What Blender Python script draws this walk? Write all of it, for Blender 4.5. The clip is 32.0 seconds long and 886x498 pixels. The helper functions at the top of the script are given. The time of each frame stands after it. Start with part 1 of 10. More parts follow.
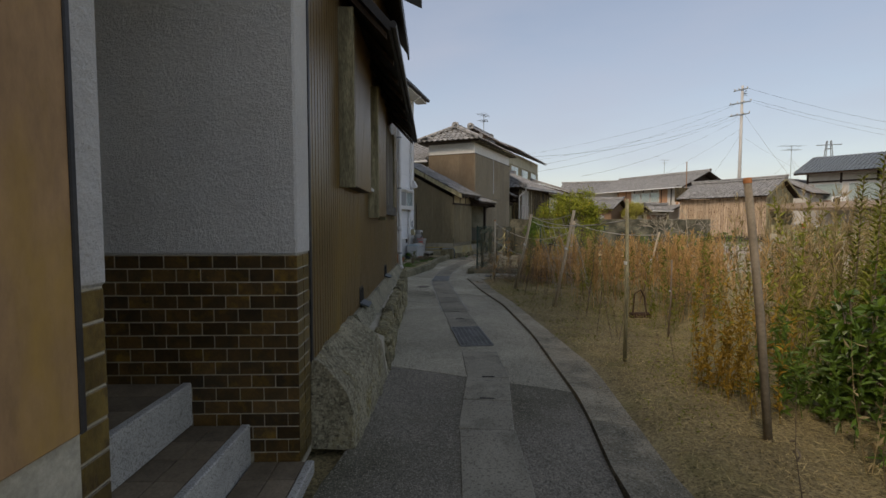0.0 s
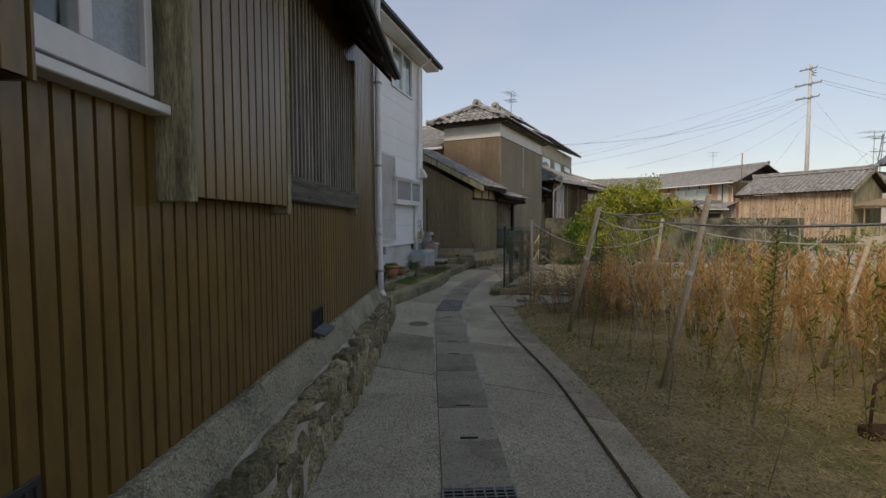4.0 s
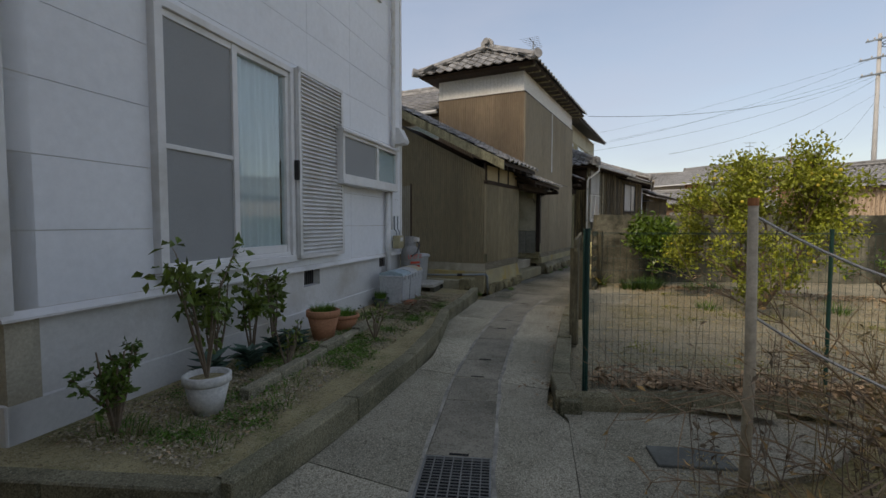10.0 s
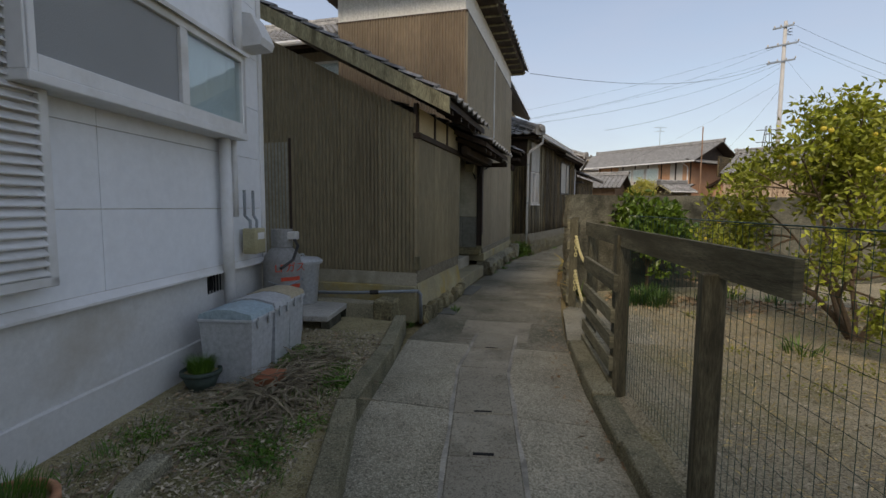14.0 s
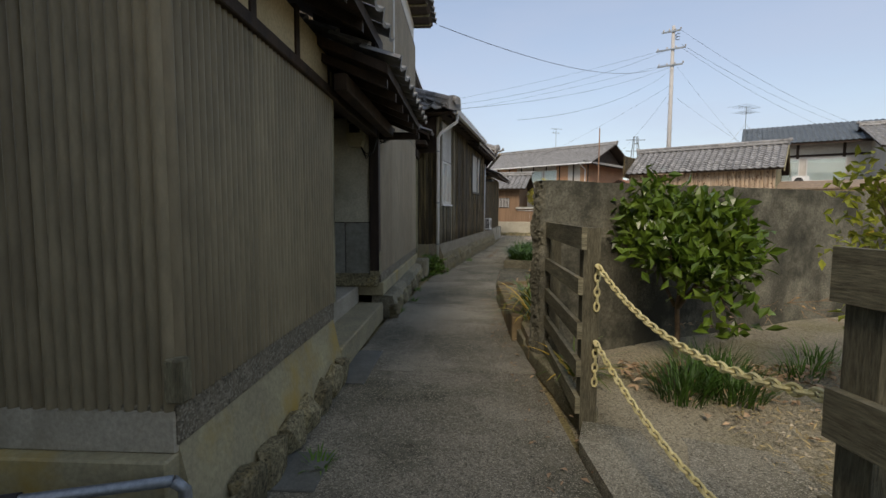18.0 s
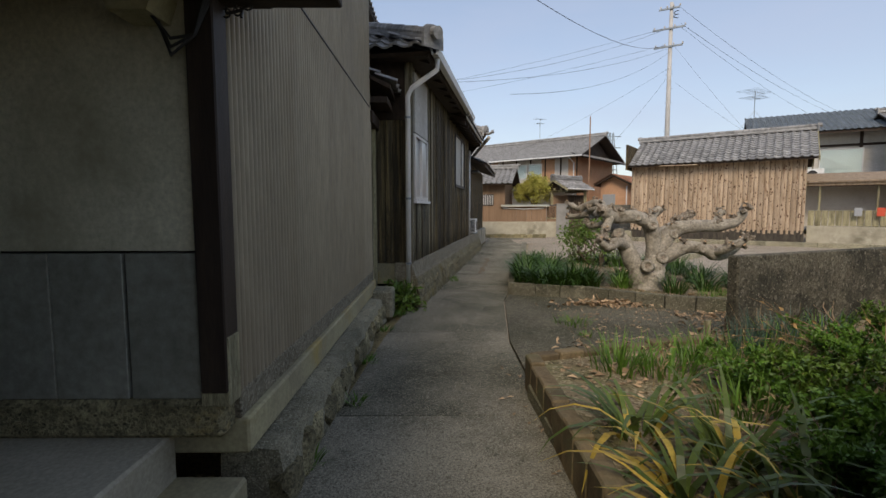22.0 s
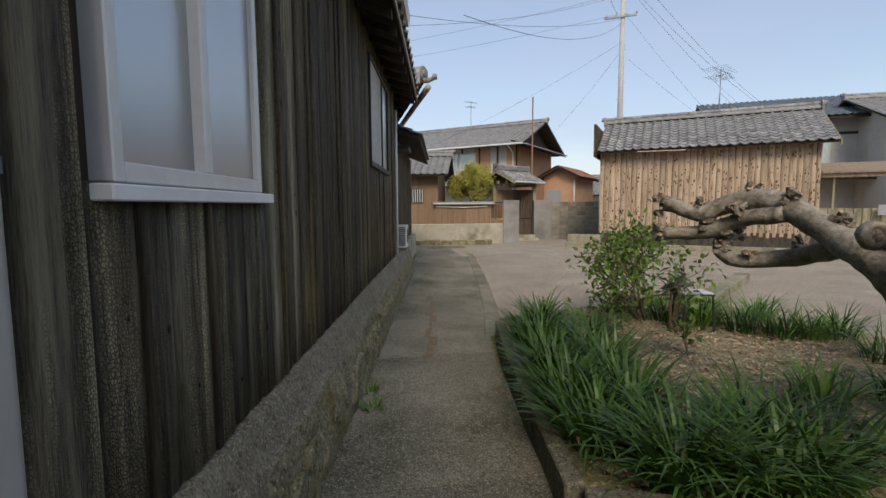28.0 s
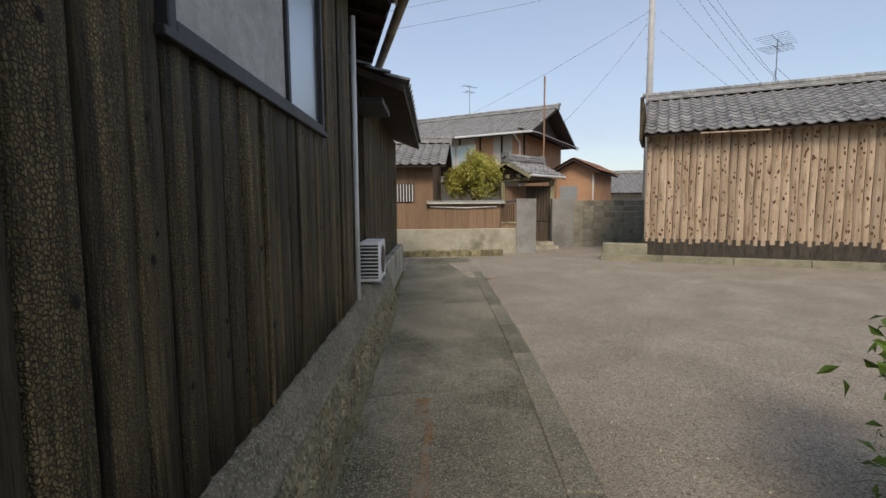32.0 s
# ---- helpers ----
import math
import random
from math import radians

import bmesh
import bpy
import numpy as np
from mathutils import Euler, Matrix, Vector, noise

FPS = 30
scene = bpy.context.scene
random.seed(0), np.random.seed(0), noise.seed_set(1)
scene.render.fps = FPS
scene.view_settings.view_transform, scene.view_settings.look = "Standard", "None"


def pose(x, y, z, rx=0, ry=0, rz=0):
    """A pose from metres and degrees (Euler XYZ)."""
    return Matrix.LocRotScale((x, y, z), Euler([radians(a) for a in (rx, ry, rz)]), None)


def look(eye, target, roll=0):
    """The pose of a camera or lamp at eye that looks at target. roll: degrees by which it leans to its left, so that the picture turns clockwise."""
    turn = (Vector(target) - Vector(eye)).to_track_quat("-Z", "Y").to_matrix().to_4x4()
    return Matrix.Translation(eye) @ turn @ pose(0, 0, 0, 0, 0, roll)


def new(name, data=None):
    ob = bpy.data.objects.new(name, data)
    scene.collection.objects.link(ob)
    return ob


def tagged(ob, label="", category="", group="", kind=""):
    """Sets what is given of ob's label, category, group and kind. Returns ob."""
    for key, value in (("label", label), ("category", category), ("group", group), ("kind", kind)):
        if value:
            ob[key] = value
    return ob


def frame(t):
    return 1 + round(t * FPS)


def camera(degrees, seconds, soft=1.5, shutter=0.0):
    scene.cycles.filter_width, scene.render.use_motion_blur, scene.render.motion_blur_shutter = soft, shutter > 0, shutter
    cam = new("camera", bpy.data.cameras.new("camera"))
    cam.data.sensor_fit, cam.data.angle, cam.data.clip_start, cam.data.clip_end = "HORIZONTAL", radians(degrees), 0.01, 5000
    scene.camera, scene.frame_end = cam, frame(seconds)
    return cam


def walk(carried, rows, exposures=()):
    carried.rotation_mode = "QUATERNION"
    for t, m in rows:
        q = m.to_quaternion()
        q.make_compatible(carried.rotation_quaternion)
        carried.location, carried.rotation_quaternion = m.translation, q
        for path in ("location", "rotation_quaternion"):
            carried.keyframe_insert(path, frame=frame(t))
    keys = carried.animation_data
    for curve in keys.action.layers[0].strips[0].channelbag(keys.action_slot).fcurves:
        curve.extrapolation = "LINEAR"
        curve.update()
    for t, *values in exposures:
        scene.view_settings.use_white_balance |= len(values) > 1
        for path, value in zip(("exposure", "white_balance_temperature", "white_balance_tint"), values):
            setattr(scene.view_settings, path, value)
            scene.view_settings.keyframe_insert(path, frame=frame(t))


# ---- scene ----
cam = camera(86.3, 32.0)
METRES, EYE, TILT, LEAN, TURN = 31.0, 1.48, 0.0, 0.0, 24.0
ROWS = [
    (0.0, 0.0, 0.0, 0.0, 0.0, -3.28, -0.03),
    (0.5, 0.0019, 0.0173, 0.0002, 0.53, -2.64, 0.0),
    (1.0, 0.0022, 0.0343, 0.0001, -0.97, -2.92, -0.01),
    (1.5, 0.0032, 0.0493, -0.0002, -0.31, -2.69, -0.02),
    (2.0, 0.0044, 0.0657, -0.0002, 1.04, -3.07, 0.04),
    (2.5, 0.0055, 0.0824, -0.0005, 1.47, -3.91, 0.07),
    (3.0, 0.0072, 0.0986, -0.0003, 3.66, -3.51, 0.14),
    (3.5, 0.0072, 0.115, -0.0006, 2.77, -3.23, 0.1),
    (5.5, 0.011, 0.1757, -0.0016, 4.16, -3.08, -0.01),
    (6.0, 0.0098, 0.192, -0.0017, 3.7, -3.13, -0.01),
    (6.5, 0.0093, 0.2087, -0.0017, 3.96, -3.27, 0.04),
    (7.0, 0.0069, 0.2255, -0.0017, 2.65, -2.75, 0.04),
    (7.5, 0.0062, 0.2425, -0.002, 2.71, -2.82, 0.01),
    (8.0, 0.0046, 0.259, -0.0021, 2.9, -2.91, 0.01),
    (8.5, 0.0039, 0.2747, -0.0023, 3.5, -3.14, 0.05),
    (9.0, 0.0034, 0.2905, -0.0021, 3.67, -3.24, 0.01),
    (9.5, 0.0019, 0.3062, -0.0021, 2.42, -3.15, -0.1),
    (10.0, 0.0007, 0.3216, -0.0019, 2.68, -3.21, -0.09),
    (10.5, -0.0021, 0.3366, -0.002, 2.2, -3.35, -0.21),
    (11.0, -0.0033, 0.3513, -0.0024, 3.22, -3.33, -0.13),
    (11.5, -0.0055, 0.3663, -0.0025, 3.68, -3.33, -0.15),
    (12.0, -0.0074, 0.3818, -0.0027, 2.84, -3.78, -0.16),
    (12.5, -0.0073, 0.3983, -0.0024, -0.1, -4.14, -0.23),
    (13.0, -0.0073, 0.4135, -0.0023, -4.51, -4.57, -0.27),
    (13.5, -0.0051, 0.4284, -0.0024, -6.54, -4.83, -0.3),
    (14.0, -0.0029, 0.444, -0.0027, -8.39, -5.12, -0.38),
    (14.5, -0.0002, 0.4598, -0.0033, -10.63, -5.41, -0.44),
    (16.5, 0.0103, 0.5195, -0.0044, -19.3, -5.47, -0.34),
    (17.0, 0.0151, 0.534, -0.0044, -20.15, -5.12, -0.29),
    (17.5, 0.0186, 0.5491, -0.0044, -20.76, -4.7, -0.25),
    (18.0, 0.0234, 0.5637, -0.0047, -21.29, -4.57, -0.23),
    (18.5, 0.0285, 0.5782, -0.0045, -21.62, -4.41, -0.18),
    (19.0, 0.0334, 0.5924, -0.0046, -22.08, -4.48, -0.09),
    (19.5, 0.0392, 0.6062, -0.0042, -22.18, -4.43, -0.05),
    (20.0, 0.0441, 0.6208, -0.0047, -22.28, -4.33, 0.08),
    (20.5, 0.0497, 0.6346, -0.0046, -22.83, -4.33, 0.13),
    (21.0, 0.055, 0.6484, -0.0043, -23.27, -4.43, 0.11),
    (21.5, 0.0607, 0.6615, -0.0041, -24.05, -4.55, 0.11),
    (22.0, 0.0672, 0.6749, -0.0037, -24.38, -4.79, 0.1),
    (22.5, 0.0725, 0.6894, -0.0034, -25.4, -4.9, 0.08),
    (23.0, 0.0789, 0.7034, -0.0032, -25.92, -4.74, 0.05),
    (23.5, 0.0843, 0.7176, -0.0033, -27.36, -4.7, 0.04),
    (24.0, 0.0913, 0.7305, -0.0035, -28.18, -4.69, 0.0),
    (24.5, 0.0976, 0.7438, -0.0032, -28.0, -4.6, 0.03),
    (25.0, 0.1035, 0.7579, -0.0028, -29.98, -4.62, -0.03),
    (25.5, 0.1102, 0.7716, -0.0024, -29.96, -4.53, -0.01),
    (27.5, 0.139, 0.8253, -0.002, -33.98, -4.97, 0.24),
    (28.0, 0.1474, 0.8387, -0.0013, -34.17, -5.21, 0.34),
    (28.5, 0.1552, 0.8529, -0.001, -35.28, -5.14, 0.36),
    (29.0, 0.1645, 0.8662, -0.0007, -34.82, -5.05, 0.4),
    (29.5, 0.1734, 0.8804, -0.001, -34.45, -4.95, 0.49),
    (30.0, 0.1827, 0.8936, -0.001, -33.89, -4.65, 0.55),
    (30.5, 0.1916, 0.9066, -0.0009, -33.1, -4.67, 0.55),
    (31.0, 0.1998, 0.9206, -0.0007, -33.46, -4.81, 0.49),
    (31.5, 0.2089, 0.9333, -0.0006, -33.02, -4.9, 0.49),
    (32.0, 0.2171, 0.9471, -0.0008, -35.03, -5.27, 0.41),
]
walk(cam, [(t, pose(0, 0, EYE, TILT, LEAN, TURN) @ pose(METRES * x, METRES * y, METRES * z, 90 + pitch, roll, yaw)) for t, x, y, z, yaw, pitch, roll in ROWS],
     [(0.0, 0.2, 7700, 14), (3.0, 0.28, 7700, 14), (6.0, 0.38, 7850, 14), (10.0, 0.34, 7550, 13), (14.0, 0.38, 7450, 13), (17.0, 0.44, 7250, 13), (20.0, 0.36, 7150, 12), (22.0, 0.42, 7100, 13), (24.0, 0.42, 7050, 13), (28.0, 0.42, 6950, 12), (32.0, 0.4, 7000, 12)])

# ---- world, sun ----
SUN_AZ, SUN_EL = radians(190.0), radians(42.0)   # compass from +y, clockwise
world = bpy.data.worlds.new("sky")
scene.world = world
world.use_nodes = True
wn, wl = world.node_tree.nodes, world.node_tree.links
wn.clear()
sky = wn.new("ShaderNodeTexSky")
sky.sky_type, sky.sun_disc = "NISHITA", False
sky.sun_elevation, sky.sun_rotation = SUN_EL, SUN_AZ
sky.air_density, sky.dust_density, sky.ozone_density = 1.15, 0.9, 1.8
bg, wo = wn.new("ShaderNodeBackground"), wn.new("ShaderNodeOutputWorld")
tc, mp, cn, cr, mx = (wn.new("ShaderNode" + k) for k in ("TexCoord", "Mapping", "TexNoise", "ValToRGB", "MixRGB"))
mp.inputs["Scale"].default_value = (1.0, 1.0, 3.4)
cn.inputs["Scale"].default_value, cn.inputs["Detail"].default_value, cn.inputs["Roughness"].default_value = 1.7, 6.0, 0.55
cr.color_ramp.elements[0].position, cr.color_ramp.elements[1].position = 0.35, 0.85
cr.color_ramp.elements[0].color, cr.color_ramp.elements[1].color = (0.3, 0.3, 0.3, 1), (0.8, 0.8, 0.8, 1)
mx.inputs[2].default_value = (3.05, 3.6, 4.85, 1)
bg.inputs["Strength"].default_value = 0.127
wl.new(tc.outputs["Generated"], mp.inputs["Vector"])
wl.new(mp.outputs["Vector"], cn.inputs["Vector"])
wl.new(cn.outputs["Fac"], cr.inputs["Fac"])
wl.new(cr.outputs["Color"], mx.inputs[0])
wl.new(sky.outputs["Color"], mx.inputs[1])
wl.new(mx.outputs["Color"], bg.inputs["Color"])
wl.new(bg.outputs["Background"], wo.inputs["Surface"])
sun = new("sun", bpy.data.lights.new("sun", "SUN"))
sun.data.energy, sun.data.angle, sun.data.color = 1.95, radians(20.0), (1.0, 0.92, 0.8)
sd = Vector((math.sin(SUN_AZ) * math.cos(SUN_EL), math.cos(SUN_AZ) * math.cos(SUN_EL), math.sin(SUN_EL)))
sun.matrix_world = look(sd * 60, (0, 0, 0))

# ---- mesh helpers ----
I4 = Matrix.Identity(4)


def zrot(x, y, deg, z=0.0):
    return Matrix.Translation((x, y, z)) @ Matrix.Rotation(radians(deg), 4, "Z")


def part(name, bm, material, parent=None, label="", smooth=False, m=None):
    """One mesh object from a bmesh, or from a mesh that others share."""
    if isinstance(bm, bpy.types.Mesh):
        me = bm
    else:
        me = bpy.data.meshes.new(name)
        bm.normal_update()
        bm.to_mesh(me)
        bm.free()
        me.materials.append(material)
        if smooth:
            me.shade_smooth()
    ob = new(name, me)
    if parent is not None:
        ob.parent = parent
    if m is not None:
        ob.matrix_local = m
    return tagged(ob, label)


def thing(name, m=I4, label="", category="", group="", kind=""):
    ob = new(name)
    ob.empty_display_size = 0.1
    ob.matrix_world = m
    return tagged(ob, label, category, group, kind)


def BM():
    return bmesh.new()


def quad(bm, *ps):
    return bm.faces.new([bm.verts.new(p) for p in ps])


def bx(bm, x0, x1, y0, y1, z0, z1, bevel=0.0):
    vs = [bm.verts.new((x, y, z)) for z in (z0, z1) for x, y in ((x0, y0), (x1, y0), (x1, y1), (x0, y1))]
    fs = [bm.faces.new([vs[i] for i in f]) for f in ((3, 2, 1, 0), (4, 5, 6, 7), (0, 1, 5, 4), (1, 2, 6, 5), (2, 3, 7, 6), (3, 0, 4, 7))]
    if bevel:
        bmesh.ops.bevel(bm, geom=list({e for f in fs for e in f.edges}), offset=bevel, segments=1, affect="EDGES")
    return bm


def prism(bm, pts, z0, z1):
    """A polygon in plan, from z0 to z1 (numbers, or one for each corner)."""
    zt = z1 if isinstance(z1, (list, tuple)) else [z1] * len(pts)
    lo, hi = [bm.verts.new((x, y, z0)) for x, y in pts], [bm.verts.new((x, y, z)) for (x, y), z in zip(pts, zt)]
    n = len(pts)
    area = sum(pts[i][0] * pts[(i + 1) % n][1] - pts[(i + 1) % n][0] * pts[i][1] for i in range(n))
    order = range(n) if area > 0 else range(n - 1, -1, -1)
    order = list(order)
    bm.faces.new([hi[i] for i in order])
    bm.faces.new([lo[i] for i in reversed(order)])
    for k in range(n):
        a, b = order[k], order[(k + 1) % n]
        bm.faces.new((lo[a], lo[b], hi[b], hi[a]))
    return bm


def ext(bm, prof, p, q, up=(0, 0, 1)):
    """A closed profile (side, height) carried straight from p to q."""
    p, q = Vector(p), Vector(q)
    d = (q - p).normalized()
    side = d.cross(Vector(up)).normalized()
    top = side.cross(d)
    a = [bm.verts.new(p + side * s + top * h) for s, h in prof]
    b = [bm.verts.new(q + side * s + top * h) for s, h in prof]
    n = len(prof)
    for i in range(n):
        j = (i + 1) % n
        bm.faces.new((a[i], a[j], b[j], b[i]))
    bm.faces.new(a[::-1])
    bm.faces.new(b)
    bmesh.ops.recalc_face_normals(bm, faces=bm.faces[:] if len(bm.faces) < 400 else bm.faces[-n - 2:])
    return bm


def beam(name, p, q, w, h, material, parent=None, label=""):
    return part(name, ext(BM(), [(-w / 2, -h / 2), (w / 2, -h / 2), (w / 2, h / 2), (-w / 2, h / 2)], p, q), material, parent, label)


def tube(bm, pts, r, n=8, cap=True):
    """A round rod through points; r is a number or one for each point."""
    pts = [Vector(p) for p in pts]
    rs = r if isinstance(r, (list, tuple)) else [r] * len(pts)
    rings, prev = [], None
    for i, p in enumerate(pts):
        d = (pts[min(i + 1, len(pts) - 1)] - pts[max(i - 1, 0)]).normalized()
        if prev is None:
            side = d.cross(Vector((0, 0, 1)) if abs(d.z) < 0.9 else Vector((1, 0, 0))).normalized()
        else:
            side = (prev - d * prev.dot(d)).normalized()
        prev = side
        o = d.cross(side)
        rings.append([bm.verts.new(p + (side * math.cos(a) + o * math.sin(a)) * rs[i]) for a in (2 * math.pi * k / n for k in range(n))])
    for a, b in zip(rings, rings[1:]):
        for k in range(n):
            bm.faces.new((a[k], a[(k + 1) % n], b[(k + 1) % n], b[k]))
    if cap:
        bm.faces.new(rings[0][::-1])
        bm.faces.new(rings[-1])
    return bm


def lathe(bm, prof, n=20, cx=0.0, cy=0.0):
    """A turned shape from (radius, height) pairs."""
    rings = [[bm.verts.new((cx + r * math.cos(2 * math.pi * k / n), cy + r * math.sin(2 * math.pi * k / n), z)) for k in range(n)] for r, z in prof]
    for a, b in zip(rings, rings[1:]):
        for k in range(n):
            bm.faces.new((a[k], a[(k + 1) % n], b[(k + 1) % n], b[k]))
    bm.faces.new(rings[0][::-1])
    bm.faces.new(rings[-1])
    return bm


def corrugated(bm, x0, x1, y, z0, top, pitch, amp, steps=6, rib=False):
    """A standing sheet along x with its waves towards -y; top is a height or a function of x."""
    tf = top if callable(top) else (lambda x: top)
    xs = []
    n = max(1, round((x1 - x0) / pitch))
    p = (x1 - x0) / n
    for i in range(n):
        if rib:
            xs += [(x0 + i * p + f * p, y - amp * g) for f, g in ((0, 1), (0.78, 1), (0.82, 0), (0.94, 0), (0.98, 1))]
        else:
            xs += [(x0 + (i + k / steps) * p, y - amp * math.sin(math.pi * k / steps) ** 0.8) for k in range(steps)]
    xs.append((x1, y))
    lo = [bm.verts.new((a, b, z0)) for a, b in xs]
    hi = [bm.verts.new((a, b, tf(a))) for a, b in xs]
    back = [bm.verts.new((a, y + 0.012, z)) for a, z in ((x0, z0), (x1, z0), (x1, tf(x1)), (x0, tf(x0)))]
    for i in range(len(xs) - 1):
        bm.faces.new((lo[i], lo[i + 1], hi[i + 1], hi[i]))
    bm.faces.new(back[::-1])
    return bm


def rough(bm, amount, scale, seed=0.0):
    for v in bm.verts:
        v.co += noise.noise_vector(v.co * scale + Vector((seed, seed * 1.7, seed * 0.3))) * amount
    return bm


def hull(bm, pts):
    r = bmesh.ops.convex_hull(bm, input=[bm.verts.new(p) for p in pts])
    bmesh.ops.delete(bm, geom=[g for g in r["geom_interior"] if isinstance(g, bmesh.types.BMVert)], context="VERTS")
    return bm


def along(poly, d):
    """The point d metres along a line in plan, and the way there."""
    for a, b in zip(poly, poly[1:]):
        s = math.hypot(b[0] - a[0], b[1] - a[1])
        if d <= s or b is poly[-1]:
            return (a[0] + (b[0] - a[0]) * d / s, a[1] + (b[1] - a[1]) * d / s), ((b[0] - a[0]) / s, (b[1] - a[1]) / s)
        d -= s


def length(poly):
    return sum(math.hypot(b[0] - a[0], b[1] - a[1]) for a, b in zip(poly, poly[1:]))


# ---- materials ----
def material(name, c1, c2, rough_=0.85, scale=3.0, fine=60.0, bump=0.25, stretch=(1, 1, 1), metal=0.0, vary=0.0, stain=None, stain_scale=0.8,
             stain_at=(0.5, 0.7), speck=None, speck_at=0.62, spec=0.3, translucent=0.0, dist=0.004, island=0.0, grain=0.35, crackle=None):
    """A surface of two colours mixed by noise, with fine grain, stains, specks and relief; vary: how far pieces differ."""
    mt = bpy.data.materials.new(name)
    mt.use_nodes = True
    n, l = mt.node_tree.nodes, mt.node_tree.links
    bs = n["Principled BSDF"]
    co, mpg, oi = n.new("ShaderNodeTexCoord"), n.new("ShaderNodeMapping"), n.new("ShaderNodeObjectInfo")
    mpg.inputs["Scale"].default_value = stretch
    l.new(co.outputs["Object"], mpg.inputs["Vector"])
    if vary:
        off = n.new("ShaderNodeVectorMath")
        off.operation = "SCALE"
        off.inputs[0].default_value = (37.0, 53.0, 71.0)
        l.new(oi.outputs["Random"], off.inputs["Scale"])
        l.new(off.outputs["Vector"], mpg.inputs["Location"])

    def noise_(sc, detail=5.0, rg=0.6):
        t = n.new("ShaderNodeTexNoise")
        t.inputs["Scale"].default_value, t.inputs["Detail"].default_value, t.inputs["Roughness"].default_value = sc, detail, rg
        l.new(mpg.outputs["Vector"], t.inputs["Vector"])
        return t.outputs["Fac"]

    def ramp(fac, a, b, ca, cb):
        r = n.new("ShaderNodeValToRGB")
        r.color_ramp.elements[0].position, r.color_ramp.elements[1].position = a, b
        r.color_ramp.elements[0].color, r.color_ramp.elements[1].color = (*ca, 1), (*cb, 1)
        l.new(fac, r.inputs["Fac"])
        return r.outputs["Color"]

    def mixc(fac, a, b, mode="MIX"):
        m_ = n.new("ShaderNodeMixRGB")
        m_.blend_type = mode
        for sock, v in zip(m_.inputs, (fac, a, b)):
            if hasattr(v, "is_linked"):
                l.new(v, sock)
            else:
                sock.default_value = v
        return m_.outputs["Color"]

    big, small = noise_(scale), noise_(fine, 6.0, 0.7)
    col = ramp(big, 0.3, 0.7, c1, c2)
    col = mixc(grain, col, ramp(small, 0.34, 0.68, (0.42, 0.42, 0.42), (1.52, 1.52, 1.52)), "MULTIPLY")
    if stain:
        col = mixc(ramp(noise_(stain_scale, 6.0, 0.65), *stain_at, (0, 0, 0), (1, 1, 1)), col, (*stain, 1))
    if speck:
        v = n.new("ShaderNodeTexVoronoi")
        v.inputs["Scale"].default_value = fine * 2.2
        l.new(mpg.outputs["Vector"], v.inputs["Vector"])
        sp = n.new("ShaderNodeSeparateColor")
        l.new(v.outputs["Color"], sp.inputs["Color"])
        col = mixc(ramp(sp.outputs["Red"], speck_at, speck_at + 0.06, (0, 0, 0), (0.75, 0.75, 0.75)), col, (*speck, 1))
        col = mixc(ramp(sp.outputs["Green"], 0.84, 0.9, (0, 0, 0), (0.7, 0.7, 0.7)), col, mixc(1.0, col, (0.4, 0.39, 0.37, 1), "MULTIPLY"))
        v2, s2 = n.new("ShaderNodeTexVoronoi"), n.new("ShaderNodeSeparateColor")
        v2.inputs["Scale"].default_value = fine * 0.85
        l.new(mpg.outputs["Vector"], v2.inputs["Vector"])
        l.new(v2.outputs["Color"], s2.inputs["Color"])
        col = mixc(ramp(s2.outputs["Red"], 0.9, 0.95, (0, 0, 0), (0.3, 0.3, 0.3)), col, (*speck, 1))
        col = mixc(ramp(s2.outputs["Green"], 0.88, 0.94, (0, 0, 0), (0.6, 0.6, 0.6)), col, mixc(1.0, col, (0.45, 0.44, 0.42, 1), "MULTIPLY"))
    if vary:
        hs = n.new("ShaderNodeHueSaturation")
        mr = n.new("ShaderNodeMapRange")
        mr.inputs["To Min"].default_value, mr.inputs["To Max"].default_value = 1 - vary, 1 + vary
        l.new(oi.outputs["Random"], mr.inputs["Value"])
        l.new(mr.outputs["Result"], hs.inputs["Value"])
        l.new(col, hs.inputs["Color"])
        col = hs.outputs["Color"]
    if island:
        ge, hs, mr = n.new("ShaderNodeNewGeometry"), n.new("ShaderNodeHueSaturation"), n.new("ShaderNodeMapRange")
        mr.inputs["To Min"].default_value, mr.inputs["To Max"].default_value = 1 - island, 1 + island
        l.new(ge.outputs["Random Per Island"], mr.inputs["Value"])
        l.new(mr.outputs["Result"], hs.inputs["Value"])
        l.new(col, hs.inputs["Color"])
        col = hs.outputs["Color"]
    l.new(col, bs.inputs["Base Color"])
    bs.inputs["Roughness"].default_value, bs.inputs["Metallic"].default_value = rough_, metal
    bs.inputs["Specular IOR Level"].default_value = spec
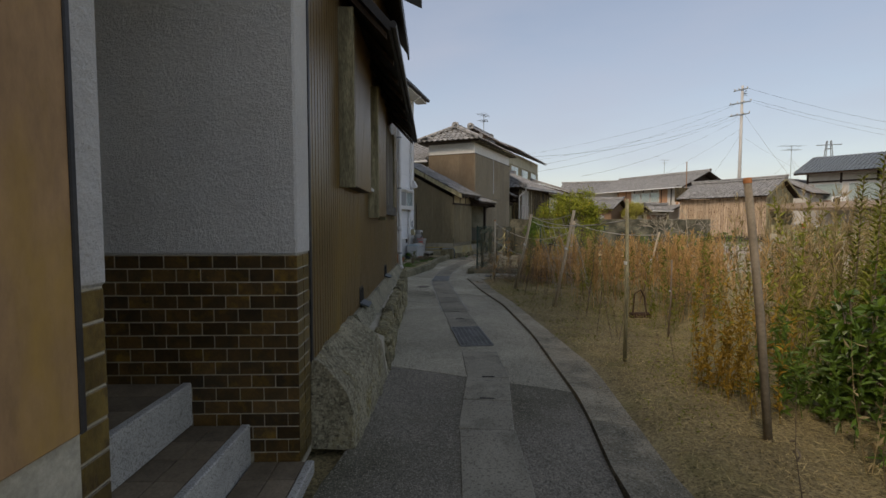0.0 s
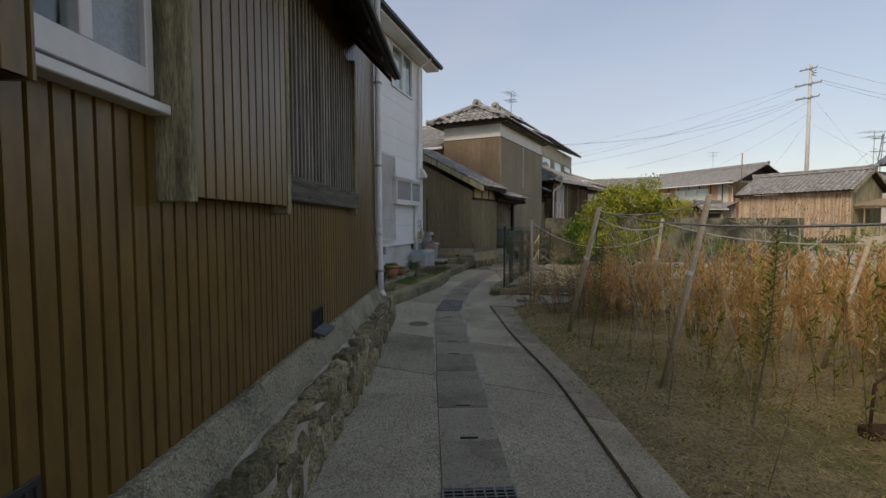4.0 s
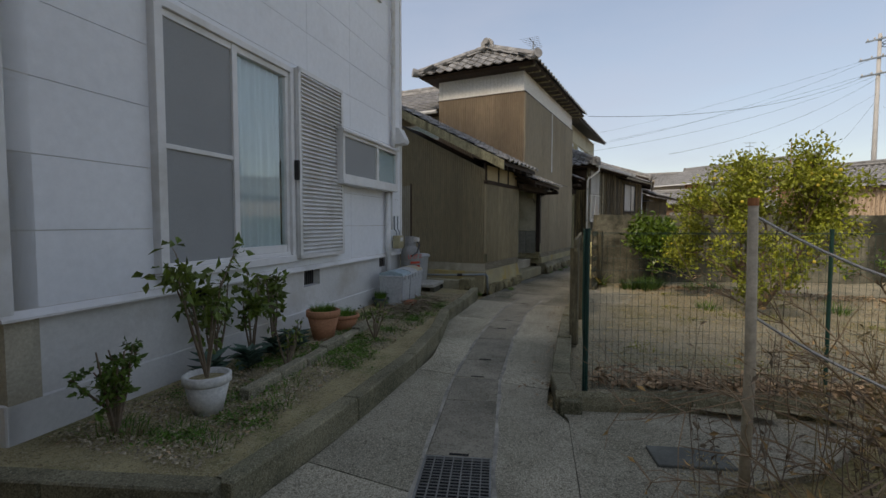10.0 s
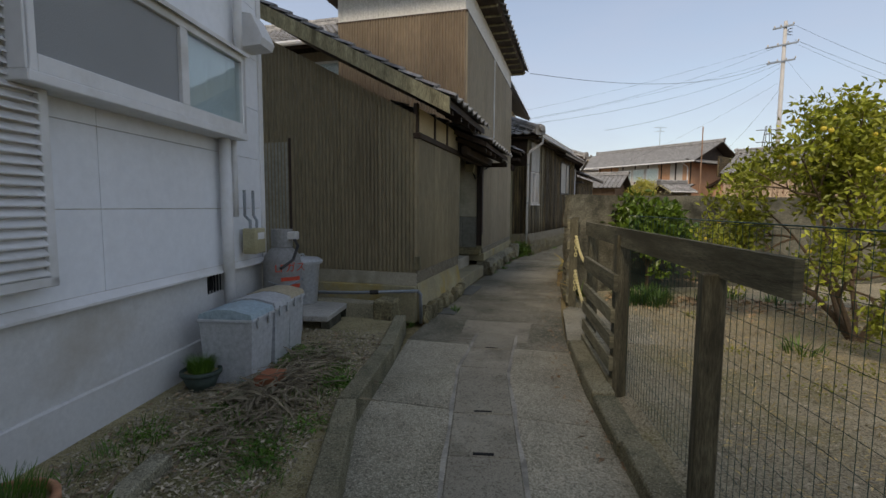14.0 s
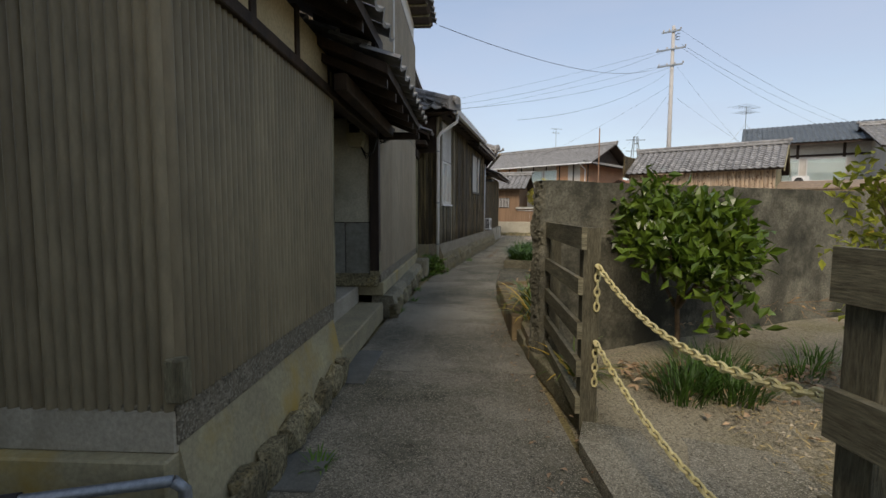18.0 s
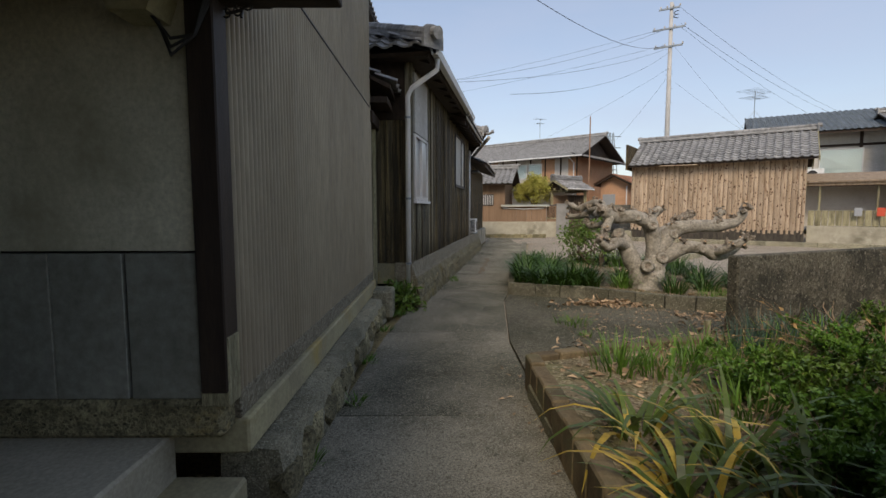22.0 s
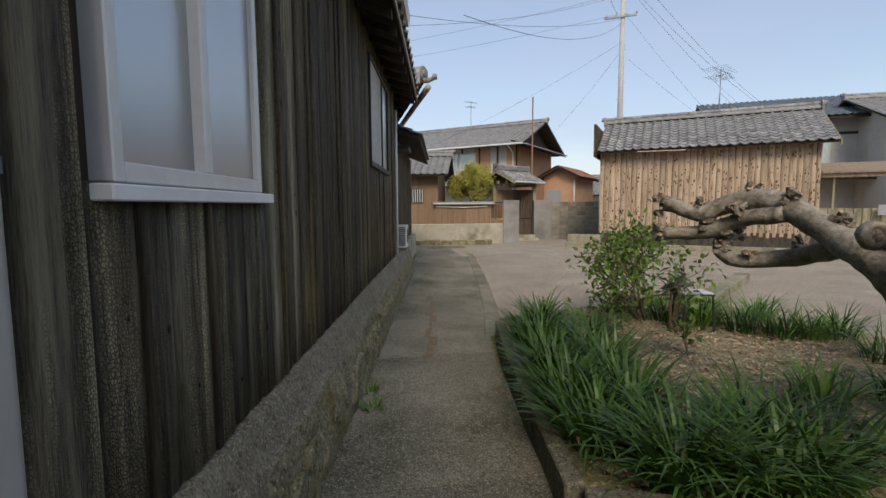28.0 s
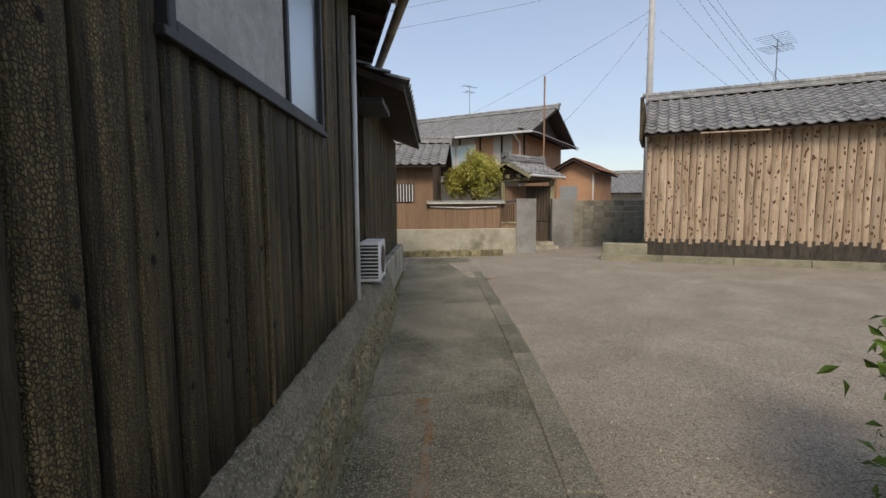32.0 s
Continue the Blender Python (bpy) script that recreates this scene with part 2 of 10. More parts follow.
    if bump:
        b = n.new("ShaderNodeBump")
        b.inputs["Strength"].default_value, b.inputs["Distance"].default_value = bump, dist
        height = small
        if crackle:
            cm, cv, pl = n.new("ShaderNodeMapping"), n.new("ShaderNodeTexVoronoi"), n.new("ShaderNodeMath")
            cm.inputs["Scale"].default_value = crackle
            l.new(co.outputs["Object"], cm.inputs["Vector"])
            cv.feature = "DISTANCE_TO_EDGE"
            cv.inputs["Scale"].default_value = 1.0
            l.new(cm.outputs["Vector"], cv.inputs["Vector"])
            pl.operation = "MULTIPLY"
            l.new(ramp(cv.outputs["Distance"], 0.02, 0.22, (0, 0, 0), (1, 1, 1)), pl.inputs[0])
            l.new(ramp(noise_(0.9, 5.0, 0.62), 0.44, 0.6, (0.0, 0.0, 0.0), (1, 1, 1)), pl.inputs[1])
            ad = n.new("ShaderNodeMath")
            ad.operation = "MULTIPLY_ADD"
            ad.inputs[1].default_value = 0.8
            l.new(pl.outputs["Value"], ad.inputs[0])
            l.new(small, ad.inputs[2])
            height = ad.outputs["Value"]
            # Plates paled about threefold: worn faces, with sky glints put into the base colour.
            l.new(mixc(pl.outputs["Value"], col, mixc(1.0, col, (3.3, 3.1, 2.6, 1), "MULTIPLY")), bs.inputs["Base Color"])
        l.new(height, b.inputs["Height"])
        l.new(b.outputs["Normal"], bs.inputs["Normal"])
    if translucent:
        tr, ms = n.new("ShaderNodeBsdfTranslucent"), n.new("ShaderNodeMixShader")
        l.new(col, tr.inputs["Color"])
        ms.inputs["Fac"].default_value = translucent
        l.new(bs.outputs["BSDF"], ms.inputs[1])
        l.new(tr.outputs["BSDF"], ms.inputs[2])
        l.new(ms.outputs["Shader"], n["Material Output"].inputs["Surface"])
    return mt


def glass(name, tint=(0.9, 0.95, 0.95), rough_=0.02, clear=0.08):
    mt = bpy.data.materials.new(name)
    mt.use_nodes = True
    n, l = mt.node_tree.nodes, mt.node_tree.links
    g, t, ms, f = (n.new("ShaderNode" + k) for k in ("BsdfGlossy", "BsdfTransparent", "MixShader", "LayerWeight"))
    g.inputs["Roughness"].default_value = rough_
    t.inputs["Color"].default_value = (*tint, 1)
    ad = n.new("ShaderNodeMath")
    ad.operation = "MULTIPLY_ADD"
    ad.inputs[1].default_value, ad.inputs[2].default_value = 0.6, clear
    pw = n.new("ShaderNodeMath")
    pw.operation = "POWER"
    pw.inputs[1].default_value = 4.0
    f.inputs["Blend"].default_value = 0.5
    l.new(f.outputs["Facing"], pw.inputs[0])
    l.new(pw.outputs["Value"], ad.inputs[0])
    l.new(ad.outputs["Value"], ms.inputs["Fac"])
    l.new(t.outputs["BSDF"], ms.inputs[1])
    l.new(g.outputs["BSDF"], ms.inputs[2])
    l.new(ms.outputs["Shader"], n["Material Output"].inputs["Surface"])
    return mt


ASPHALT = material("worn_concrete_paving", (0.1628, 0.1482, 0.1172), (0.2746, 0.2493, 0.1961), 0.9, 0.8, 85, 1.0, speck=(0.44, 0.3942, 0.3071), speck_at=0.87, stain=(0.1056, 0.0994, 0.0626), stain_scale=0.55, stain_at=(0.46, 0.7), vary=0.08, dist=0.012, grain=0.95)
PALEPOUR = material("pale_exposed_aggregate_concrete", (0.3198, 0.295, 0.2231), (0.5154, 0.4765, 0.3574), 0.9, 0.9, 85, 1.0, speck=(0.616, 0.5634, 0.4344), speck_at=0.8, stain=(0.165, 0.1571, 0.106), stain_scale=0.7, stain_at=(0.46, 0.7), vary=0.08, dist=0.012, grain=0.95)
MOSSPOUR = material("dark_mossy_lane_concrete", (0.1403, 0.1322, 0.0987), (0.3111, 0.2884, 0.2201), 0.92, 0.9, 85, 1.0, speck=(0.46, 0.4235, 0.3214), speck_at=0.85, stain=(0.075, 0.0768, 0.0496), stain_scale=0.8, stain_at=(0.46, 0.66), vary=0.08, dist=0.012, grain=0.95)
APRONC = material("old_stained_concrete", (0.07, 0.065, 0.0459), (0.15, 0.1379, 0.0975), 0.92, 1.1, 90, 1.0, speck=(0.4, 0.3694, 0.2645), speck_at=0.88, stain=(0.05, 0.0512, 0.0312), stain_scale=0.9, stain_at=(0.46, 0.66), dist=0.012, grain=0.95)
COVER = material("smooth_drain_concrete", (0.2408, 0.2206, 0.1697), (0.336, 0.3089, 0.2374), 0.9, 2.0, 90, 0.5, stain=(0.135, 0.1241, 0.0918), stain_scale=1.4, vary=0.1, speck=(0.36, 0.33, 0.2572), speck_at=0.95)
KERB = material("kerb_concrete", (0.23, 0.2098, 0.1438), (0.38, 0.3497, 0.2421), 0.9, 2.5, 90, 0.9, speck=(0.46, 0.4334, 0.3232), speck_at=0.84, stain=(0.09, 0.0886, 0.0606), stain_scale=1.2, stain_at=(0.48, 0.7), vary=0.1, dist=0.008, grain=0.8)
KERBFIELD = material("grey_field_kerb", (0.2592, 0.2263, 0.1586), (0.4422, 0.3894, 0.2804), 0.9, 2.5, 90, 0.9, speck=(0.42, 0.394, 0.3248), speck_at=0.86, stain=(0.08, 0.0788, 0.056), stain_scale=1.2, stain_at=(0.48, 0.7), vary=0.1, dist=0.008, grain=0.85)
KERBOLD = material("dark_weathered_kerb", (0.15, 0.136, 0.0853), (0.288, 0.2659, 0.1715), 0.92, 2.0, 90, 0.9, speck=(0.34, 0.3152, 0.2262), speck_at=0.88, stain=(0.07, 0.0739, 0.0404), stain_scale=1.3, stain_at=(0.48, 0.7), vary=0.12, dist=0.008, grain=0.8)
PLASTER = material("grey_mortar", (0.325, 0.2955, 0.2214), (0.5, 0.4618, 0.3653), 0.9, 2.0, 50, 0.4, stain=(0.2, 0.1847, 0.1328), stain_scale=1.1)
OLDCONC = material("weathered_block_concrete", (0.085, 0.0808, 0.0597), (0.24, 0.2266, 0.1669), 0.92, 2.4, 40, 1.0, stain=(0.038, 0.0374, 0.0258), stain_scale=1.3, stain_at=(0.42, 0.6), dist=0.012, grain=0.85)
STONE = material("rubble_granite", (0.15, 0.13, 0.0722), (0.36, 0.32, 0.1876), 0.9, 6.0, 45, 1.0, stain=(0.26, 0.18, 0.0433), stain_scale=3.0, stain_at=(0.6, 0.74), speck=(0.08, 0.075, 0.0433), speck_at=0.86, vary=0.35, dist=0.014, grain=0.9)
ROCKY = material("rough_rendered_rock", (0.1792, 0.1595, 0.1037), (0.3696, 0.33, 0.2216), 0.92, 3.0, 40, 1.0, stain=(0.22, 0.17, 0.041), stain_scale=2.2, stain_at=(0.58, 0.72), speck=(0.42, 0.4, 0.2706), speck_at=0.88, dist=0.015, grain=0.9)
SOIL = material("dry_soil", (0.216, 0.1706, 0.0817), (0.3672, 0.297, 0.1486), 0.95, 2.2, 45, 1.0, speck=(0.36, 0.3, 0.1634), speck_at=0.9, stain=(0.19, 0.175, 0.065), stain_scale=0.9, stain_at=(0.5, 0.7), dist=0.014, grain=0.95)
SAND = material("raked_sand", (0.3298, 0.2821, 0.2177), (0.4682, 0.4053, 0.3216), 0.95, 1.2, 85, 1.0, speck=(0.2, 0.17, 0.13), speck_at=0.86, stain=(0.3086, 0.2616, 0.2028), stain_scale=0.7, stain_at=(0.5, 0.8), dist=0.014, grain=0.95)
GRAVEL = material("garden_gravel", (0.246, 0.214, 0.1422), (0.3936, 0.3473, 0.2339), 0.95, 1.4, 70, 1.0, speck=(0.492, 0.4443, 0.3199), speck_at=0.82, stain=(0.2, 0.1822, 0.0867), stain_scale=0.8, stain_at=(0.5, 0.68), dist=0.014, grain=0.95)
BROWNMETAL = material("brown_ribbed_metal", (0.102, 0.06, 0.0155), (0.158, 0.093, 0.0232), 0.36, 1.0, 14, 0.06, stretch=(1, 1, 0.25), stain=(0.24, 0.145, 0.0146), stain_scale=1.6, stain_at=(0.52, 0.8), spec=0.5, grain=0.5)
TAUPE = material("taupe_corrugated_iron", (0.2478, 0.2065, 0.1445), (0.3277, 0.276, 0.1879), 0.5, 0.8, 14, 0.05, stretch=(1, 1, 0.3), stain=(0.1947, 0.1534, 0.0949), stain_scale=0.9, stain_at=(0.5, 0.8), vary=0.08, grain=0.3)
# Darker, browner copy of TAUPE for the upper block's end sheets.
TAUPE_UP = material("dark_brown_corrugated_iron", (0.177, 0.1357, 0.0929), (0.2357, 0.184, 0.1236), 0.55, 0.8, 14, 0.05, stretch=(1, 1, 0.3), stain=(0.1298, 0.0944, 0.0619), stain_scale=0.9, stain_at=(0.5, 0.8), vary=0.1, grain=0.3)
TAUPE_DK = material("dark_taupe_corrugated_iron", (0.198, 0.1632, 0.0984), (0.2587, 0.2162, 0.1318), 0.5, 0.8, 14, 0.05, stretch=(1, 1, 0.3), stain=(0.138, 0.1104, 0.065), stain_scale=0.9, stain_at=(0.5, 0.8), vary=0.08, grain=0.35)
WHITEWALL = material("white_siding", (0.72, 0.74, 0.76), (0.8, 0.82, 0.84), 0.55, 0.6, 12, 0.05, stain=(0.62, 0.63, 0.62), stain_scale=0.7, stain_at=(0.6, 0.85), grain=0.08)
STUCCO = material("grey_spray_stucco", (0.56, 0.545, 0.51), (0.66, 0.645, 0.605), 0.95, 1.5, 36, 1.0, dist=0.022, grain=0.12)
BAND = material("pale_plaster_band", (0.74, 0.73, 0.68), (0.82, 0.81, 0.77), 0.85, 1.5, 30, 0.2, stain=(0.6, 0.58, 0.52), stain_at=(0.58, 0.8))
CREAM = material("cream_plaster", (0.52, 0.43, 0.27), (0.6, 0.5, 0.33), 0.9, 2.0, 40, 0.2, stain=(0.4, 0.33, 0.2))
DARKWOOD = material("charred_weathered_boards", (0.016, 0.012, 0.0065), (0.12, 0.094, 0.052), 0.62, 2.0, 26, 1.0, stretch=(9, 9, 0.45), stain=(0.22, 0.17, 0.085), stain_scale=1.7, stain_at=(0.52, 0.74), vary=0.4, dist=0.02, grain=1.0, spec=0.28, crackle=(105, 105, 85))
PALEBOARD = material("greyed_weathered_boards", (0.036, 0.0312, 0.02), (0.192, 0.172, 0.12), 0.7, 2.0, 26, 1.0, stretch=(9, 9, 0.45), stain=(0.36, 0.32, 0.22), stain_scale=1.7, stain_at=(0.48, 0.7), vary=0.35, dist=0.02, grain=1.0, spec=0.25, crackle=(105, 105, 85))
GREYWOOD = material("grey_weathered_wood", (0.17, 0.153, 0.092), (0.42, 0.38, 0.2339), 0.85, 3.0, 26, 0.9, stretch=(5, 5, 0.8), stain=(0.1, 0.09, 0.0513), stain_at=(0.52, 0.68), vary=0.2, dist=0.008, grain=0.85)
BARNWOOD = material("tan_bark_edged_boards", (0.28, 0.2, 0.13), (0.44, 0.34, 0.24), 0.85, 2.4, 24, 0.5, stretch=(3, 3, 0.5), stain=(0.12, 0.08, 0.05), stain_scale=2.2, stain_at=(0.55, 0.72), vary=0.2)
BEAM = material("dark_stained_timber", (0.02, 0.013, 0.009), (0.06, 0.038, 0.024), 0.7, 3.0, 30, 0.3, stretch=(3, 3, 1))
TILE = material("grey_clay_roof_tile", (0.1755, 0.1755, 0.1728), (0.3645, 0.3578, 0.3443), 0.6, 6.0, 30, 0.3, stain=(0.0945, 0.0945, 0.08775), stain_scale=2.5, stain_at=(0.5, 0.72), vary=0.25)
TILE_FAR = material("grey_clay_roof_tiles", (0.2, 0.2, 0.197), (0.33, 0.325, 0.315), 0.6, 6.0, 30, 0.3, stain=(0.13, 0.13, 0.12), stain_scale=2.5, stain_at=(0.56, 0.75), island=0.12)
WHITEPVC = material("white_painted_pvc", (0.66, 0.66, 0.65), (0.74, 0.74, 0.73), 0.5, 1.0, 10, 0.02, stain=(0.52, 0.51, 0.47), stain_scale=1.4, grain=0.08)
ALU = material("pale_aluminium_frame", (0.56, 0.55, 0.53), (0.62, 0.61, 0.59), 0.45, 2.0, 20, 0.02, metal=0.2, grain=0.08)
DARKMETAL = material("dark_painted_metal", (0.02, 0.02, 0.02), (0.045, 0.042, 0.04), 0.5, 5.0, 40, 0.1)
PANE = glass("window_glass")
ORANGE = material("rust_orange_wall", (0.41, 0.225, 0.125), (0.5, 0.29, 0.17), 0.85, 1.5, 20, 0.2, vary=0.05, stain=(0.34, 0.2, 0.125), stain_scale=0.6)

# ---- plan ----
def gz(y):
    """The ground's height, level all along the lane."""
    return 0.0


LEFT = [(1.75, -5.6), (-1.70, 2.1), (-1.87, 2.78), (-2.31, 3.89), (-2.88, 5.03), (-4.05, 7.38), (-5.18, 9.4), (-5.92, 10.55), (-6.0, 11.43), (-6.36, 13.54),
        (-7.0, 15.2), (-7.35, 17.2), (-7.42, 19.43), (-7.43, 20.76), (-7.4, 22.07), (-7.3, 23.1), (-7.2, 25.0), (-7.02, 26.6), (-6.65, 28.0), (-6.42, 29.0),
        (-6.06, 31.16), (-5.75, 32.94), (-5.29, 36.07), (-4.25, 42.4)]
RIGHT = [(3.2, -4.4), (-0.12, 2.63), (-0.49, 3.85), (-1.42, 6.05), (-2.12, 7.44), (-2.46, 8.1), (-3.4, 9.6), (-4.0, 10.7), (-4.45, 11.5), (-4.72, 12.5), (-4.95, 12.75),
         (-5.2, 14.13), (-5.58, 16.2), (-5.74, 17.54), (-5.82, 18.84), (-5.88, 20.6), (-5.9, 23.2), (-5.9, 24.74), (-5.66, 26.94), (-5.47, 27.69), (-5.2, 29.56),
         (-4.73, 31.8), (-4.24, 34.0), (-3.23, 38.9), (-2.6, 42.4)]
KERB_OUT = [(3.6, -4.2), (0.2, 2.78), (-0.52, 4.87), (-1.19, 6.16), (-2.2, 8.09), (-3.07, 9.58), (-4.1, 11.6)]


def edge_x(line, y):
    for a, b in zip(line, line[1:]):
        if a[1] <= y <= b[1]:
            return a[0] + (b[0] - a[0]) * (y - a[1]) / (b[1] - a[1])
    return line[0][0] if y < line[0][1] else line[-1][0]


def grid_ground(name, x0, x1, y0, y1, step, zf, mat, label, inside=None):
    bm, nx, ny = BM(), int((x1 - x0) / step), int((y1 - y0) / step)
    vs = {}
    for i in range(nx + 1):
        for j in range(ny + 1):
            x, y = x0 + i * step, y0 + j * step
            vs[i, j] = bm.verts.new((x, y, zf(x, y)))
    for i in range(nx):
        for j in range(ny):
            if inside is None or inside(x0 + (i + 0.5) * step, y0 + (j + 0.5) * step):
                bm.faces.new((vs[i, j], vs[i + 1, j], vs[i + 1, j + 1], vs[i, j + 1]))
    bmesh.ops.delete(bm, geom=[v for v in bm.verts if not v.link_faces], context="VERTS")
    return tagged(part(name, bm, mat, smooth=True), label, "ground", kind="structure")


# ground to the horizon
bm = BM()
for ring in ((-900, 900, -900, -12), (-900, 900, 75, 900), (-900, -45, -12, 75), (45, 900, -12, 75)):
    quad(bm, (ring[0], ring[2], -0.06), (ring[1], ring[2], -0.06), (ring[1], ring[3], -0.06), (ring[0], ring[3], -0.06))
quad(bm, (-45, -12, -0.06), (45, -12, -0.06), (45, 75, -0.06), (-45, 75, -0.06))
tagged(part("ground", bm, SOIL), "bare dry earth reaching out between the houses", "ground", kind="structure")

# lane of worn concrete in poured slabs
lane = tagged(part("road", prism(BM(), LEFT[:1] + LEFT[1:11] + RIGHT[11::-1], -0.05, -0.012), OLDCONC), "narrow grey concrete lane with drain covers down its middle", "lane", kind="structure")
CUTS = [-5.6, -2.2, 0.9, 4.15, 7.7, 9.0, 11.2, 13.05, 15.6, 17.15, 20.1, 23.0, 25.15, 27.9, 30.0, 33.1, 36.4, 39.4, 42.4]


def strip(line_a, line_b, y0, y1, lift=0.0, n=6):
    pts = []
    ys = [y0 + (y1 - y0) * k / n for k in range(n + 1)]
    for y in ys:
        pts.append((edge_x(line_a, y), y))
    for y in reversed(ys):
        pts.append((edge_x(line_b, y), y))
    return prism(BM(), pts, -0.05, [gz(p[1]) + lift for p in pts])


for a, b in zip(CUTS, CUTS[1:]):
    part("concrete_slab", strip(LEFT, RIGHT, a + 0.005, b - 0.005), ASPHALT if b < 7.5 else PALEPOUR if b < 17.5 else MOSSPOUR, lane)

part("concrete_patch", prism(BM(), [(-6.83, 17.3), (-6.12, 17.36), (-6.15, 18.2), (-6.93, 18.15)], -0.03, 0.004), COVER, lane, "paler concrete patch in the lane")
# Sand-coloured filler added to cover a dark gap at the lane's far end.
part("concrete_patch", prism(BM(), [(-3.5, 38.7), (-2.5, 38.7), (-2.2, 41.2), (-3.4, 41.2)], -0.03, 0.008), SAND, lane)

# kerb on the field side
kerb = tagged(thing("kerb"), "weathered low concrete kerb along the dry field", "kerb", kind="structure")
GAP = [(x + 0.008, y + 0.004) for x, y in RIGHT[:9]]
for a, b in zip([-4.2, -1.5, 1.0, 3.55, 5.4, 7.3, 9.2], [-1.5, 1.0, 3.55, 5.4, 7.3, 9.2, 11.3]):
    part("kerb_stone", strip(GAP, KERB_OUT, a + 0.004, b - 0.004, 0.03, 4), KERBFIELD, kerb)

# dry field
def rise(x, y, line, z):
    """Soil that ends under the edge of the lane."""
    t = min(1.0, max(0.0, (x - edge_x(line, y)) / 0.2))
    return -0.08 + (z + 0.08) * t


def field_z(x, y):
    return 0.0 + 0.05 * noise.noise(Vector((x * 0.6, y * 0.6, 0))) + 0.03 * noise.noise(Vector((x * 2.5, y * 2.5, 4)))


grid_ground("field_ground", -5, 24, -11, 14.0, 0.2, lambda x, y: rise(x, y, KERB_OUT, field_z(x, y)) if y < 11.6 else field_z(x, y) - 0.03, SOIL, "dry straw-strewn field soil",
            lambda x, y: x > edge_x(KERB_OUT, y) - 0.3 and y < 13.2 + max(0, x + 3.5) * 0.25)
grid_ground("garden_ground", -6, 18, 12.6, 26.0, 0.2, lambda x, y: rise(x - 0.1, y, RIGHT, 0.05 + 0.03 * noise.noise(Vector((x, y, 9)))), GRAVEL, "pale gravelly garden soil with moss and leaves",
            lambda x, y: x > edge_x(RIGHT, y) - 0.2 and y > 12.95 + max(0, x + 3.9) * 0.25 and y < 20.5 + max(0.0, x + 5.7) * 0.49)
grid_ground("yard_ground", -7, 30, 20.2, 46, 0.25, lambda x, y: rise(x - 0.15, y, RIGHT, gz(y) - 0.004) if y > 29.6 else gz(y) - 0.03, SAND, "flat pale sandy yard", lambda x, y: x > edge_x(RIGHT, y) - 0.5)
grid_ground("crossing", -30, 40, 40.0, 72, 2.0, lambda x, y: -0.014, SAND, "pale concrete crossing lane before the houses")

# ---- frames of the houses: x runs along the lane, y into the house ----
BROWN, WHITE = zrot(-1.93, 2.27, 115.3), zrot(-7.58, 10.95, 100.7)
TAUPE_H, BLACK = zrot(-7.5, 17.9, 90.0), zrot(-7.03, 26.62, 80.1)
BARN, FAR = zrot(1.8, 40.8, -35.8), zrot(4.9, 50.6, 142.0)


def loft_x(bm, xs, prof):
    """One long body along x whose section, prof(x), is a list of (y, z)."""
    rings = [[bm.verts.new((x, y, z)) for y, z in prof(x)] for x in xs]
    n = len(rings[0])
    for a, b in zip(rings, rings[1:]):
        for i in range(n):
            bm.faces.new((a[i], a[(i + 1) % n], b[(i + 1) % n], b[i]))
    bm.faces.new(rings[0][::-1])
    bm.faces.new(rings[-1])
    bmesh.ops.recalc_face_normals(bm, faces=bm.faces[:])
    return bm


def panels(name, parent, mat, x0, x1, z0, z1, y0, y1, holes):
    """A wall as single panels, left open where its windows are."""
    xs = sorted({x0, x1, *(h[0] for h in holes), *(h[1] for h in holes)})
    for a, b in zip(xs, xs[1:]):
        z = z0
        for lo, hi in sorted((h[2], h[3]) for h in holes if h[0] <= a + 1e-6 and h[1] >= b - 1e-6) + [(z1, z1)]:
            if lo > z + 0.012 and b > a + 0.006:
                part(name, bx(BM(), a, b, y0, y1, z, lo), mat, parent)
            z = max(z, hi)


def wall_with_holes(bm, x0, x1, z0, z1, y0, y1, holes):
    """A wall along x from y0 to y1 thick, with openings (x0, x1, z0, z1) through it."""
    xs = sorted({x0, x1, *(h[0] for h in holes), *(h[1] for h in holes)})
    for a, b in zip(xs, xs[1:]):
        cuts = sorted((h[2], h[3]) for h in holes if h[0] <= a + 1e-6 and h[1] >= b - 1e-6)
        z = z0
        for lo, hi in cuts + [(z1, z1)]:
            if lo > z + 1e-4:
                bx(bm, a, b, y0, y1, z, lo)
            z = max(z, hi)
    return bm


# ---- Japanese roof tiles ----
def tile_mesh(name, w, l, mat):
    bm = BM()
    prof = [(0.0, 0.012), (0.12, 0.046), (0.26, 0.050), (0.42, 0.018), (0.62, 0.0), (0.84, 0.006), (1.0, 0.03)]
    rows = []
    for v, dz in ((-0.02, 0.034), (l * 1.12, 0.0)):
        rows.append([bm.verts.new((u * w, v, h + dz)) for u, h in prof])
    low = [bm.verts.new((u * w, -0.02, h + 0.034 - 0.026)) for u, h in prof]
    for i in range(len(prof) - 1):
        bm.faces.new((rows[0][i], rows[0][i + 1], rows[1][i + 1], rows[1][i]))
        bm.faces.new((low[i], low[i + 1], rows[0][i + 1], rows[0][i]))
    me = bpy.data.meshes.new(name)
    bm.to_mesh(me)
    bm.free()
    me.materials.append(mat)
    return me


TILE_ME = tile_mesh("roof_tile", 0.265, 0.235, TILE)


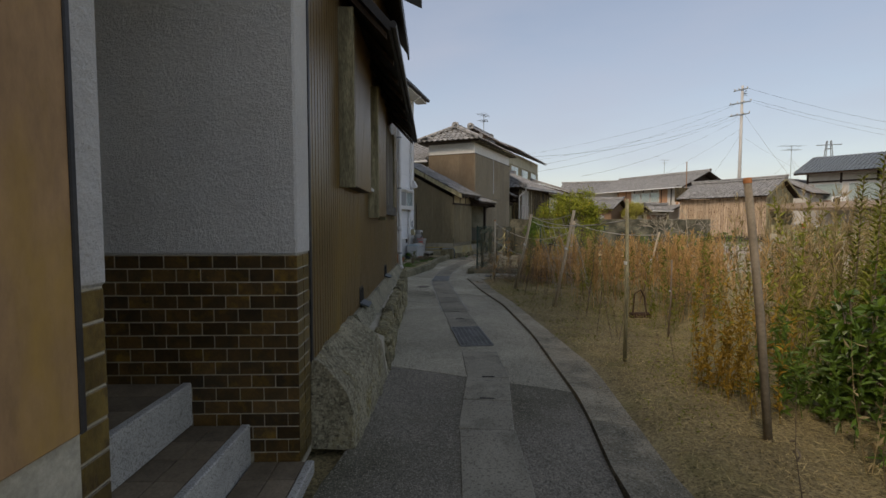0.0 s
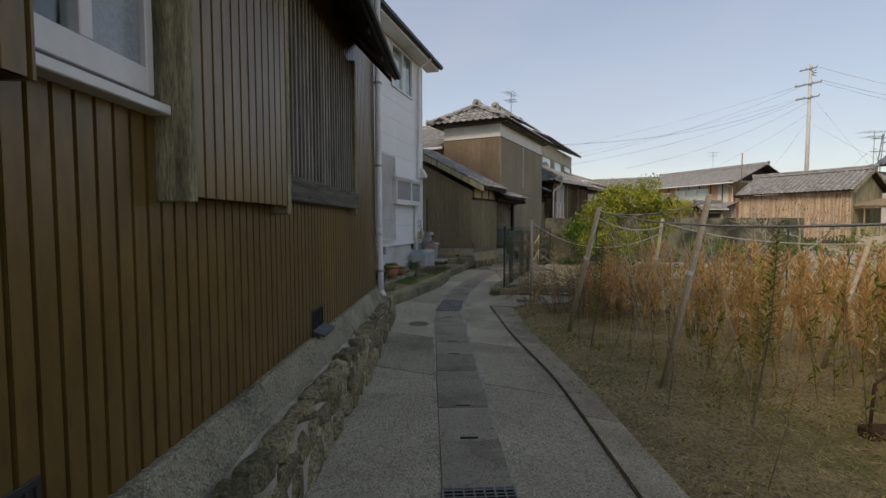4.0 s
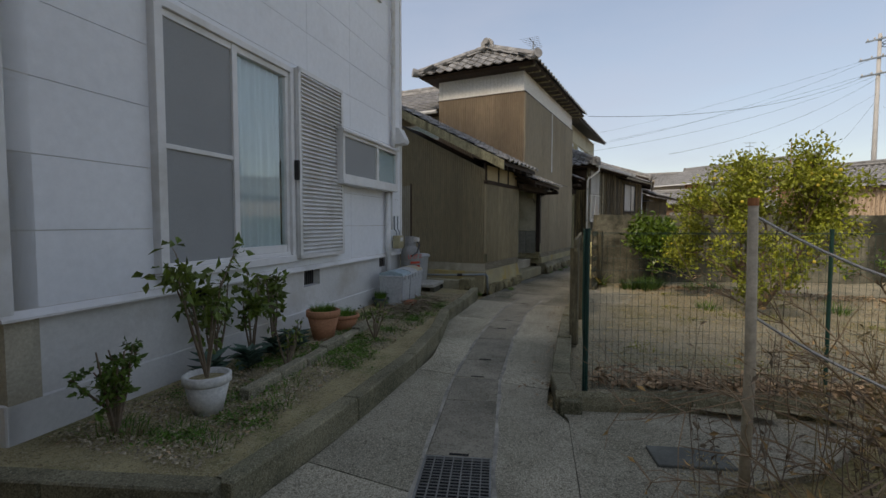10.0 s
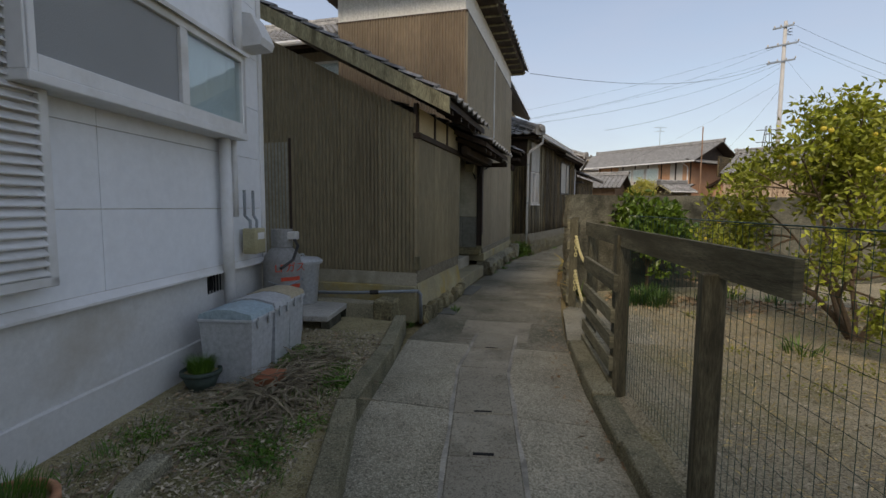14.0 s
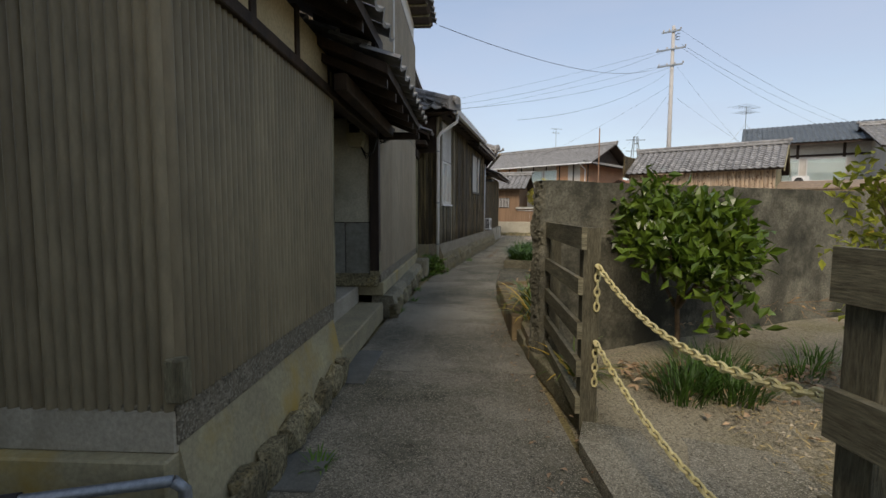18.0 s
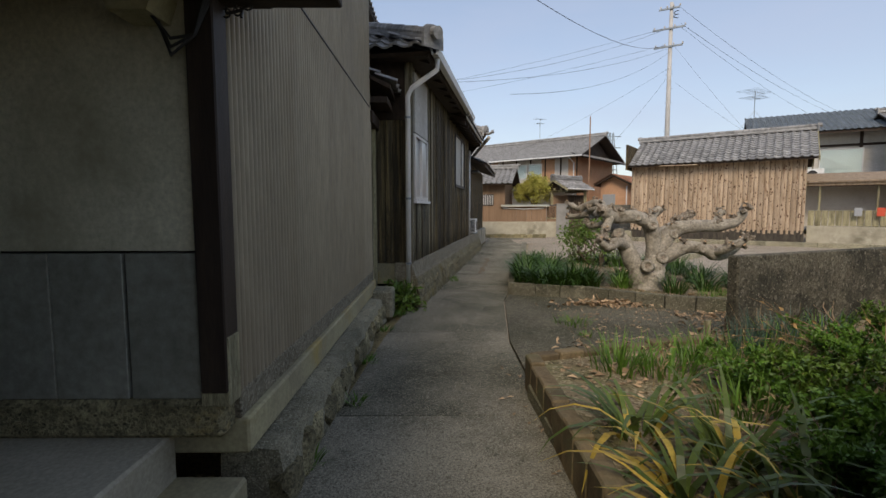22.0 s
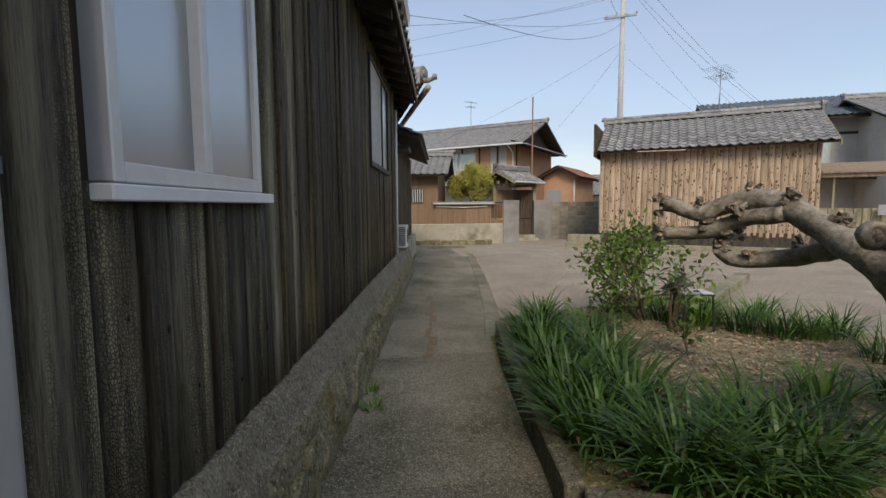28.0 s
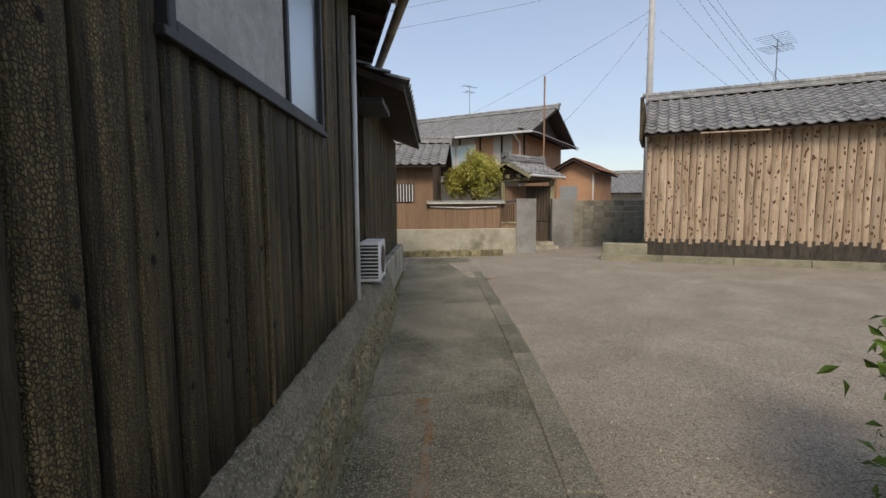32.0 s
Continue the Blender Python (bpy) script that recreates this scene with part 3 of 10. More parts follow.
def slope_frame(eave, run, rise):
    """The pose of a roof slope: x along the eave, y up the slope."""
    x, y = Vector(run).normalized(), Vector(rise).normalized()
    z = x.cross(y)
    return Matrix(((x.x, y.x, z.x, eave[0]), (x.y, y.y, z.y, eave[1]), (x.z, y.z, z.z, eave[2]), (0, 0, 0, 1)))


def tiles(parent, m, width, depth, pieces=0, cut=None, mat=None):
    """Tiles over a slope of that width and depth; the first rows of them as pieces, the rest joined."""
    nx, ny = max(1, round(width / 0.265)), max(1, round(depth / 0.235))
    sx, sy = width / nx, depth / ny
    base = np.array([(*v.co, 1.0) for v in TILE_ME.vertices])
    faces = [tuple(p.vertices) for p in TILE_ME.polygons]
    verts, polys = [], []
    cnt = 0
    for j in range(ny):
        for i in range(nx):
            if cut and not cut((i + 0.5) * sx, (j + 0.5) * sy):
                continue
            t = m @ Matrix.Translation((i * sx, j * sy, 0.004 * math.sin(i * 12.9 + j * 7.1))) @ Matrix.Diagonal((sx / 0.265, sy / 0.235, 1, 1))
            if cnt < pieces:
                part("roof_tile", TILE_ME, None, parent, m=t)
                cnt += 1
            else:
                k = len(verts)
                verts.extend((base @ np.array(t).T)[:, :3].tolist())
                polys.extend(tuple(q + k for q in f) for f in faces)
    if verts:
        me = bpy.data.meshes.new("tiles")
        me.from_pydata(verts, [], polys)
        me.materials.append(mat or TILE_FAR)
        tagged(part("tiles", me, None, parent), kind="stuff")


bm = tube(BM(), [(0, 0, 0), (1, 0, 0)], [0.078, 0.07], 8)
ROLL_ME = bpy.data.meshes.new("ridge_roll")
bm.to_mesh(ROLL_ME), bm.free()
ROLL_ME.materials.append(TILE)


def ridge(parent, p, q, layers=3, w=0.26, cap=True):
    """A ridge of stacked flat tiles with a row of round ones on top, and an end tile."""
    p, q = Vector(p), Vector(q)
    for k in range(layers):
        ww = w * (1 - 0.12 * k)
        part("ridge_course", ext(BM(), [(-ww / 2, 0.0), (ww / 2, 0.0), (ww / 2 - 0.01, 0.035), (-ww / 2 + 0.01, 0.035)], p + Vector((0, 0, k * 0.042)), q + Vector((0, 0, k * 0.042))), TILE, parent)
    n = max(2, int((q - p).length / 0.3))
    z = Vector((0, 0, layers * 0.042 + 0.03))
    for i in range(n):
        a, b = p.lerp(q, i / n) + z, p.lerp(q, (i + 1.04) / n) + z
        part("ridge_roll", ROLL_ME, None, parent, m=Matrix.Translation(a) @ (b - a).to_track_quat("X", "Z").to_matrix().to_4x4() @ Matrix.Diagonal(((b - a).length, 1, 1, 1)))
    if cap:
        for e, o in ((p, q), (q, p)):
            d = (e - o).normalized()
            bm = BM()
            s = d.cross(Vector((0, 0, 1)))
            top = layers * 0.042 + 0.14
            prof = [(-0.17, -0.07), (0.17, -0.07)] + [(0.17 * math.cos(a), top - 0.13 + 0.13 * math.sin(a)) for a in (k * math.pi / 8 for k in range(9))]
            hull(bm, [e + s * x + Vector((0, 0, h)) + d * t for t in (0.0, 0.06) for x, h in prof])
            part("ridge_end_tile", bm, TILE, parent)
            part("ridge_end_boss", tube(BM(), [e + Vector((0, 0, top - 0.1)), e + d * 0.15 + Vector((0, 0, top - 0.09))], [0.07, 0.078], 12), TILE, parent)


def gable_roof(parent, x0, x1, ye, yr, yb, ze, zr, zb, pieces=0, board=BEAM, over=0.0):
    """A roof with its ridge along x: eave ye at height ze, ridge yr at zr, back eave yb at zb."""
    d = math.hypot(yr - ye, zr - ze)
    tiles(parent, slope_frame((x0, ye, ze), (1, 0, 0), (0, yr - ye, zr - ze)), x1 - x0, d, pieces)
    d2 = math.hypot(yb - yr, zr - zb)
    tiles(parent, slope_frame((x1, yb, zb), (-1, 0, 0), (0, yr - yb, zr - zb)), x1 - x0, d2)
    part("roof_deck", prism_x(BM(), [(ye + 0.03, ze - 0.06), (yr, zr - 0.06), (yb - 0.03, zb - 0.06), (yb - 0.03, zb - 0.002), (yr, zr - 0.002), (ye + 0.03, ze - 0.002)], x0 + 0.02, x1 - 0.02), board, parent)
    ridge(parent, (x0, yr, zr + 0.03), (x1, yr, zr + 0.03))


def prism_x(bm, prof, x0, x1):
    """A profile (y, z) drawn out along x."""
    a, b = [bm.verts.new((x0, y, z)) for y, z in prof], [bm.verts.new((x1, y, z)) for y, z in prof]
    n = len(prof)
    for i in range(n):
        j = (i + 1) % n
        bm.faces.new((a[i], a[j], b[j], b[i]))
    bm.faces.new(a[::-1])
    bm.faces.new(b)
    bmesh.ops.recalc_face_normals(bm, faces=bm.faces[:])
    return bm


def prism_y(bm, prof, y0, y1):
    """A profile (x, z) drawn out along y."""
    a, b = [bm.verts.new((x, y0, z)) for x, z in prof], [bm.verts.new((x, y1, z)) for x, z in prof]
    n = len(prof)
    for i in range(n):
        j = (i + 1) % n
        bm.faces.new((a[i], a[j], b[j], b[i]))
    bm.faces.new(a[::-1])
    bm.faces.new(b)
    bmesh.ops.recalc_face_normals(bm, faces=bm.faces[:])
    return bm

BRICK = material("dark_glazed_brick", (0.0385, 0.0259, 0.0104), (0.1225, 0.0666, 0.0195), 0.3, 9.0, 60, 0.35, vary=0.55, spec=0.5, stain=(0.21, 0.1221, 0.0195), stain_scale=7.0, stain_at=(0.54, 0.72))
DOORTAN = material("tan_painted_sheet", (0.3, 0.175, 0.08), (0.37, 0.225, 0.11), 0.7, 1.5, 18, 0.08, stretch=(1, 1, 0.4), stain=(0.4, 0.24, 0.05), stain_scale=1.4, stain_at=(0.6, 0.75))
STEPTILE = material("brown_floor_tile", (0.13, 0.1, 0.065), (0.21, 0.165, 0.11), 0.8, 5, 60, 0.3, vary=0.2)
RISER = material("pale_terrazzo", (0.38, 0.37, 0.33), (0.5, 0.49, 0.44), 0.7, 4, 120, 0.15, speck=(0.25, 0.25, 0.23), speck_at=0.85)
LATTW = material("pale_grey_lattice_wood", (0.13, 0.12, 0.1), (0.28, 0.26, 0.22), 0.85, 4, 40, 0.5, stretch=(6, 6, 0.7), vary=0.25)
CURTAIN = material("white_lace_curtain", (0.7, 0.71, 0.72), (0.8, 0.81, 0.82), 0.9, 3, 30, 0.2, stretch=(12, 12, 0.3))
MESHGREY = material("grey_insect_screen", (0.27, 0.28, 0.28), (0.31, 0.32, 0.32), 0.8, 1, 200, 0.1)
# ROOMDARK: the dimness of unlit rooms is put into this backing colour.
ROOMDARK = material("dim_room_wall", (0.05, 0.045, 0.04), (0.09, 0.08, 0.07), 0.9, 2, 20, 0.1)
FROST = material("frosted_glass", (0.22, 0.25, 0.27), (0.3, 0.34, 0.36), 0.18, 1.2, 60, 0.08, spec=0.6)
PEBBLE = material("pebble_dash", (0.1432, 0.125, 0.0881), (0.2527, 0.2227, 0.1566), 0.95, 5, 55, 1.0, speck=(0.3588, 0.3256, 0.243), speck_at=0.76, dist=0.012)
WETROCK = material("mossy_brown_rubble_render", (0.12, 0.1056, 0.064), (0.3, 0.264, 0.1652), 0.95, 4, 40, 1.0, stain=(0.2, 0.15, 0.041), stain_scale=1.8, stain_at=(0.54, 0.7), speck=(0.36, 0.33, 0.2132), speck_at=0.88, dist=0.015, grain=0.9)
MOSSY = material("mossy_mortar", (0.2607, 0.2296, 0.1519), (0.403, 0.364, 0.2132), 0.95, 2, 40, 0.5, stain=(0.3911, 0.2806, 0.076), stain_scale=1.6, stain_at=(0.52, 0.72))
PORCHWALL = material("olive_grey_plaster", (0.5, 0.47, 0.34), (0.6, 0.57, 0.43), 0.9, 1.2, 40, 0.15, stain=(0.288, 0.264, 0.18))
ZINC = material("dull_zinc_sheet", (0.25, 0.25, 0.21), (0.34, 0.34, 0.29), 0.5, 2, 20, 0.05, metal=0.3, vary=0.1)
GALV = material("galvanised_steel", (0.22, 0.25, 0.27), (0.32, 0.35, 0.37), 0.45, 4, 60, 0.1, metal=0.6)
REDWOOD = material("red_brown_post", (0.018, 0.012, 0.009), (0.05, 0.034, 0.024), 0.6, 3, 30, 0.3, stretch=(4, 4, 0.5))

# ---- entry house: stucco over brick tiles, steps and a porch ----
entry = thing("entry_house", BROWN, "grey stucco house front over dark glazed brick tiles", "house")
part("stucco_wall", bx(BM(), -0.155, 0.13, 0.0, 2.6, 1.29, 6.0, 0.012), STUCCO, entry)
part("brick_backing", bx(BM(), -0.148, 0.125, 0.01, 2.6, 0.0, 1.29), PLASTER, entry)
part("pillar", bx(BM(), -1.87, -1.75, -0.01, 0.5, 1.33, 6.0, 0.01), STUCCO, entry)
part("pillar_base", bx(BM(), -1.86, -1.757, 0.0, 0.5, 0.0, 1.33), PLASTER, entry)
part("porch_back_wall", bx(BM(), -1.8, -0.1, 2.6, 2.75, 0.0, 6.0), STUCCO, entry)
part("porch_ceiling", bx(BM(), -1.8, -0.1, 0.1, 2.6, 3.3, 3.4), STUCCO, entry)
part("porch_side_wall", bx(BM(), -1.87, -1.75, 0.5, 2.75, 0.0, 6.0), STUCCO, entry)
for k, (x0, x1) in enumerate(((-2.86, -1.88), (-3.84, -2.87), (-4.82, -3.85), (-6.2, -4.83))):
    part("tan_sheet", bx(BM(), x0, x1, -0.03, -0.01, 1.03, 5.0, 0.004), DOORTAN, entry)
part("sheet_edge_strip", bx(BM(), -1.885, -1.868, -0.035, 0.0, 1.03, 5.0, 0.003), DARKMETAL, entry)
part("garage_base", bx(BM(), -6.2, -1.86, -0.01, 0.3, 0.0, 1.028), PLASTER, entry)
part("garage_wall", bx(BM(), -6.2, -1.88, 0.0, 0.2, 1.03, 5.0), BEAM, entry)
for y, z in ((-0.08, 0.08), (0.29, 0.30), (0.62, 0.55)):
    part("step_riser", bx(BM(), -1.75, -0.152, y, y + 0.05, 0.0 if z < 0.1 else z - 0.25, z, 0.006), RISER, entry)
    for i in range(8):
        for j in range(2):
            d = 0.37 if z < 0.5 else 1.9
            part("floor_tile", bx(BM(), -1.745 + i * 0.199, -1.549 + i * 0.199, y + 0.055 + j * d / 2.4, y + 0.05 + (j + 1) * d / 2.4, z - 0.04, z - 0.006, 0.003), STEPTILE, entry)
brick = [bx(BM(), -0.003, 0.006, 0.003, 0.135, 0.0035, 0.0735, 0.002) for _ in range(1)][0]
BRICK_ME = bpy.data.meshes.new("brick")
brick.to_mesh(BRICK_ME), brick.free()
BRICK_ME.materials.append(BRICK)
BRICK_END = BRICK_ME.copy()
# Lane-facing bricks: golden sky reflection put into a lighter copy of the glaze.
BRICK_END.materials[0] = material("sky_lit_gold_brick", (0.07, 0.045, 0.012), (0.17, 0.115, 0.03), 0.3, 12.0, 60, 0.35, vary=0.35, spec=0.5, stain=(0.04, 0.02, 0.01), stain_scale=9.0, stain_at=(0.56, 0.7))
for r in range(16):
    z = 0.052 + r * 0.0773
    for c in range(13):
        y = c * 0.138 - (0.069 if r % 2 else 0.0)
        floor = 0.02 if y < 0.25 else 0.22 if y < 0.58 else 0.5
        if y > -0.02 and z > floor - 0.03:
            part("brick", BRICK_ME, None, entry, m=Matrix.Translation((-0.15, y, z)))
    if r % 2:
        part("brick", BRICK_ME, None, entry, m=Matrix.Translation((-0.15, 0.001, z)) @ Matrix.Diagonal((1, 0.5, 1, 1)))
    for c in range(2):
        part("brick", BRICK_END, None, entry, m=Matrix.Translation((-0.15 + (c + 1) * 0.138 - (0.01 if r % 2 else 0), 0.008, z)) @ Matrix.Rotation(radians(90), 4, "Z") @ Matrix.Diagonal((1, 0.97, 1, 1)))
    part("brick", BRICK_END, None, entry, m=Matrix.Translation((-1.757, -0.002, z + 0.04)) @ Matrix.Rotation(radians(90), 4, "Z") @ Matrix.Diagonal((1, 0.72, 1, 1)))

# iron plant stand on the upper step
stand = thing("plant_stand", BROWN @ Matrix.Translation((-1.0, 1.0, 0.55)), "black wrought-iron plant stand on the top step", "plant stand")
for x in (-0.28, 0.28):
    for y in (-0.12, 0.3):
        part("leg", tube(BM(), [(x * 1.1, y, 0), (x, y, 0.2), (x, y, 0.58)], 0.01, 6), DARKMETAL, stand)
for z in (0.16, 0.36, 0.57):
    part("rail", tube(BM(), [(-0.28, -0.12, z), (0.28, -0.12, z), (0.28, 0.3, z), (-0.28, 0.3, z), (-0.28, -0.12, z)], 0.008, 6), DARKMETAL, stand)
for i in range(9):
    part("bar", tube(BM(), [(-0.25 + i * 0.062, -0.12, 0.16), (-0.25 + i * 0.062, -0.12, 0.57)], 0.005, 5), DARKMETAL, stand)
part("shelf", bx(BM(), -0.27, 0.27, -0.11, 0.29, 0.36, 0.375), DARKMETAL, stand)

# ---- house clad in brown ribbed metal ----
brown = thing("brown_house", BROWN, "two-storey house clad in brown ribbed metal sheet", "house")
WIN, LATT = (2.3, 2.85, 1.9, 3.05), (4.05, 6.05, 1.76, 3.05)
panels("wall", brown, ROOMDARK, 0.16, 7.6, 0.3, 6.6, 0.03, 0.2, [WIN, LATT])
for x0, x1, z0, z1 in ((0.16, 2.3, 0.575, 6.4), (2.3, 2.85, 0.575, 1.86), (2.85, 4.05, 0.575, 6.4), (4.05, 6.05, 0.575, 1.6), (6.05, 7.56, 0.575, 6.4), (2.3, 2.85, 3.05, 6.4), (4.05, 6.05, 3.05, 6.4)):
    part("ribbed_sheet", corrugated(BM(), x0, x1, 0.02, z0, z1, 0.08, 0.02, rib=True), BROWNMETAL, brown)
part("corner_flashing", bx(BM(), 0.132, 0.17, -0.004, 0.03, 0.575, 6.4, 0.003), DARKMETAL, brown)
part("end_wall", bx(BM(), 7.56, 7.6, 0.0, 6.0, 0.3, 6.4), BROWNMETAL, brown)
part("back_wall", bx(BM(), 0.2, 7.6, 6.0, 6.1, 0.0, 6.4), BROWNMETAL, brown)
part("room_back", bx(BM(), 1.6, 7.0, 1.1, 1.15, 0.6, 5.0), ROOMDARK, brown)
part("main_roof", prism_x(BM(), [(-0.55, 6.2), (3.0, 7.8), (6.6, 6.2), (6.6, 6.35), (3.0, 7.95), (-0.55, 6.35)], -2.0, 7.9), DARKMETAL, brown)
# pent roof over the windows, and a smaller one above
pent = part("pent_roof", prism_x(BM(), [(0.02, 3.50), (-0.42, 3.03), (-0.44, 3.03), (-0.44, 3.10), (0.02, 3.6)], 1.05, 6.5), DARKMETAL, brown)
for i in range(9):
    x = 1.1 + i * 0.66
    part("rafter", prism_x(BM(), [(0.02, 3.42), (-0.4, 2.98), (-0.4, 3.03), (0.02, 3.49)], x, x + 0.05), BEAM, pent)
part("gutter_edge", tube(BM(), [(1.03, -0.46, 3.07), (6.52, -0.46, 3.07)], 0.03, 8), DARKMETAL, pent)
up = part("upper_pent_roof", prism_x(BM(), [(0.02, 5.15), (-0.3, 4.68), (-0.32, 4.68), (-0.32, 4.76), (0.02, 5.25)], 3.3, 6.4), DARKMETAL, brown)
part("fascia", bx(BM(), 3.3, 6.4, -0.34, -0.31, 4.58, 4.76), DARKMETAL, up)
for a, b, z0, z1 in ((1.14, 2.27, 1.79, 3.25), (2.9, 3.94, 1.55, 3.1)):
    box = part("shutter_box", corrugated(BM(), a + 0.05, b, -0.10, z0, z1, 0.08, 0.017, rib=True), BROWNMETAL, brown)
    part("box_side", bx(BM(), a - 0.005, a + 0.05, -0.125, 0.02, z0 - 0.02, z1, 0.004), GREYWOOD, box)
    part("box_end", bx(BM(), b, b + 0.015, -0.11, 0.02, z0, z1), BROWNMETAL, box)
    part("box_floor", bx(BM(), a, b, -0.1, 0.02, z0, z0 + 0.015), BEAM, box)
w = part("window", bx(BM(), 2.3, 2.88, -0.075, 0.03, 1.84, 1.875, 0.004), ALU, brown, "aluminium window sill")
for x0, x1, z0, z1 in ((2.3, 2.34, 1.9, 3.05), (2.81, 2.85, 1.9, 3.05), (2.34, 2.81, 3.01, 3.05), (2.34, 2.81, 1.9, 1.99), (2.52, 2.57, 1.99, 3.01)):
    part("window_frame", bx(BM(), x0, x1, -0.035, 0.025, z0, z1, 0.003), ALU, w)
part("pane", bx(BM(), 2.34, 2.52, 0.0, 0.004, 1.99, 3.01), PANE, w)
part("pane", bx(BM(), 2.57, 2.81, -0.012, -0.008, 1.99, 3.01), FROST, w, "ribbed frosted pane")
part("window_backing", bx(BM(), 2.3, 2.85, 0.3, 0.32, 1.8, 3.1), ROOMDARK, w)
SILLW = material("dark_weathered_sill", (0.06, 0.055, 0.045), (0.17, 0.158, 0.13), 0.85, 3, 30, 0.9, stretch=(0.6, 7, 7), dist=0.01, grain=0.9)
lat = part("lattice", bx(BM(), 3.98, 6.09, -0.09, 0.02, 1.59, 1.75, 0.01), SILLW, brown, "weathered wooden lattice window")
part("lattice_post", bx(BM(), 3.98, 4.05, -0.1, 0.02, 1.5, 3.1, 0.006), GREYWOOD, lat)
part("lattice_post", bx(BM(), 6.04, 6.09, -0.07, 0.02, 1.52, 3.1, 0.006), GREYWOOD, lat)
for i in range(24):
    x = 4.085 + i * 0.082
    part("lattice_bar", bx(BM(), x, x + 0.03, -0.045, -0.015, 1.75, 3.05, 0.003), LATTW, lat)
for z in (2.05, 2.6):
    part("lattice_tie", bx(BM(), 4.05, 6.04, -0.015, 0.005, z, z + 0.04, 0.003), GREYWOOD, lat)
VENTB = material("blue_grey_sheet_metal", (0.06, 0.075, 0.08), (0.1, 0.118, 0.125), 0.5, 4, 40, 0.1, metal=0.3)
for x, w_ in ((2.12, 0.24), (4.72, 0.3)):
    vent = part("floor_vent", bx(BM(), x, x + w_, -0.006, 0.02, 0.6, 0.78, 0.003), DARKMETAL, brown, "sheet-metal underfloor vent")
    part("vent_lip", prism_x(BM(), [(-0.01, 0.6), (-0.1, 0.575), (-0.103, 0.587), (-0.01, 0.625)], x - 0.01, x + w_ + 0.01), VENTB, vent)
    for i in range(7):
        part("vent_bar", bx(BM(), x + 0.02 + i * w_ / 7.5, x + 0.03 + i * w_ / 7.5, -0.014, -0.006, 0.62, 0.76), DARKMETAL, vent)

# downpipe at its corner
dpipe = thing("downpipe", BROWN @ Matrix.Translation((7.565, -0.055, 0)), "pale grey plastic downpipe on the brown house's corner", "pipe")
part("pipe", tube(BM(), [(0.015, -0.015, 0.5), (0.015, -0.01, 0.8), (0, 0, 1.3), (0, 0, 6.2)], 0.043, 12), WHITEPVC, dpipe, smooth=True)
part("outlet", tube(BM(), [(0.015, -0.015, 0.52), (0.02, -0.05, 0.44)], 0.046, 12), WHITEPVC, dpipe, smooth=True)
for z in (0.78, 2.2, 3.3, 4.6):
    part("pipe_clip", tube(BM(), [(0, 0, z), (0, 0, z + 0.03)], 0.052, 12), GALV, dpipe)
    part("clip_stay", bx(BM(), -0.008, 0.008, 0.035, 0.07, z + 0.005, z + 0.02), GALV, dpipe)
part("pipe_joint", tube(BM(), [(0.004, 0, 1.28), (0.004, 0, 1.38)], 0.051, 12), WHITEPVC, dpipe, smooth=True)

# ---- rubble wall under it ----
rubble = thing("rubble_wall", BROWN, "low rubble stone wall with a rough concrete top under the brown house", "stone wall", kind="structure")


def foot_y(x):
    return -0.27 - 0.07 * math.sin(min(x, 3) * 0.9) + (0.11 * (x - 5.5) / 2.5 if x > 5.5 else 0)


bm = loft_x(BM(), [1.6 + 6.6 * i / 50 for i in range(51)], lambda x: [(0.05, 0), (foot_y(x), 0), (foot_y(x) + 0.022, 0.16), (foot_y(x) + 0.045, 0.33), (-0.1, 0.4), (0.05, 0.4)])
part("mortar_core", rough(bm, 0.018, 6.0), PLASTER, rubble)
# near end: one rough rendered mass with a sloping top
def mass(x):
    f, c = foot_y(x), 0.5 + 0.5 * math.cos(min(1.0, max(0.0, (x - 1.55) / 0.3)) * math.pi)
    return [(0.05, 0), (f, 0), (f + 0.012, 0.08), (f + 0.02, 0.16), (f + 0.035, 0.24), (f + 0.06, 0.30 + 0.05 * c), (f + 0.1, 0.34 + 0.08 * c), (-0.07, 0.42 + 0.12 * c), (-0.03, 0.45 + 0.14 * c), (0.03, 0.45 + 0.15 * c), (0.05, 0.3)]
bm = loft_x(BM(), [0.14 + 1.7 * i / 60 for i in range(61)], mass)
for v in bm.verts:
    v.co += noise.noise_vector(v.co * 4.0) * 0.035 + noise.noise_vector(v.co * 14.0) * 0.016
part("rendered_mass", bm, ROCKY, rubble, "rough rendered stone mass")
for i in range(6):
    a, b = 1.72 + i * 0.985, 2.7 + i * 0.985
    bm = loft_x(BM(), [a + (b - a) * k / 8 for k in range(9)], lambda x: [(0.03, 0.38), (-0.13, 0.38), (-0.11, 0.43), (-0.045, 0.555), (-0.03, 0.572), (0.03, 0.574)])
    part("capping", rough(bm, 0.008, 5.0, i), KERB, rubble)
part("capping_end", hull(BM(), [(x, y, z) for x, y, z in ((7.5, 0.0, 0.2), (7.5, -0.16, 0.2), (8.15, -0.14, 0.2), (8.2, 0.25, 0.2), (7.6, 0.05, 0.52), (7.6, -0.13, 0.46), (8.08, -0.1, 0.42), (8.1, 0.25, 0.4))]), STONE, rubble)
rng = random.Random(7)
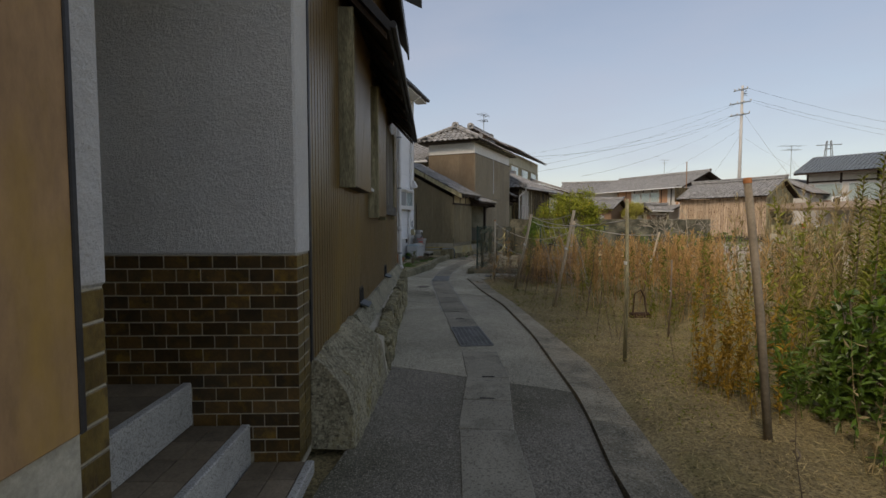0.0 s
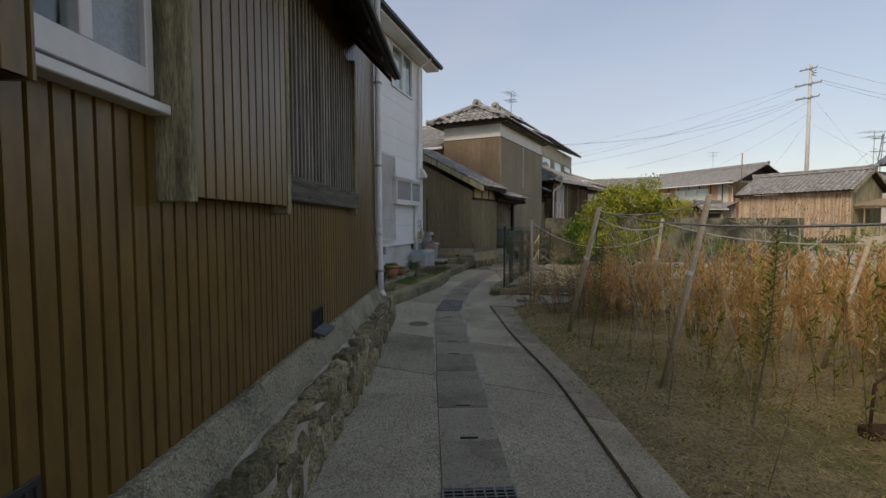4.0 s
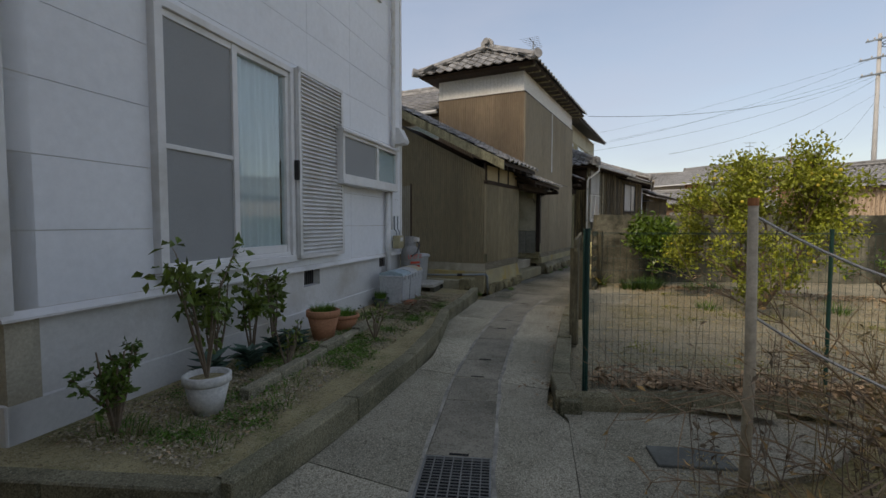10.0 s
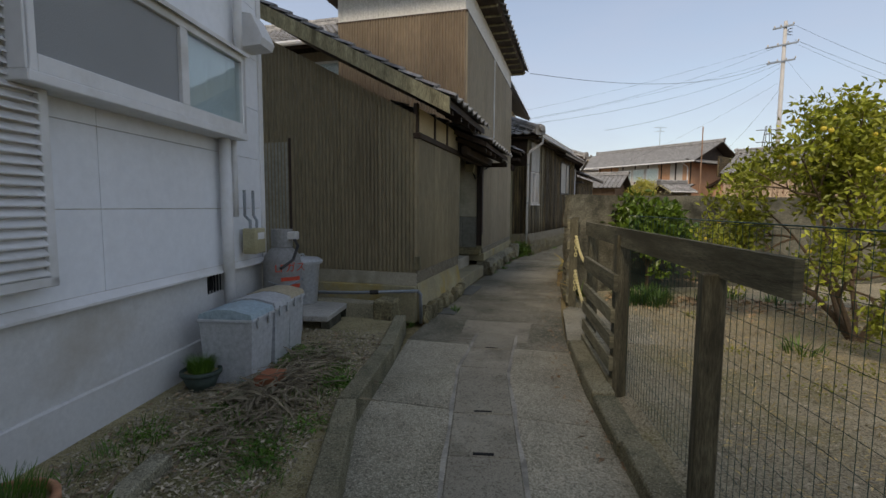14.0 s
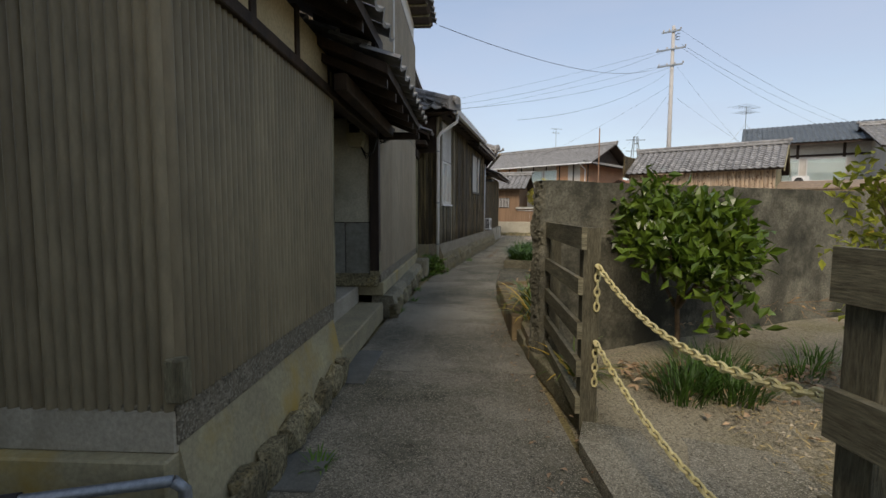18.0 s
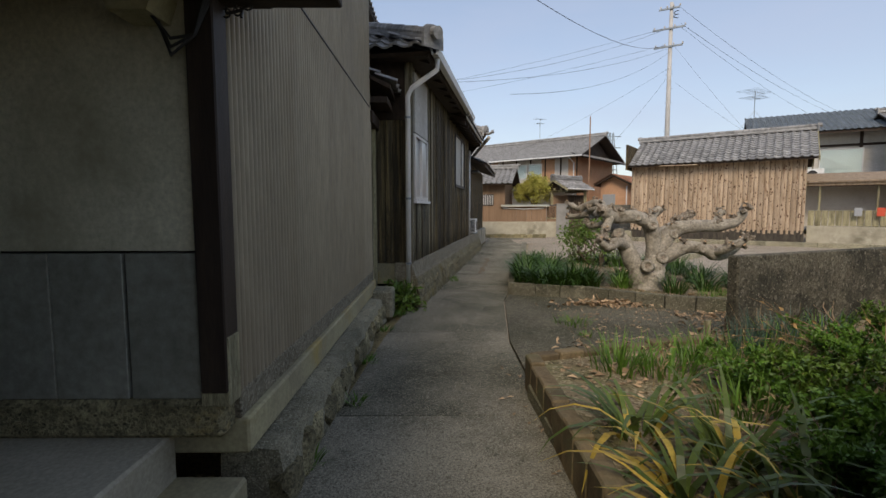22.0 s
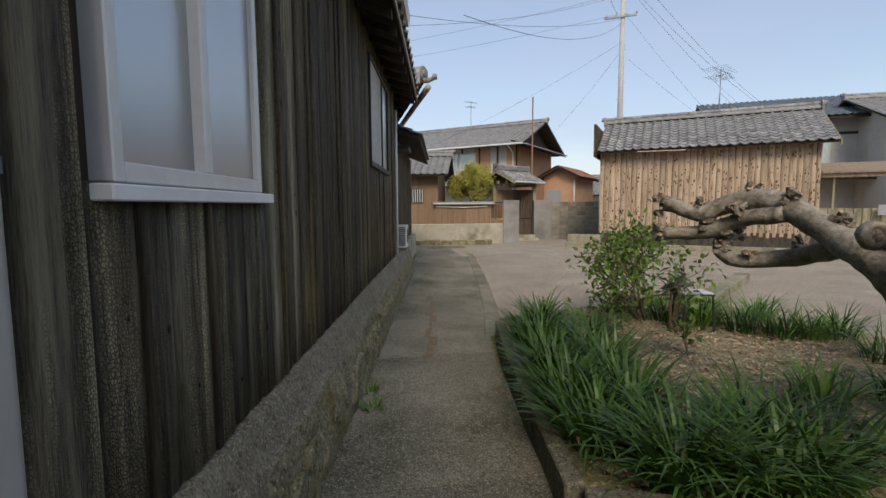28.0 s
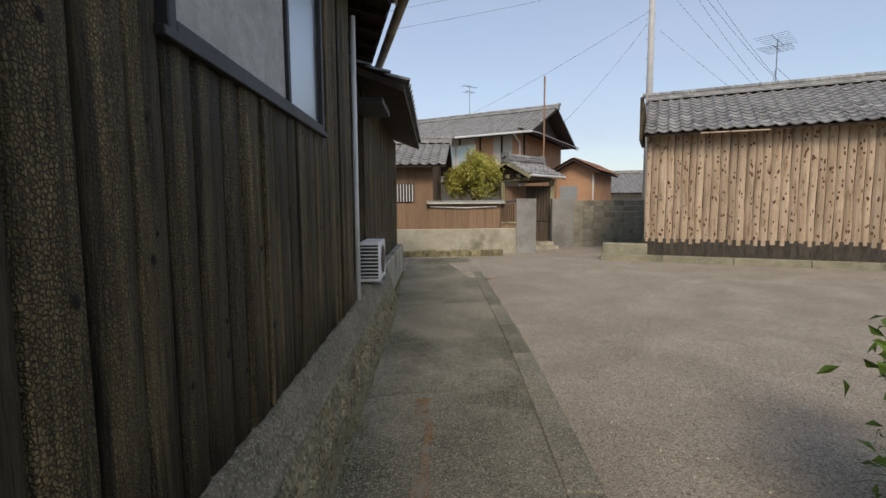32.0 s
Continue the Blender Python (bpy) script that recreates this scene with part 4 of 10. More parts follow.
for row, (zc, h) in enumerate(((0.08, 0.2), (0.22, 0.17), (0.34, 0.13))):
    x = 1.72 + row * 0.07
    while x < 8.15:
        wd = rng.uniform(0.16, 0.36)
        hh = h * rng.uniform(0.85, 1.2)
        pts = []
        for _ in range(22):
            v = Vector((rng.gauss(0, 1), rng.gauss(0, 1), rng.gauss(0, 1))).normalized()
            v = Vector([math.copysign(abs(c) ** 0.55, c) for c in v])
            pts.append((v.x * wd * 0.55, v.y * 0.075, v.z * hh * 0.58))
        bm = hull(BM(), pts)
        part("stone", bm, STONE, rubble, m=Matrix.Translation((x + wd / 2, foot_y(x + wd / 2) + 0.045 + row * 0.022 + rng.uniform(-0.012, 0.012), zc)))
        x += wd * 0.97
# stones that turn the end of the wall
for k in range(9):
    pts = [tuple(math.copysign(abs(c) ** 0.55, c) * s for c, s in zip(Vector((rng.gauss(0, 1), rng.gauss(0, 1), rng.gauss(0, 1))).normalized(), (0.09, 0.14, 0.1))) for _ in range(20)]
    part("stone", hull(BM(), pts), STONE, rubble, m=Matrix.Translation((8.14, -0.05 + 0.2 * (k % 3), 0.08 + 0.13 * (k // 3))))

# ---- white sided house ----
white = thing("white_house", WHITE, "two-storey house with pale blue-white siding", "house")
HOLES = [(0.5, 2.2, 1.05, 3.1), (3.3, 4.75, 5.0, 6.02), (1.4, 2.1, 5.05, 6.02)]
panels("wall_core", white, PLASTER, -0.6, 5.7, 0.88, 6.2, 0.014, 0.2, HOLES)
ZS = [0.9, 1.37, 1.83, 2.29, 2.75, 3.21, 3.67, 4.13, 4.59, 5.05, 5.51, 6.1]
for z0, z1 in zip(ZS, ZS[1:]):
    for x0, x1 in ((-0.6, 2.62), (2.62, 3.72), (3.72, 5.7)):
        hs = [(max(h[0], x0), min(h[1], x1), max(h[2], z0), min(h[3], z1)) for h in HOLES if h[1] > x0 and h[0] < x1 and h[3] > z0 and h[2] < z1]
        panels("siding_panel", white, WHITEWALL, x0 + 0.002, x1 - 0.002, z0 + 0.0022, z1 - 0.0022, 0.0, 0.013, hs)
for x0, m in ((-0.6, zrot(-0.6, 0.0, -90)), ):
    for z0, z1 in zip(ZS, ZS[1:]):
        part("siding_panel", bx(BM(), -6.0, -0.005, 0.0, 0.012, z0 + 0.004, z1 - 0.004), WHITEWALL, white, m=m)
part("near_end_core", bx(BM(), -0.585, -0.4, 0.0, 6.0, 0.0, 6.2), PLASTER, white)
part("far_end_wall", bx(BM(), 5.5, 5.705, 0.2, 6.0, 0.0, 6.2), WHITEWALL, white)
part("back_wall", bx(BM(), -0.6, 5.7, 6.0, 6.2, 0.0, 6.2), WHITEWALL, white)
part("corner_trim", bx(BM(), -0.625, -0.54, -0.022, 0.06, 0.88, 6.1, 0.006), WHITEPVC, white)
part("corner_trim", bx(BM(), 5.65, 5.72, -0.018, 0.06, 0.88, 6.1, 0.006), WHITEPVC, white)
FOUND = material("painted_foundation", (0.56, 0.56, 0.54), (0.64, 0.64, 0.62), 0.85, 1.2, 30, 0.2, stain=(0.4, 0.36, 0.29), stain_scale=0.9, stain_at=(0.54, 0.8), grain=0.12)
panels("foundation", white, FOUND, -0.58, 5.69, 0.0, 0.87, 0.02, 0.2, [(0.78, 1.08, 0.66, 0.86), (2.52, 2.88, 0.64, 0.86), (4.75, 5.0, 0.68, 0.86)])
part("plinth", bx(BM(), -0.6, 5.7, 0.0, 0.2, 0.0, 0.36, 0.008), FOUND, white)
part("drip_trim", prism_x(BM(), [(0.0, 0.86), (-0.045, 0.845), (-0.045, 0.86), (0.0, 0.9)], -0.62, 5.72), WHITEPVC, white)
for a, b in ((0.78, 1.08), (2.52, 2.88), (4.75, 5.0)):
    v = part("foundation_vent", bx(BM(), a, b, 0.12, 0.14, 0.64, 0.86), DARKMETAL, white)
    for i in range(6):
        part("vent_bar", bx(BM(), a + 0.02 + i * 0.045, a + 0.03 + i * 0.045, 0.05, 0.06, 0.66, 0.85), DARKMETAL, v)
roof = part("roof", prism_x(BM(), [(-0.42, 6.2), (3.0, 7.7), (6.5, 6.2), (6.5, 6.32), (3.0, 7.85), (-0.42, 6.32)], -0.9, 6.2), DARKMETAL, white)
part("soffit", bx(BM(), -0.9, 6.2, -0.4, 0.0, 6.14, 6.2), WHITEPVC, roof)
part("gutter", prism_x(BM(), [(-0.42, 6.3), (-0.52, 6.3), (-0.52, 6.22), (-0.44, 6.2)], -0.95, 6.25), DARKMETAL, roof)
for x in (-0.6, 5.55):
    part("gable_wall", prism_x(BM(), [(0.0, 6.15), (6.2, 6.15), (3.05, 7.6)], x, x + 0.15), WHITEWALL, white)
# ground-floor sliding window
gwin = part("large_window", bx(BM(), 0.44, 2.26, -0.06, 0.02, 0.97, 1.05, 0.006), WHITEPVC, white, "white-framed sliding window with lace curtain")
for x0, x1, z0, z1, y in ((0.42, 0.5, 1.0, 3.14, -0.075), (2.2, 2.26, 1.0, 3.14, -0.05), (0.5, 2.2, 3.08, 3.14, -0.05), (1.3, 1.37, 1.09, 3.08, -0.03), (0.5, 0.54, 1.05, 3.08, -0.015), (2.15, 2.2, 1.05, 3.08, -0.015),
                           (0.5, 2.2, 1.05, 1.09, -0.02), (1.37, 2.15, 1.09, 1.17, -0.01), (0.54, 1.3, 2.0, 2.04, -0.025), (0.5, 2.2, 3.02, 3.08, -0.02)):
    part("sash", bx(BM(), x0, x1, y, 0.06, z0, z1, 0.004), WHITEPVC, gwin)
part("insect_screen", bx(BM(), 0.54, 1.3, -0.006, -0.003, 1.09, 3.02), MESHGREY, gwin, "grey insect screen")
part("pane", bx(BM(), 1.37, 2.15, 0.02, 0.025, 1.17, 3.02), PANE, gwin)
bm = BM()
xs = [1.37 + 0.78 * i / 60 for i in range(61)]
lo, hi = ([bm.verts.new((x, 0.06 + 0.02 * math.sin(x * 62) + 0.012 * math.sin(x * 25), z)) for x in xs] for z in (1.17, 3.05))
for i in range(60):
    bm.faces.new((lo[i], lo[i + 1], hi[i + 1], hi[i]))
part("curtain", bm, CURTAIN, gwin, "white lace curtain", smooth=True)
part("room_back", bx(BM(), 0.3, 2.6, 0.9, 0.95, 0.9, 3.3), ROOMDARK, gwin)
# louvred storm shutter
shut = part("storm_shutter", bx(BM(), 2.28, 3.32, -0.07, 0.0, 1.0, 3.16, 0.006), WHITEPVC, white, "white louvred storm shutter box")
for i in range(44):
    z = 1.05 + i * 0.0472
    part("louvre", prism_x(BM(), [(-0.072, z + 0.042), (-0.106, z + 0.012), (-0.106, z + 0.004), (-0.072, z + 0.032)], 2.33, 3.28), WHITEPVC, shut)
for x in (2.28, 3.28):
    part("shutter_stile", bx(BM(), x, x + 0.05, -0.1, -0.07, 1.0, 3.16, 0.004), WHITEPVC, shut)
for z in (1.0, 3.12):
    part("shutter_rail", bx(BM(), 2.28, 3.33, -0.1, -0.07, z, z + 0.05, 0.004), WHITEPVC, shut)
part("latch", bx(BM(), 2.24, 2.27, -0.11, -0.05, 1.9, 2.12, 0.004), DARKMETAL, shut)
# bay window box
bay = part("bay_window", bx(BM(), 3.14, 5.06, -0.2, 0.0, 1.93, 1.98, 0.005), WHITEPVC, white, "white projecting bay window box")
part("bay_roof", prism_x(BM(), [(0.0, 2.68), (-0.22, 2.6), (-0.22, 2.63), (0.0, 2.73)], 3.12, 5.08), WHITEPVC, bay)
for x0, x1, z0, z1 in ((3.14, 3.2, 1.98, 2.62), (5.0, 5.06, 1.98, 2.62), (3.2, 5.0, 2.55, 2.62), (3.2, 5.0, 1.98, 2.06), (4.22, 4.3, 2.06, 2.55)):
    part("bay_frame", bx(BM(), x0, x1, -0.19, -0.1 if x1 - x0 < 0.2 and z1 - z0 > 0.6 else -0.15, z0, z1, 0.004), WHITEPVC, bay)
part("bay_side", bx(BM(), 3.15, 3.17, -0.19, 0.0, 1.95, 2.64), WHITEPVC, bay)
part("bay_side", bx(BM(), 5.03, 5.05, -0.19, 0.0, 1.95, 2.64), WHITEPVC, bay)
part("insect_screen", bx(BM(), 3.2, 4.22, -0.165, -0.162, 2.06, 2.55), MESHGREY, bay)
part("pane", bx(BM(), 4.3, 5.0, -0.165, -0.16, 2.06, 2.55), PANE, bay)
part("bay_backing", bx(BM(), 3.2, 5.0, -0.13, -0.12, 1.98, 2.6), CURTAIN, bay)
for (x0, x1, z0, z1) in HOLES[1:]:
    u = part("upper_window", bx(BM(), x0 - 0.04, x1 + 0.04, -0.05, 0.02, z0 - 0.05, z0, 0.004), WHITEPVC, white, "white-framed upstairs window")
    for a, b, c, d in ((x0 - 0.04, x0, z0, z1), (x1, x1 + 0.04, z0, z1), (x0 - 0.04, x1 + 0.04, z1, z1 + 0.04), ((x0 + x1) / 2 - 0.03, (x0 + x1) / 2 + 0.03, z0, z1)):
        part("window_frame", bx(BM(), a, b, -0.04, 0.05, c, d, 0.003), WHITEPVC, u)
    part("pane", bx(BM(), x0, x1, 0.01, 0.014, z0, z1), PANE, u)
    part("blind", bx(BM(), x0, x1, 0.15, 0.16, z0, z1), CURTAIN, u)
# vent hood and pipes
hood = part("vent_hood", hull(BM(), [(x, y, z) for x in (5.32, 5.56) for y, z in ((0, 2.78), (-0.2, 2.8), (-0.22, 2.86), (-0.12, 3.06), (0, 3.08))]), WHITEPVC, white, "white extractor vent hood")
for x, z0, z1 in ((4.92, 0.42, 1.95), (5.05, 1.3, 1.95)):
    dp = part("drain_pipe", tube(BM(), [(x, -0.07, z0), (x, -0.07, z1)], 0.045 if x < 5 else 0.028, 12), WHITEPVC, white, smooth=True)
dp = part("rain_pipe", tube(BM(), [(5.2, -0.46, 6.2), (5.2, -0.07, 5.95), (5.2, -0.06, 3.0), (5.2, -0.06, 2.66)], 0.036, 10), WHITEPVC, white, smooth=True)
for z in (3.2, 4.1, 5.0, 5.7):
    part("pipe_clip", tube(BM(), [(5.2, -0.06, z), (5.2, -0.06, z + 0.03)], 0.043, 10), WHITEPVC, dp)

# ---- taupe corrugated house: lean-to, porch and two-storey block ----
taupe = thing("taupe_house", TAUPE_H, "old house clad in taupe corrugated iron with grey tiled roofs", "house")
END = zrot(0.0, 0.0, -90)
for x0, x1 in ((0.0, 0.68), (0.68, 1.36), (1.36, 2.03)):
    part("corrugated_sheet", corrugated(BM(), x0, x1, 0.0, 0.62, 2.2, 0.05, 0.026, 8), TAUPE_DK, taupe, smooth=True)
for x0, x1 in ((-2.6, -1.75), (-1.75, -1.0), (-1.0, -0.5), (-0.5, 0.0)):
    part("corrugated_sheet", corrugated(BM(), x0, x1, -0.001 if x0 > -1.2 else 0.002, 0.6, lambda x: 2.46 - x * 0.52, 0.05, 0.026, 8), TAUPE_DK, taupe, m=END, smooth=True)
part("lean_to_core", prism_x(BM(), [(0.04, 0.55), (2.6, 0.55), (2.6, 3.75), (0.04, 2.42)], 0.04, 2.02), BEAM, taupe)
part("side_door", bx(BM(), -0.02, 0.01, 1.72, 2.4, 0.62, 2.2, 0.004), ZINC, taupe, "grey zinc-faced side door")
part("side_door_frame", bx(BM(), -0.03, 0.0, 1.68, 1.72, 0.6, 2.25, 0.004), BEAM, taupe)
part("lintel", bx(BM(), -0.03, 2.12, -0.05, 0.04, 2.19, 2.26, 0.006), BEAM, taupe)
for x0, x1 in ((0.04, 0.68), (0.75, 1.3), (1.37, 2.0)):
    part("plaster_panel", bx(BM(), x0, x1, 0.0, 0.03, 2.26, 2.56), CREAM, taupe, "cream plaster panel")
for x in (-0.02, 0.68, 1.3, 2.0):
    part("stud", bx(BM(), x, x + 0.07, -0.012, 0.04, 2.2, 2.6, 0.004), BEAM, taupe)
lroof = part("lean_to_deck", prism_x(BM(), [(-0.42, 2.52), (2.55, 4.06), (2.55, 4.12), (-0.42, 2.6)], -0.18, 2.02), BEAM, taupe)
tiles(taupe, slope_frame((-0.16, -0.46, 2.59), (1, 0, 0), (0, 1, 0.52)), 2.2, 3.3, 120)
part("verge_board", prism_x(BM(), [(-0.45, 2.42), (2.55, 3.98), (2.55, 4.16), (-0.45, 2.6)], -0.235, -0.19), GREYWOOD, lroof, "weathered grey verge board")
for i in range(5):
    part("rafter", prism_x(BM(), [(-0.4, 2.46), (0.05, 2.69), (0.05, 2.75), (-0.4, 2.53)], 0.1 + i * 0.43, 0.15 + i * 0.43), BEAM, lroof)
# plinths: pebble-dashed ledge, mossy mortar and field stones
part("plinth_ledge", bx(BM(), -0.012, 2.05, -0.012, 0.3, 0.47, 0.62, 0.006), PEBBLE, taupe)
part("plinth", prism_x(BM(), [(-0.1, 0.0), (0.3, 0.0), (0.3, 0.47), (0.0, 0.47)], 0.0, 2.05), MOSSY, taupe)
part("plinth_end_ledge", bx(BM(), -0.02, 0.2, 0.0, 2.6, 0.44, 0.6, 0.006), PLASTER, taupe)
part("plinth_end", bx(BM(), -0.08, 0.2, 0.0, 2.6, 0.0, 0.44, 0.008), MOSSY, taupe)
part("end_box", bx(BM(), -0.045, 0.02, -0.05, 0.02, 0.64, 0.8, 0.006), GREYWOOD, taupe, "small weathered corner box")
rng = random.Random(3)


def field_stone(parent, x, y, z, a, b, c, mat=None):
    pts = [tuple(math.copysign(abs(q) ** 0.6, q) * s for q, s in zip(Vector((rng.gauss(0, 1), rng.gauss(0, 1), rng.gauss(0, 1))).normalized(), (a, b, c))) for _ in range(20)]
    return part("stone", hull(BM(), pts), mat or STONE, parent, m=Matrix.Translation((x, y, z)))


for i in range(8):
    field_stone(taupe, 0.05 + i * 0.27, -0.1, 0.09, 0.15, 0.06, 0.12)
# porch
part("porch_step", bx(BM(), 2.05, 4.02, -0.06, 0.3, 0.0, 0.22, 0.012), MOSSY, taupe)
part("porch_floor", bx(BM(), 2.05, 4.02, 0.24, 1.3, 0.0, 0.42, 0.012), PLASTER, taupe)
part("porch_near_wall", bx(BM(), 2.03, 2.06, 0.0, 1.1, 0.4, 2.3), BEAM, taupe)
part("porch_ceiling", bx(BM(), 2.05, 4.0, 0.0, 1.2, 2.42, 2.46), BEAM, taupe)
part("porch_side_wall", bx(BM(), 3.975, 4.055, 0.08, 1.0, 1.2, 2.45), PORCHWALL, taupe, "olive-grey plaster wall in the porch")
for y in (0.08, 0.39, 0.69):
    part("zinc_panel", bx(BM(), 3.967, 4.005, y + 0.004, y + 0.3, 0.585, 1.19, 0.003), ZINC, taupe)
part("sill_stone", bx(BM(), 3.945, 4.075, 0.0, 1.0, 0.42, 0.583, 0.02), STONE, taupe)
part("corner_post", bx(BM(), 3.93, 4.05, -0.03, 0.08, 0.62, 2.5, 0.006), REDWOOD, taupe, "dark stained porch post")
part("post_foot", bx(BM(), 3.94, 4.05, -0.035, 0.085, 0.56, 0.85, 0.006), GREYWOOD, taupe)
part("near_post", bx(BM(), 2.02, 2.08, -0.02, 0.05, 0.6, 2.4, 0.006), GREYWOOD, taupe)
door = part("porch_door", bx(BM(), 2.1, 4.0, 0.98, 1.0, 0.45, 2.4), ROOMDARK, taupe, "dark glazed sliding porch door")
for x in (2.1, 2.62, 3.1, 3.52, 3.94):
    part("door_stile", bx(BM(), x, x + 0.05, 0.94, 0.98, 0.45, 2.3, 0.004), BEAM, door)
for z in (0.45, 0.72, 1.5, 2.25):
    part("door_rail", bx(BM(), 2.1, 4.0, 0.945, 0.985, z, z + 0.05, 0.004), BEAM, door)
for x in (2.15, 2.67, 3.15, 3.57):
    part("door_pane", bx(BM(), x, x + 0.45, 0.965, 0.968, 0.77, 2.25), PANE, door)
part("door_handle", bx(BM(), 3.545, 3.565, 0.925, 0.94, 1.3, 1.45, 0.003), ALU, door)
part("door_jamb", bx(BM(), 3.97, 4.02, 0.92, 1.0, 0.44, 2.4, 0.004), RISER, door)
# porch roof
proof = part("porch_deck", prism_x(BM(), [(-0.5, 2.3), (1.0, 2.92), (1.0, 2.98), (-0.5, 2.37)], 1.75, 4.1), BEAM, taupe)
tiles(taupe, slope_frame((1.72, -0.55, 2.36), (1, 0, 0), (0, 1, 0.42)), 2.4, 1.7, 70)
for i in range(6):
    part("rafter", prism_x(BM(), [(-0.48, 2.22), (0.1, 2.46), (0.1, 2.52), (-0.48, 2.29)], 1.85 + i * 0.42, 1.9 + i * 0.42), BEAM, proof)
part("porch_beam", bx(BM(), 1.8, 4.12, -0.2, -0.1, 2.2, 2.32, 0.006), BEAM, proof)
part("porch_lintel", bx(BM(), 2.03, 4.1, -0.02, 0.08, 2.2, 2.45, 0.006), BEAM, proof)
part("bracket", bx(BM(), 3.98, 4.06, -0.5, 0.0, 2.18, 2.26, 0.006), BEAM, proof)
# iron fan bracket
fan = part("iron_fan", tube(BM(), [(4.03, -0.04 - 0.15 * math.cos(a), 2.3 - 0.15 * math.sin(a)) for a in (i * math.pi / 16 for i in range(9))], 0.007, 6), DARKMETAL, proof, "black wrought-iron fan bracket")
for i in range(6):
    a = i * math.pi / 10
    part("fan_rib", tube(BM(), [(4.03, -0.04, 2.3), (4.03, -0.04 - 0.15 * math.cos(a), 2.3 - 0.15 * math.sin(a))], 0.005, 5), DARKMETAL, fan)
    part("fan_curl", tube(BM(), [(4.03, -0.04 - 0.15 * math.cos(a) - 0.018 * math.cos(q), 2.3 - 0.15 * math.sin(a) - 0.018 * math.sin(q)) for q in (k * math.pi / 4 for k in range(9))], 0.004, 5), DARKMETAL, fan)
# meter on the porch wall
meter = thing("electric_meter", TAUPE_H @ Matrix.Translation((3.9, 0.225, 2.14)), "yellowed plastic electricity meter box with cables", "meter")
YELLOWED = material("yellowed_plastic", (0.36, 0.32, 0.19), (0.44, 0.4, 0.25), 0.5, 4, 40, 0.05, stain=(0.25, 0.21, 0.1))
part("cover", hull(BM(), [(x, y, z) for x in (-0.08, 0.08) for y, z in ((-0.1, 0.02), (-0.1, 0.2), (0.1, 0.2), (0.1, 0.02), (-0.07, -0.06), (0.07, -0.06))]), YELLOWED, meter)
part("dial_window", bx(BM(), -0.088, -0.08, -0.06, 0.06, 0.09, 0.19), DARKMETAL, meter)
part("cap", bx(BM(), -0.06, 0.06, -0.09, 0.09, 0.2, 0.27, 0.01), DARKMETAL, meter)
for k in range(3):
    part("cable", tube(BM(), [(-0.02 + 0.02 * k, -0.05, -0.05), (-0.02, -0.12, -0.14 - 0.03 * k), (0.0, -0.2, -0.12), (0.03, -0.24, 0.0 + 0.03 * k), (0.05, -0.24, 0.3)], 0.007, 6), DARKMETAL, meter)

# two-storey block
part("main_core", bx(BM(), 2.52, 8.1, 0.03, 2.32, 2.62, 4.6), BEAM, taupe)
part("north_room", bx(BM(), 4.12, 8.1, 0.03, 2.32, 0.3, 2.62), BEAM, taupe)
part("porch_back", bx(BM(), 2.05, 4.1, 1.02, 1.1, 0.3, 2.62), BEAM, taupe)
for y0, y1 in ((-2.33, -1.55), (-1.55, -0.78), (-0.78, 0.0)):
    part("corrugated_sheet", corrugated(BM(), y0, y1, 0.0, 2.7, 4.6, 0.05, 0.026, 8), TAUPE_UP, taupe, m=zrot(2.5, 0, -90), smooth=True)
for x0, x1 in ((2.5, 3.4), (3.4, 4.3), (4.3, 5.2), (5.2, 6.1), (6.1, 7.0), (7.0, 8.12)):
    part("corrugated_sheet", corrugated(BM(), x0, x1, 0.0, 2.62, 4.6, 0.05, 0.026, 8), TAUPE, taupe, smooth=True)
for x0, x1 in ((4.052, 4.95), (4.95, 5.8), (5.8, 6.65), (6.65, 7.5), (7.5, 8.12)):
    part("corrugated_sheet", corrugated(BM(), x0, x1, -0.006, 0.58, 2.66, 0.05, 0.026, 8), TAUPE, taupe, smooth=True)
part("band", bx(BM(), 2.51, 8.1, 0.01, 2.33, 4.62, 5.12), BAND, taupe, "white board band under the eaves")
for i in range(24):
    part("band_board", bx(BM(), 2.495, 2.51, 0.02 + i * 0.096, 0.108 + i * 0.096, 4.62, 5.11, 0.003), BAND, taupe)
part("band_trim", bx(BM(), 2.48, 8.12, -0.025, 2.35, 4.585, 4.62, 0.004), BEAM, taupe)
part("wall_pipe", tube(BM(), [(5.15, -0.03, 2.9), (5.15, -0.03, 4.58)], 0.018, 8), WHITEPVC, taupe)
part("wall_cable", tube(BM(), [(4.2, -0.03, 2.2), (4.4, -0.03, 2.62), (8.0, -0.03, 2.62), (8.1, -0.02, 2.7)], 0.007, 5), DARKMETAL, taupe)
part("plinth_north_ledge", bx(BM(), 4.055, 8.14, -0.03, 0.3, 0.46, 0.58, 0.006), PEBBLE, taupe)
part("plinth_north", bx(BM(), 4.055, 8.14, -0.06, 0.3, 0.3, 0.46, 0.01), MOSSY, taupe)
bm = loft_x(BM(), [4.12 + i * 0.1 for i in range(41)], lambda x: [(0.1, 0), (-0.2 - 0.02 * math.sin(x * 5), 0), (-0.19, 0.14), (-0.16, 0.27 + 0.015 * math.sin(x * 11)), (0.1, 0.31)])
part("stone_ledge", rough(bm, 0.022, 5.0), KERB, taupe)
for i in range(16):
    field_stone(taupe, 4.2 + i * 0.25, -0.17, 0.1, 0.14, 0.06, 0.11)
part("ledge_end", bx(BM(), 7.85, 8.25, -0.3, 0.1, 0.0, 0.36, 0.03), KERB, taupe)
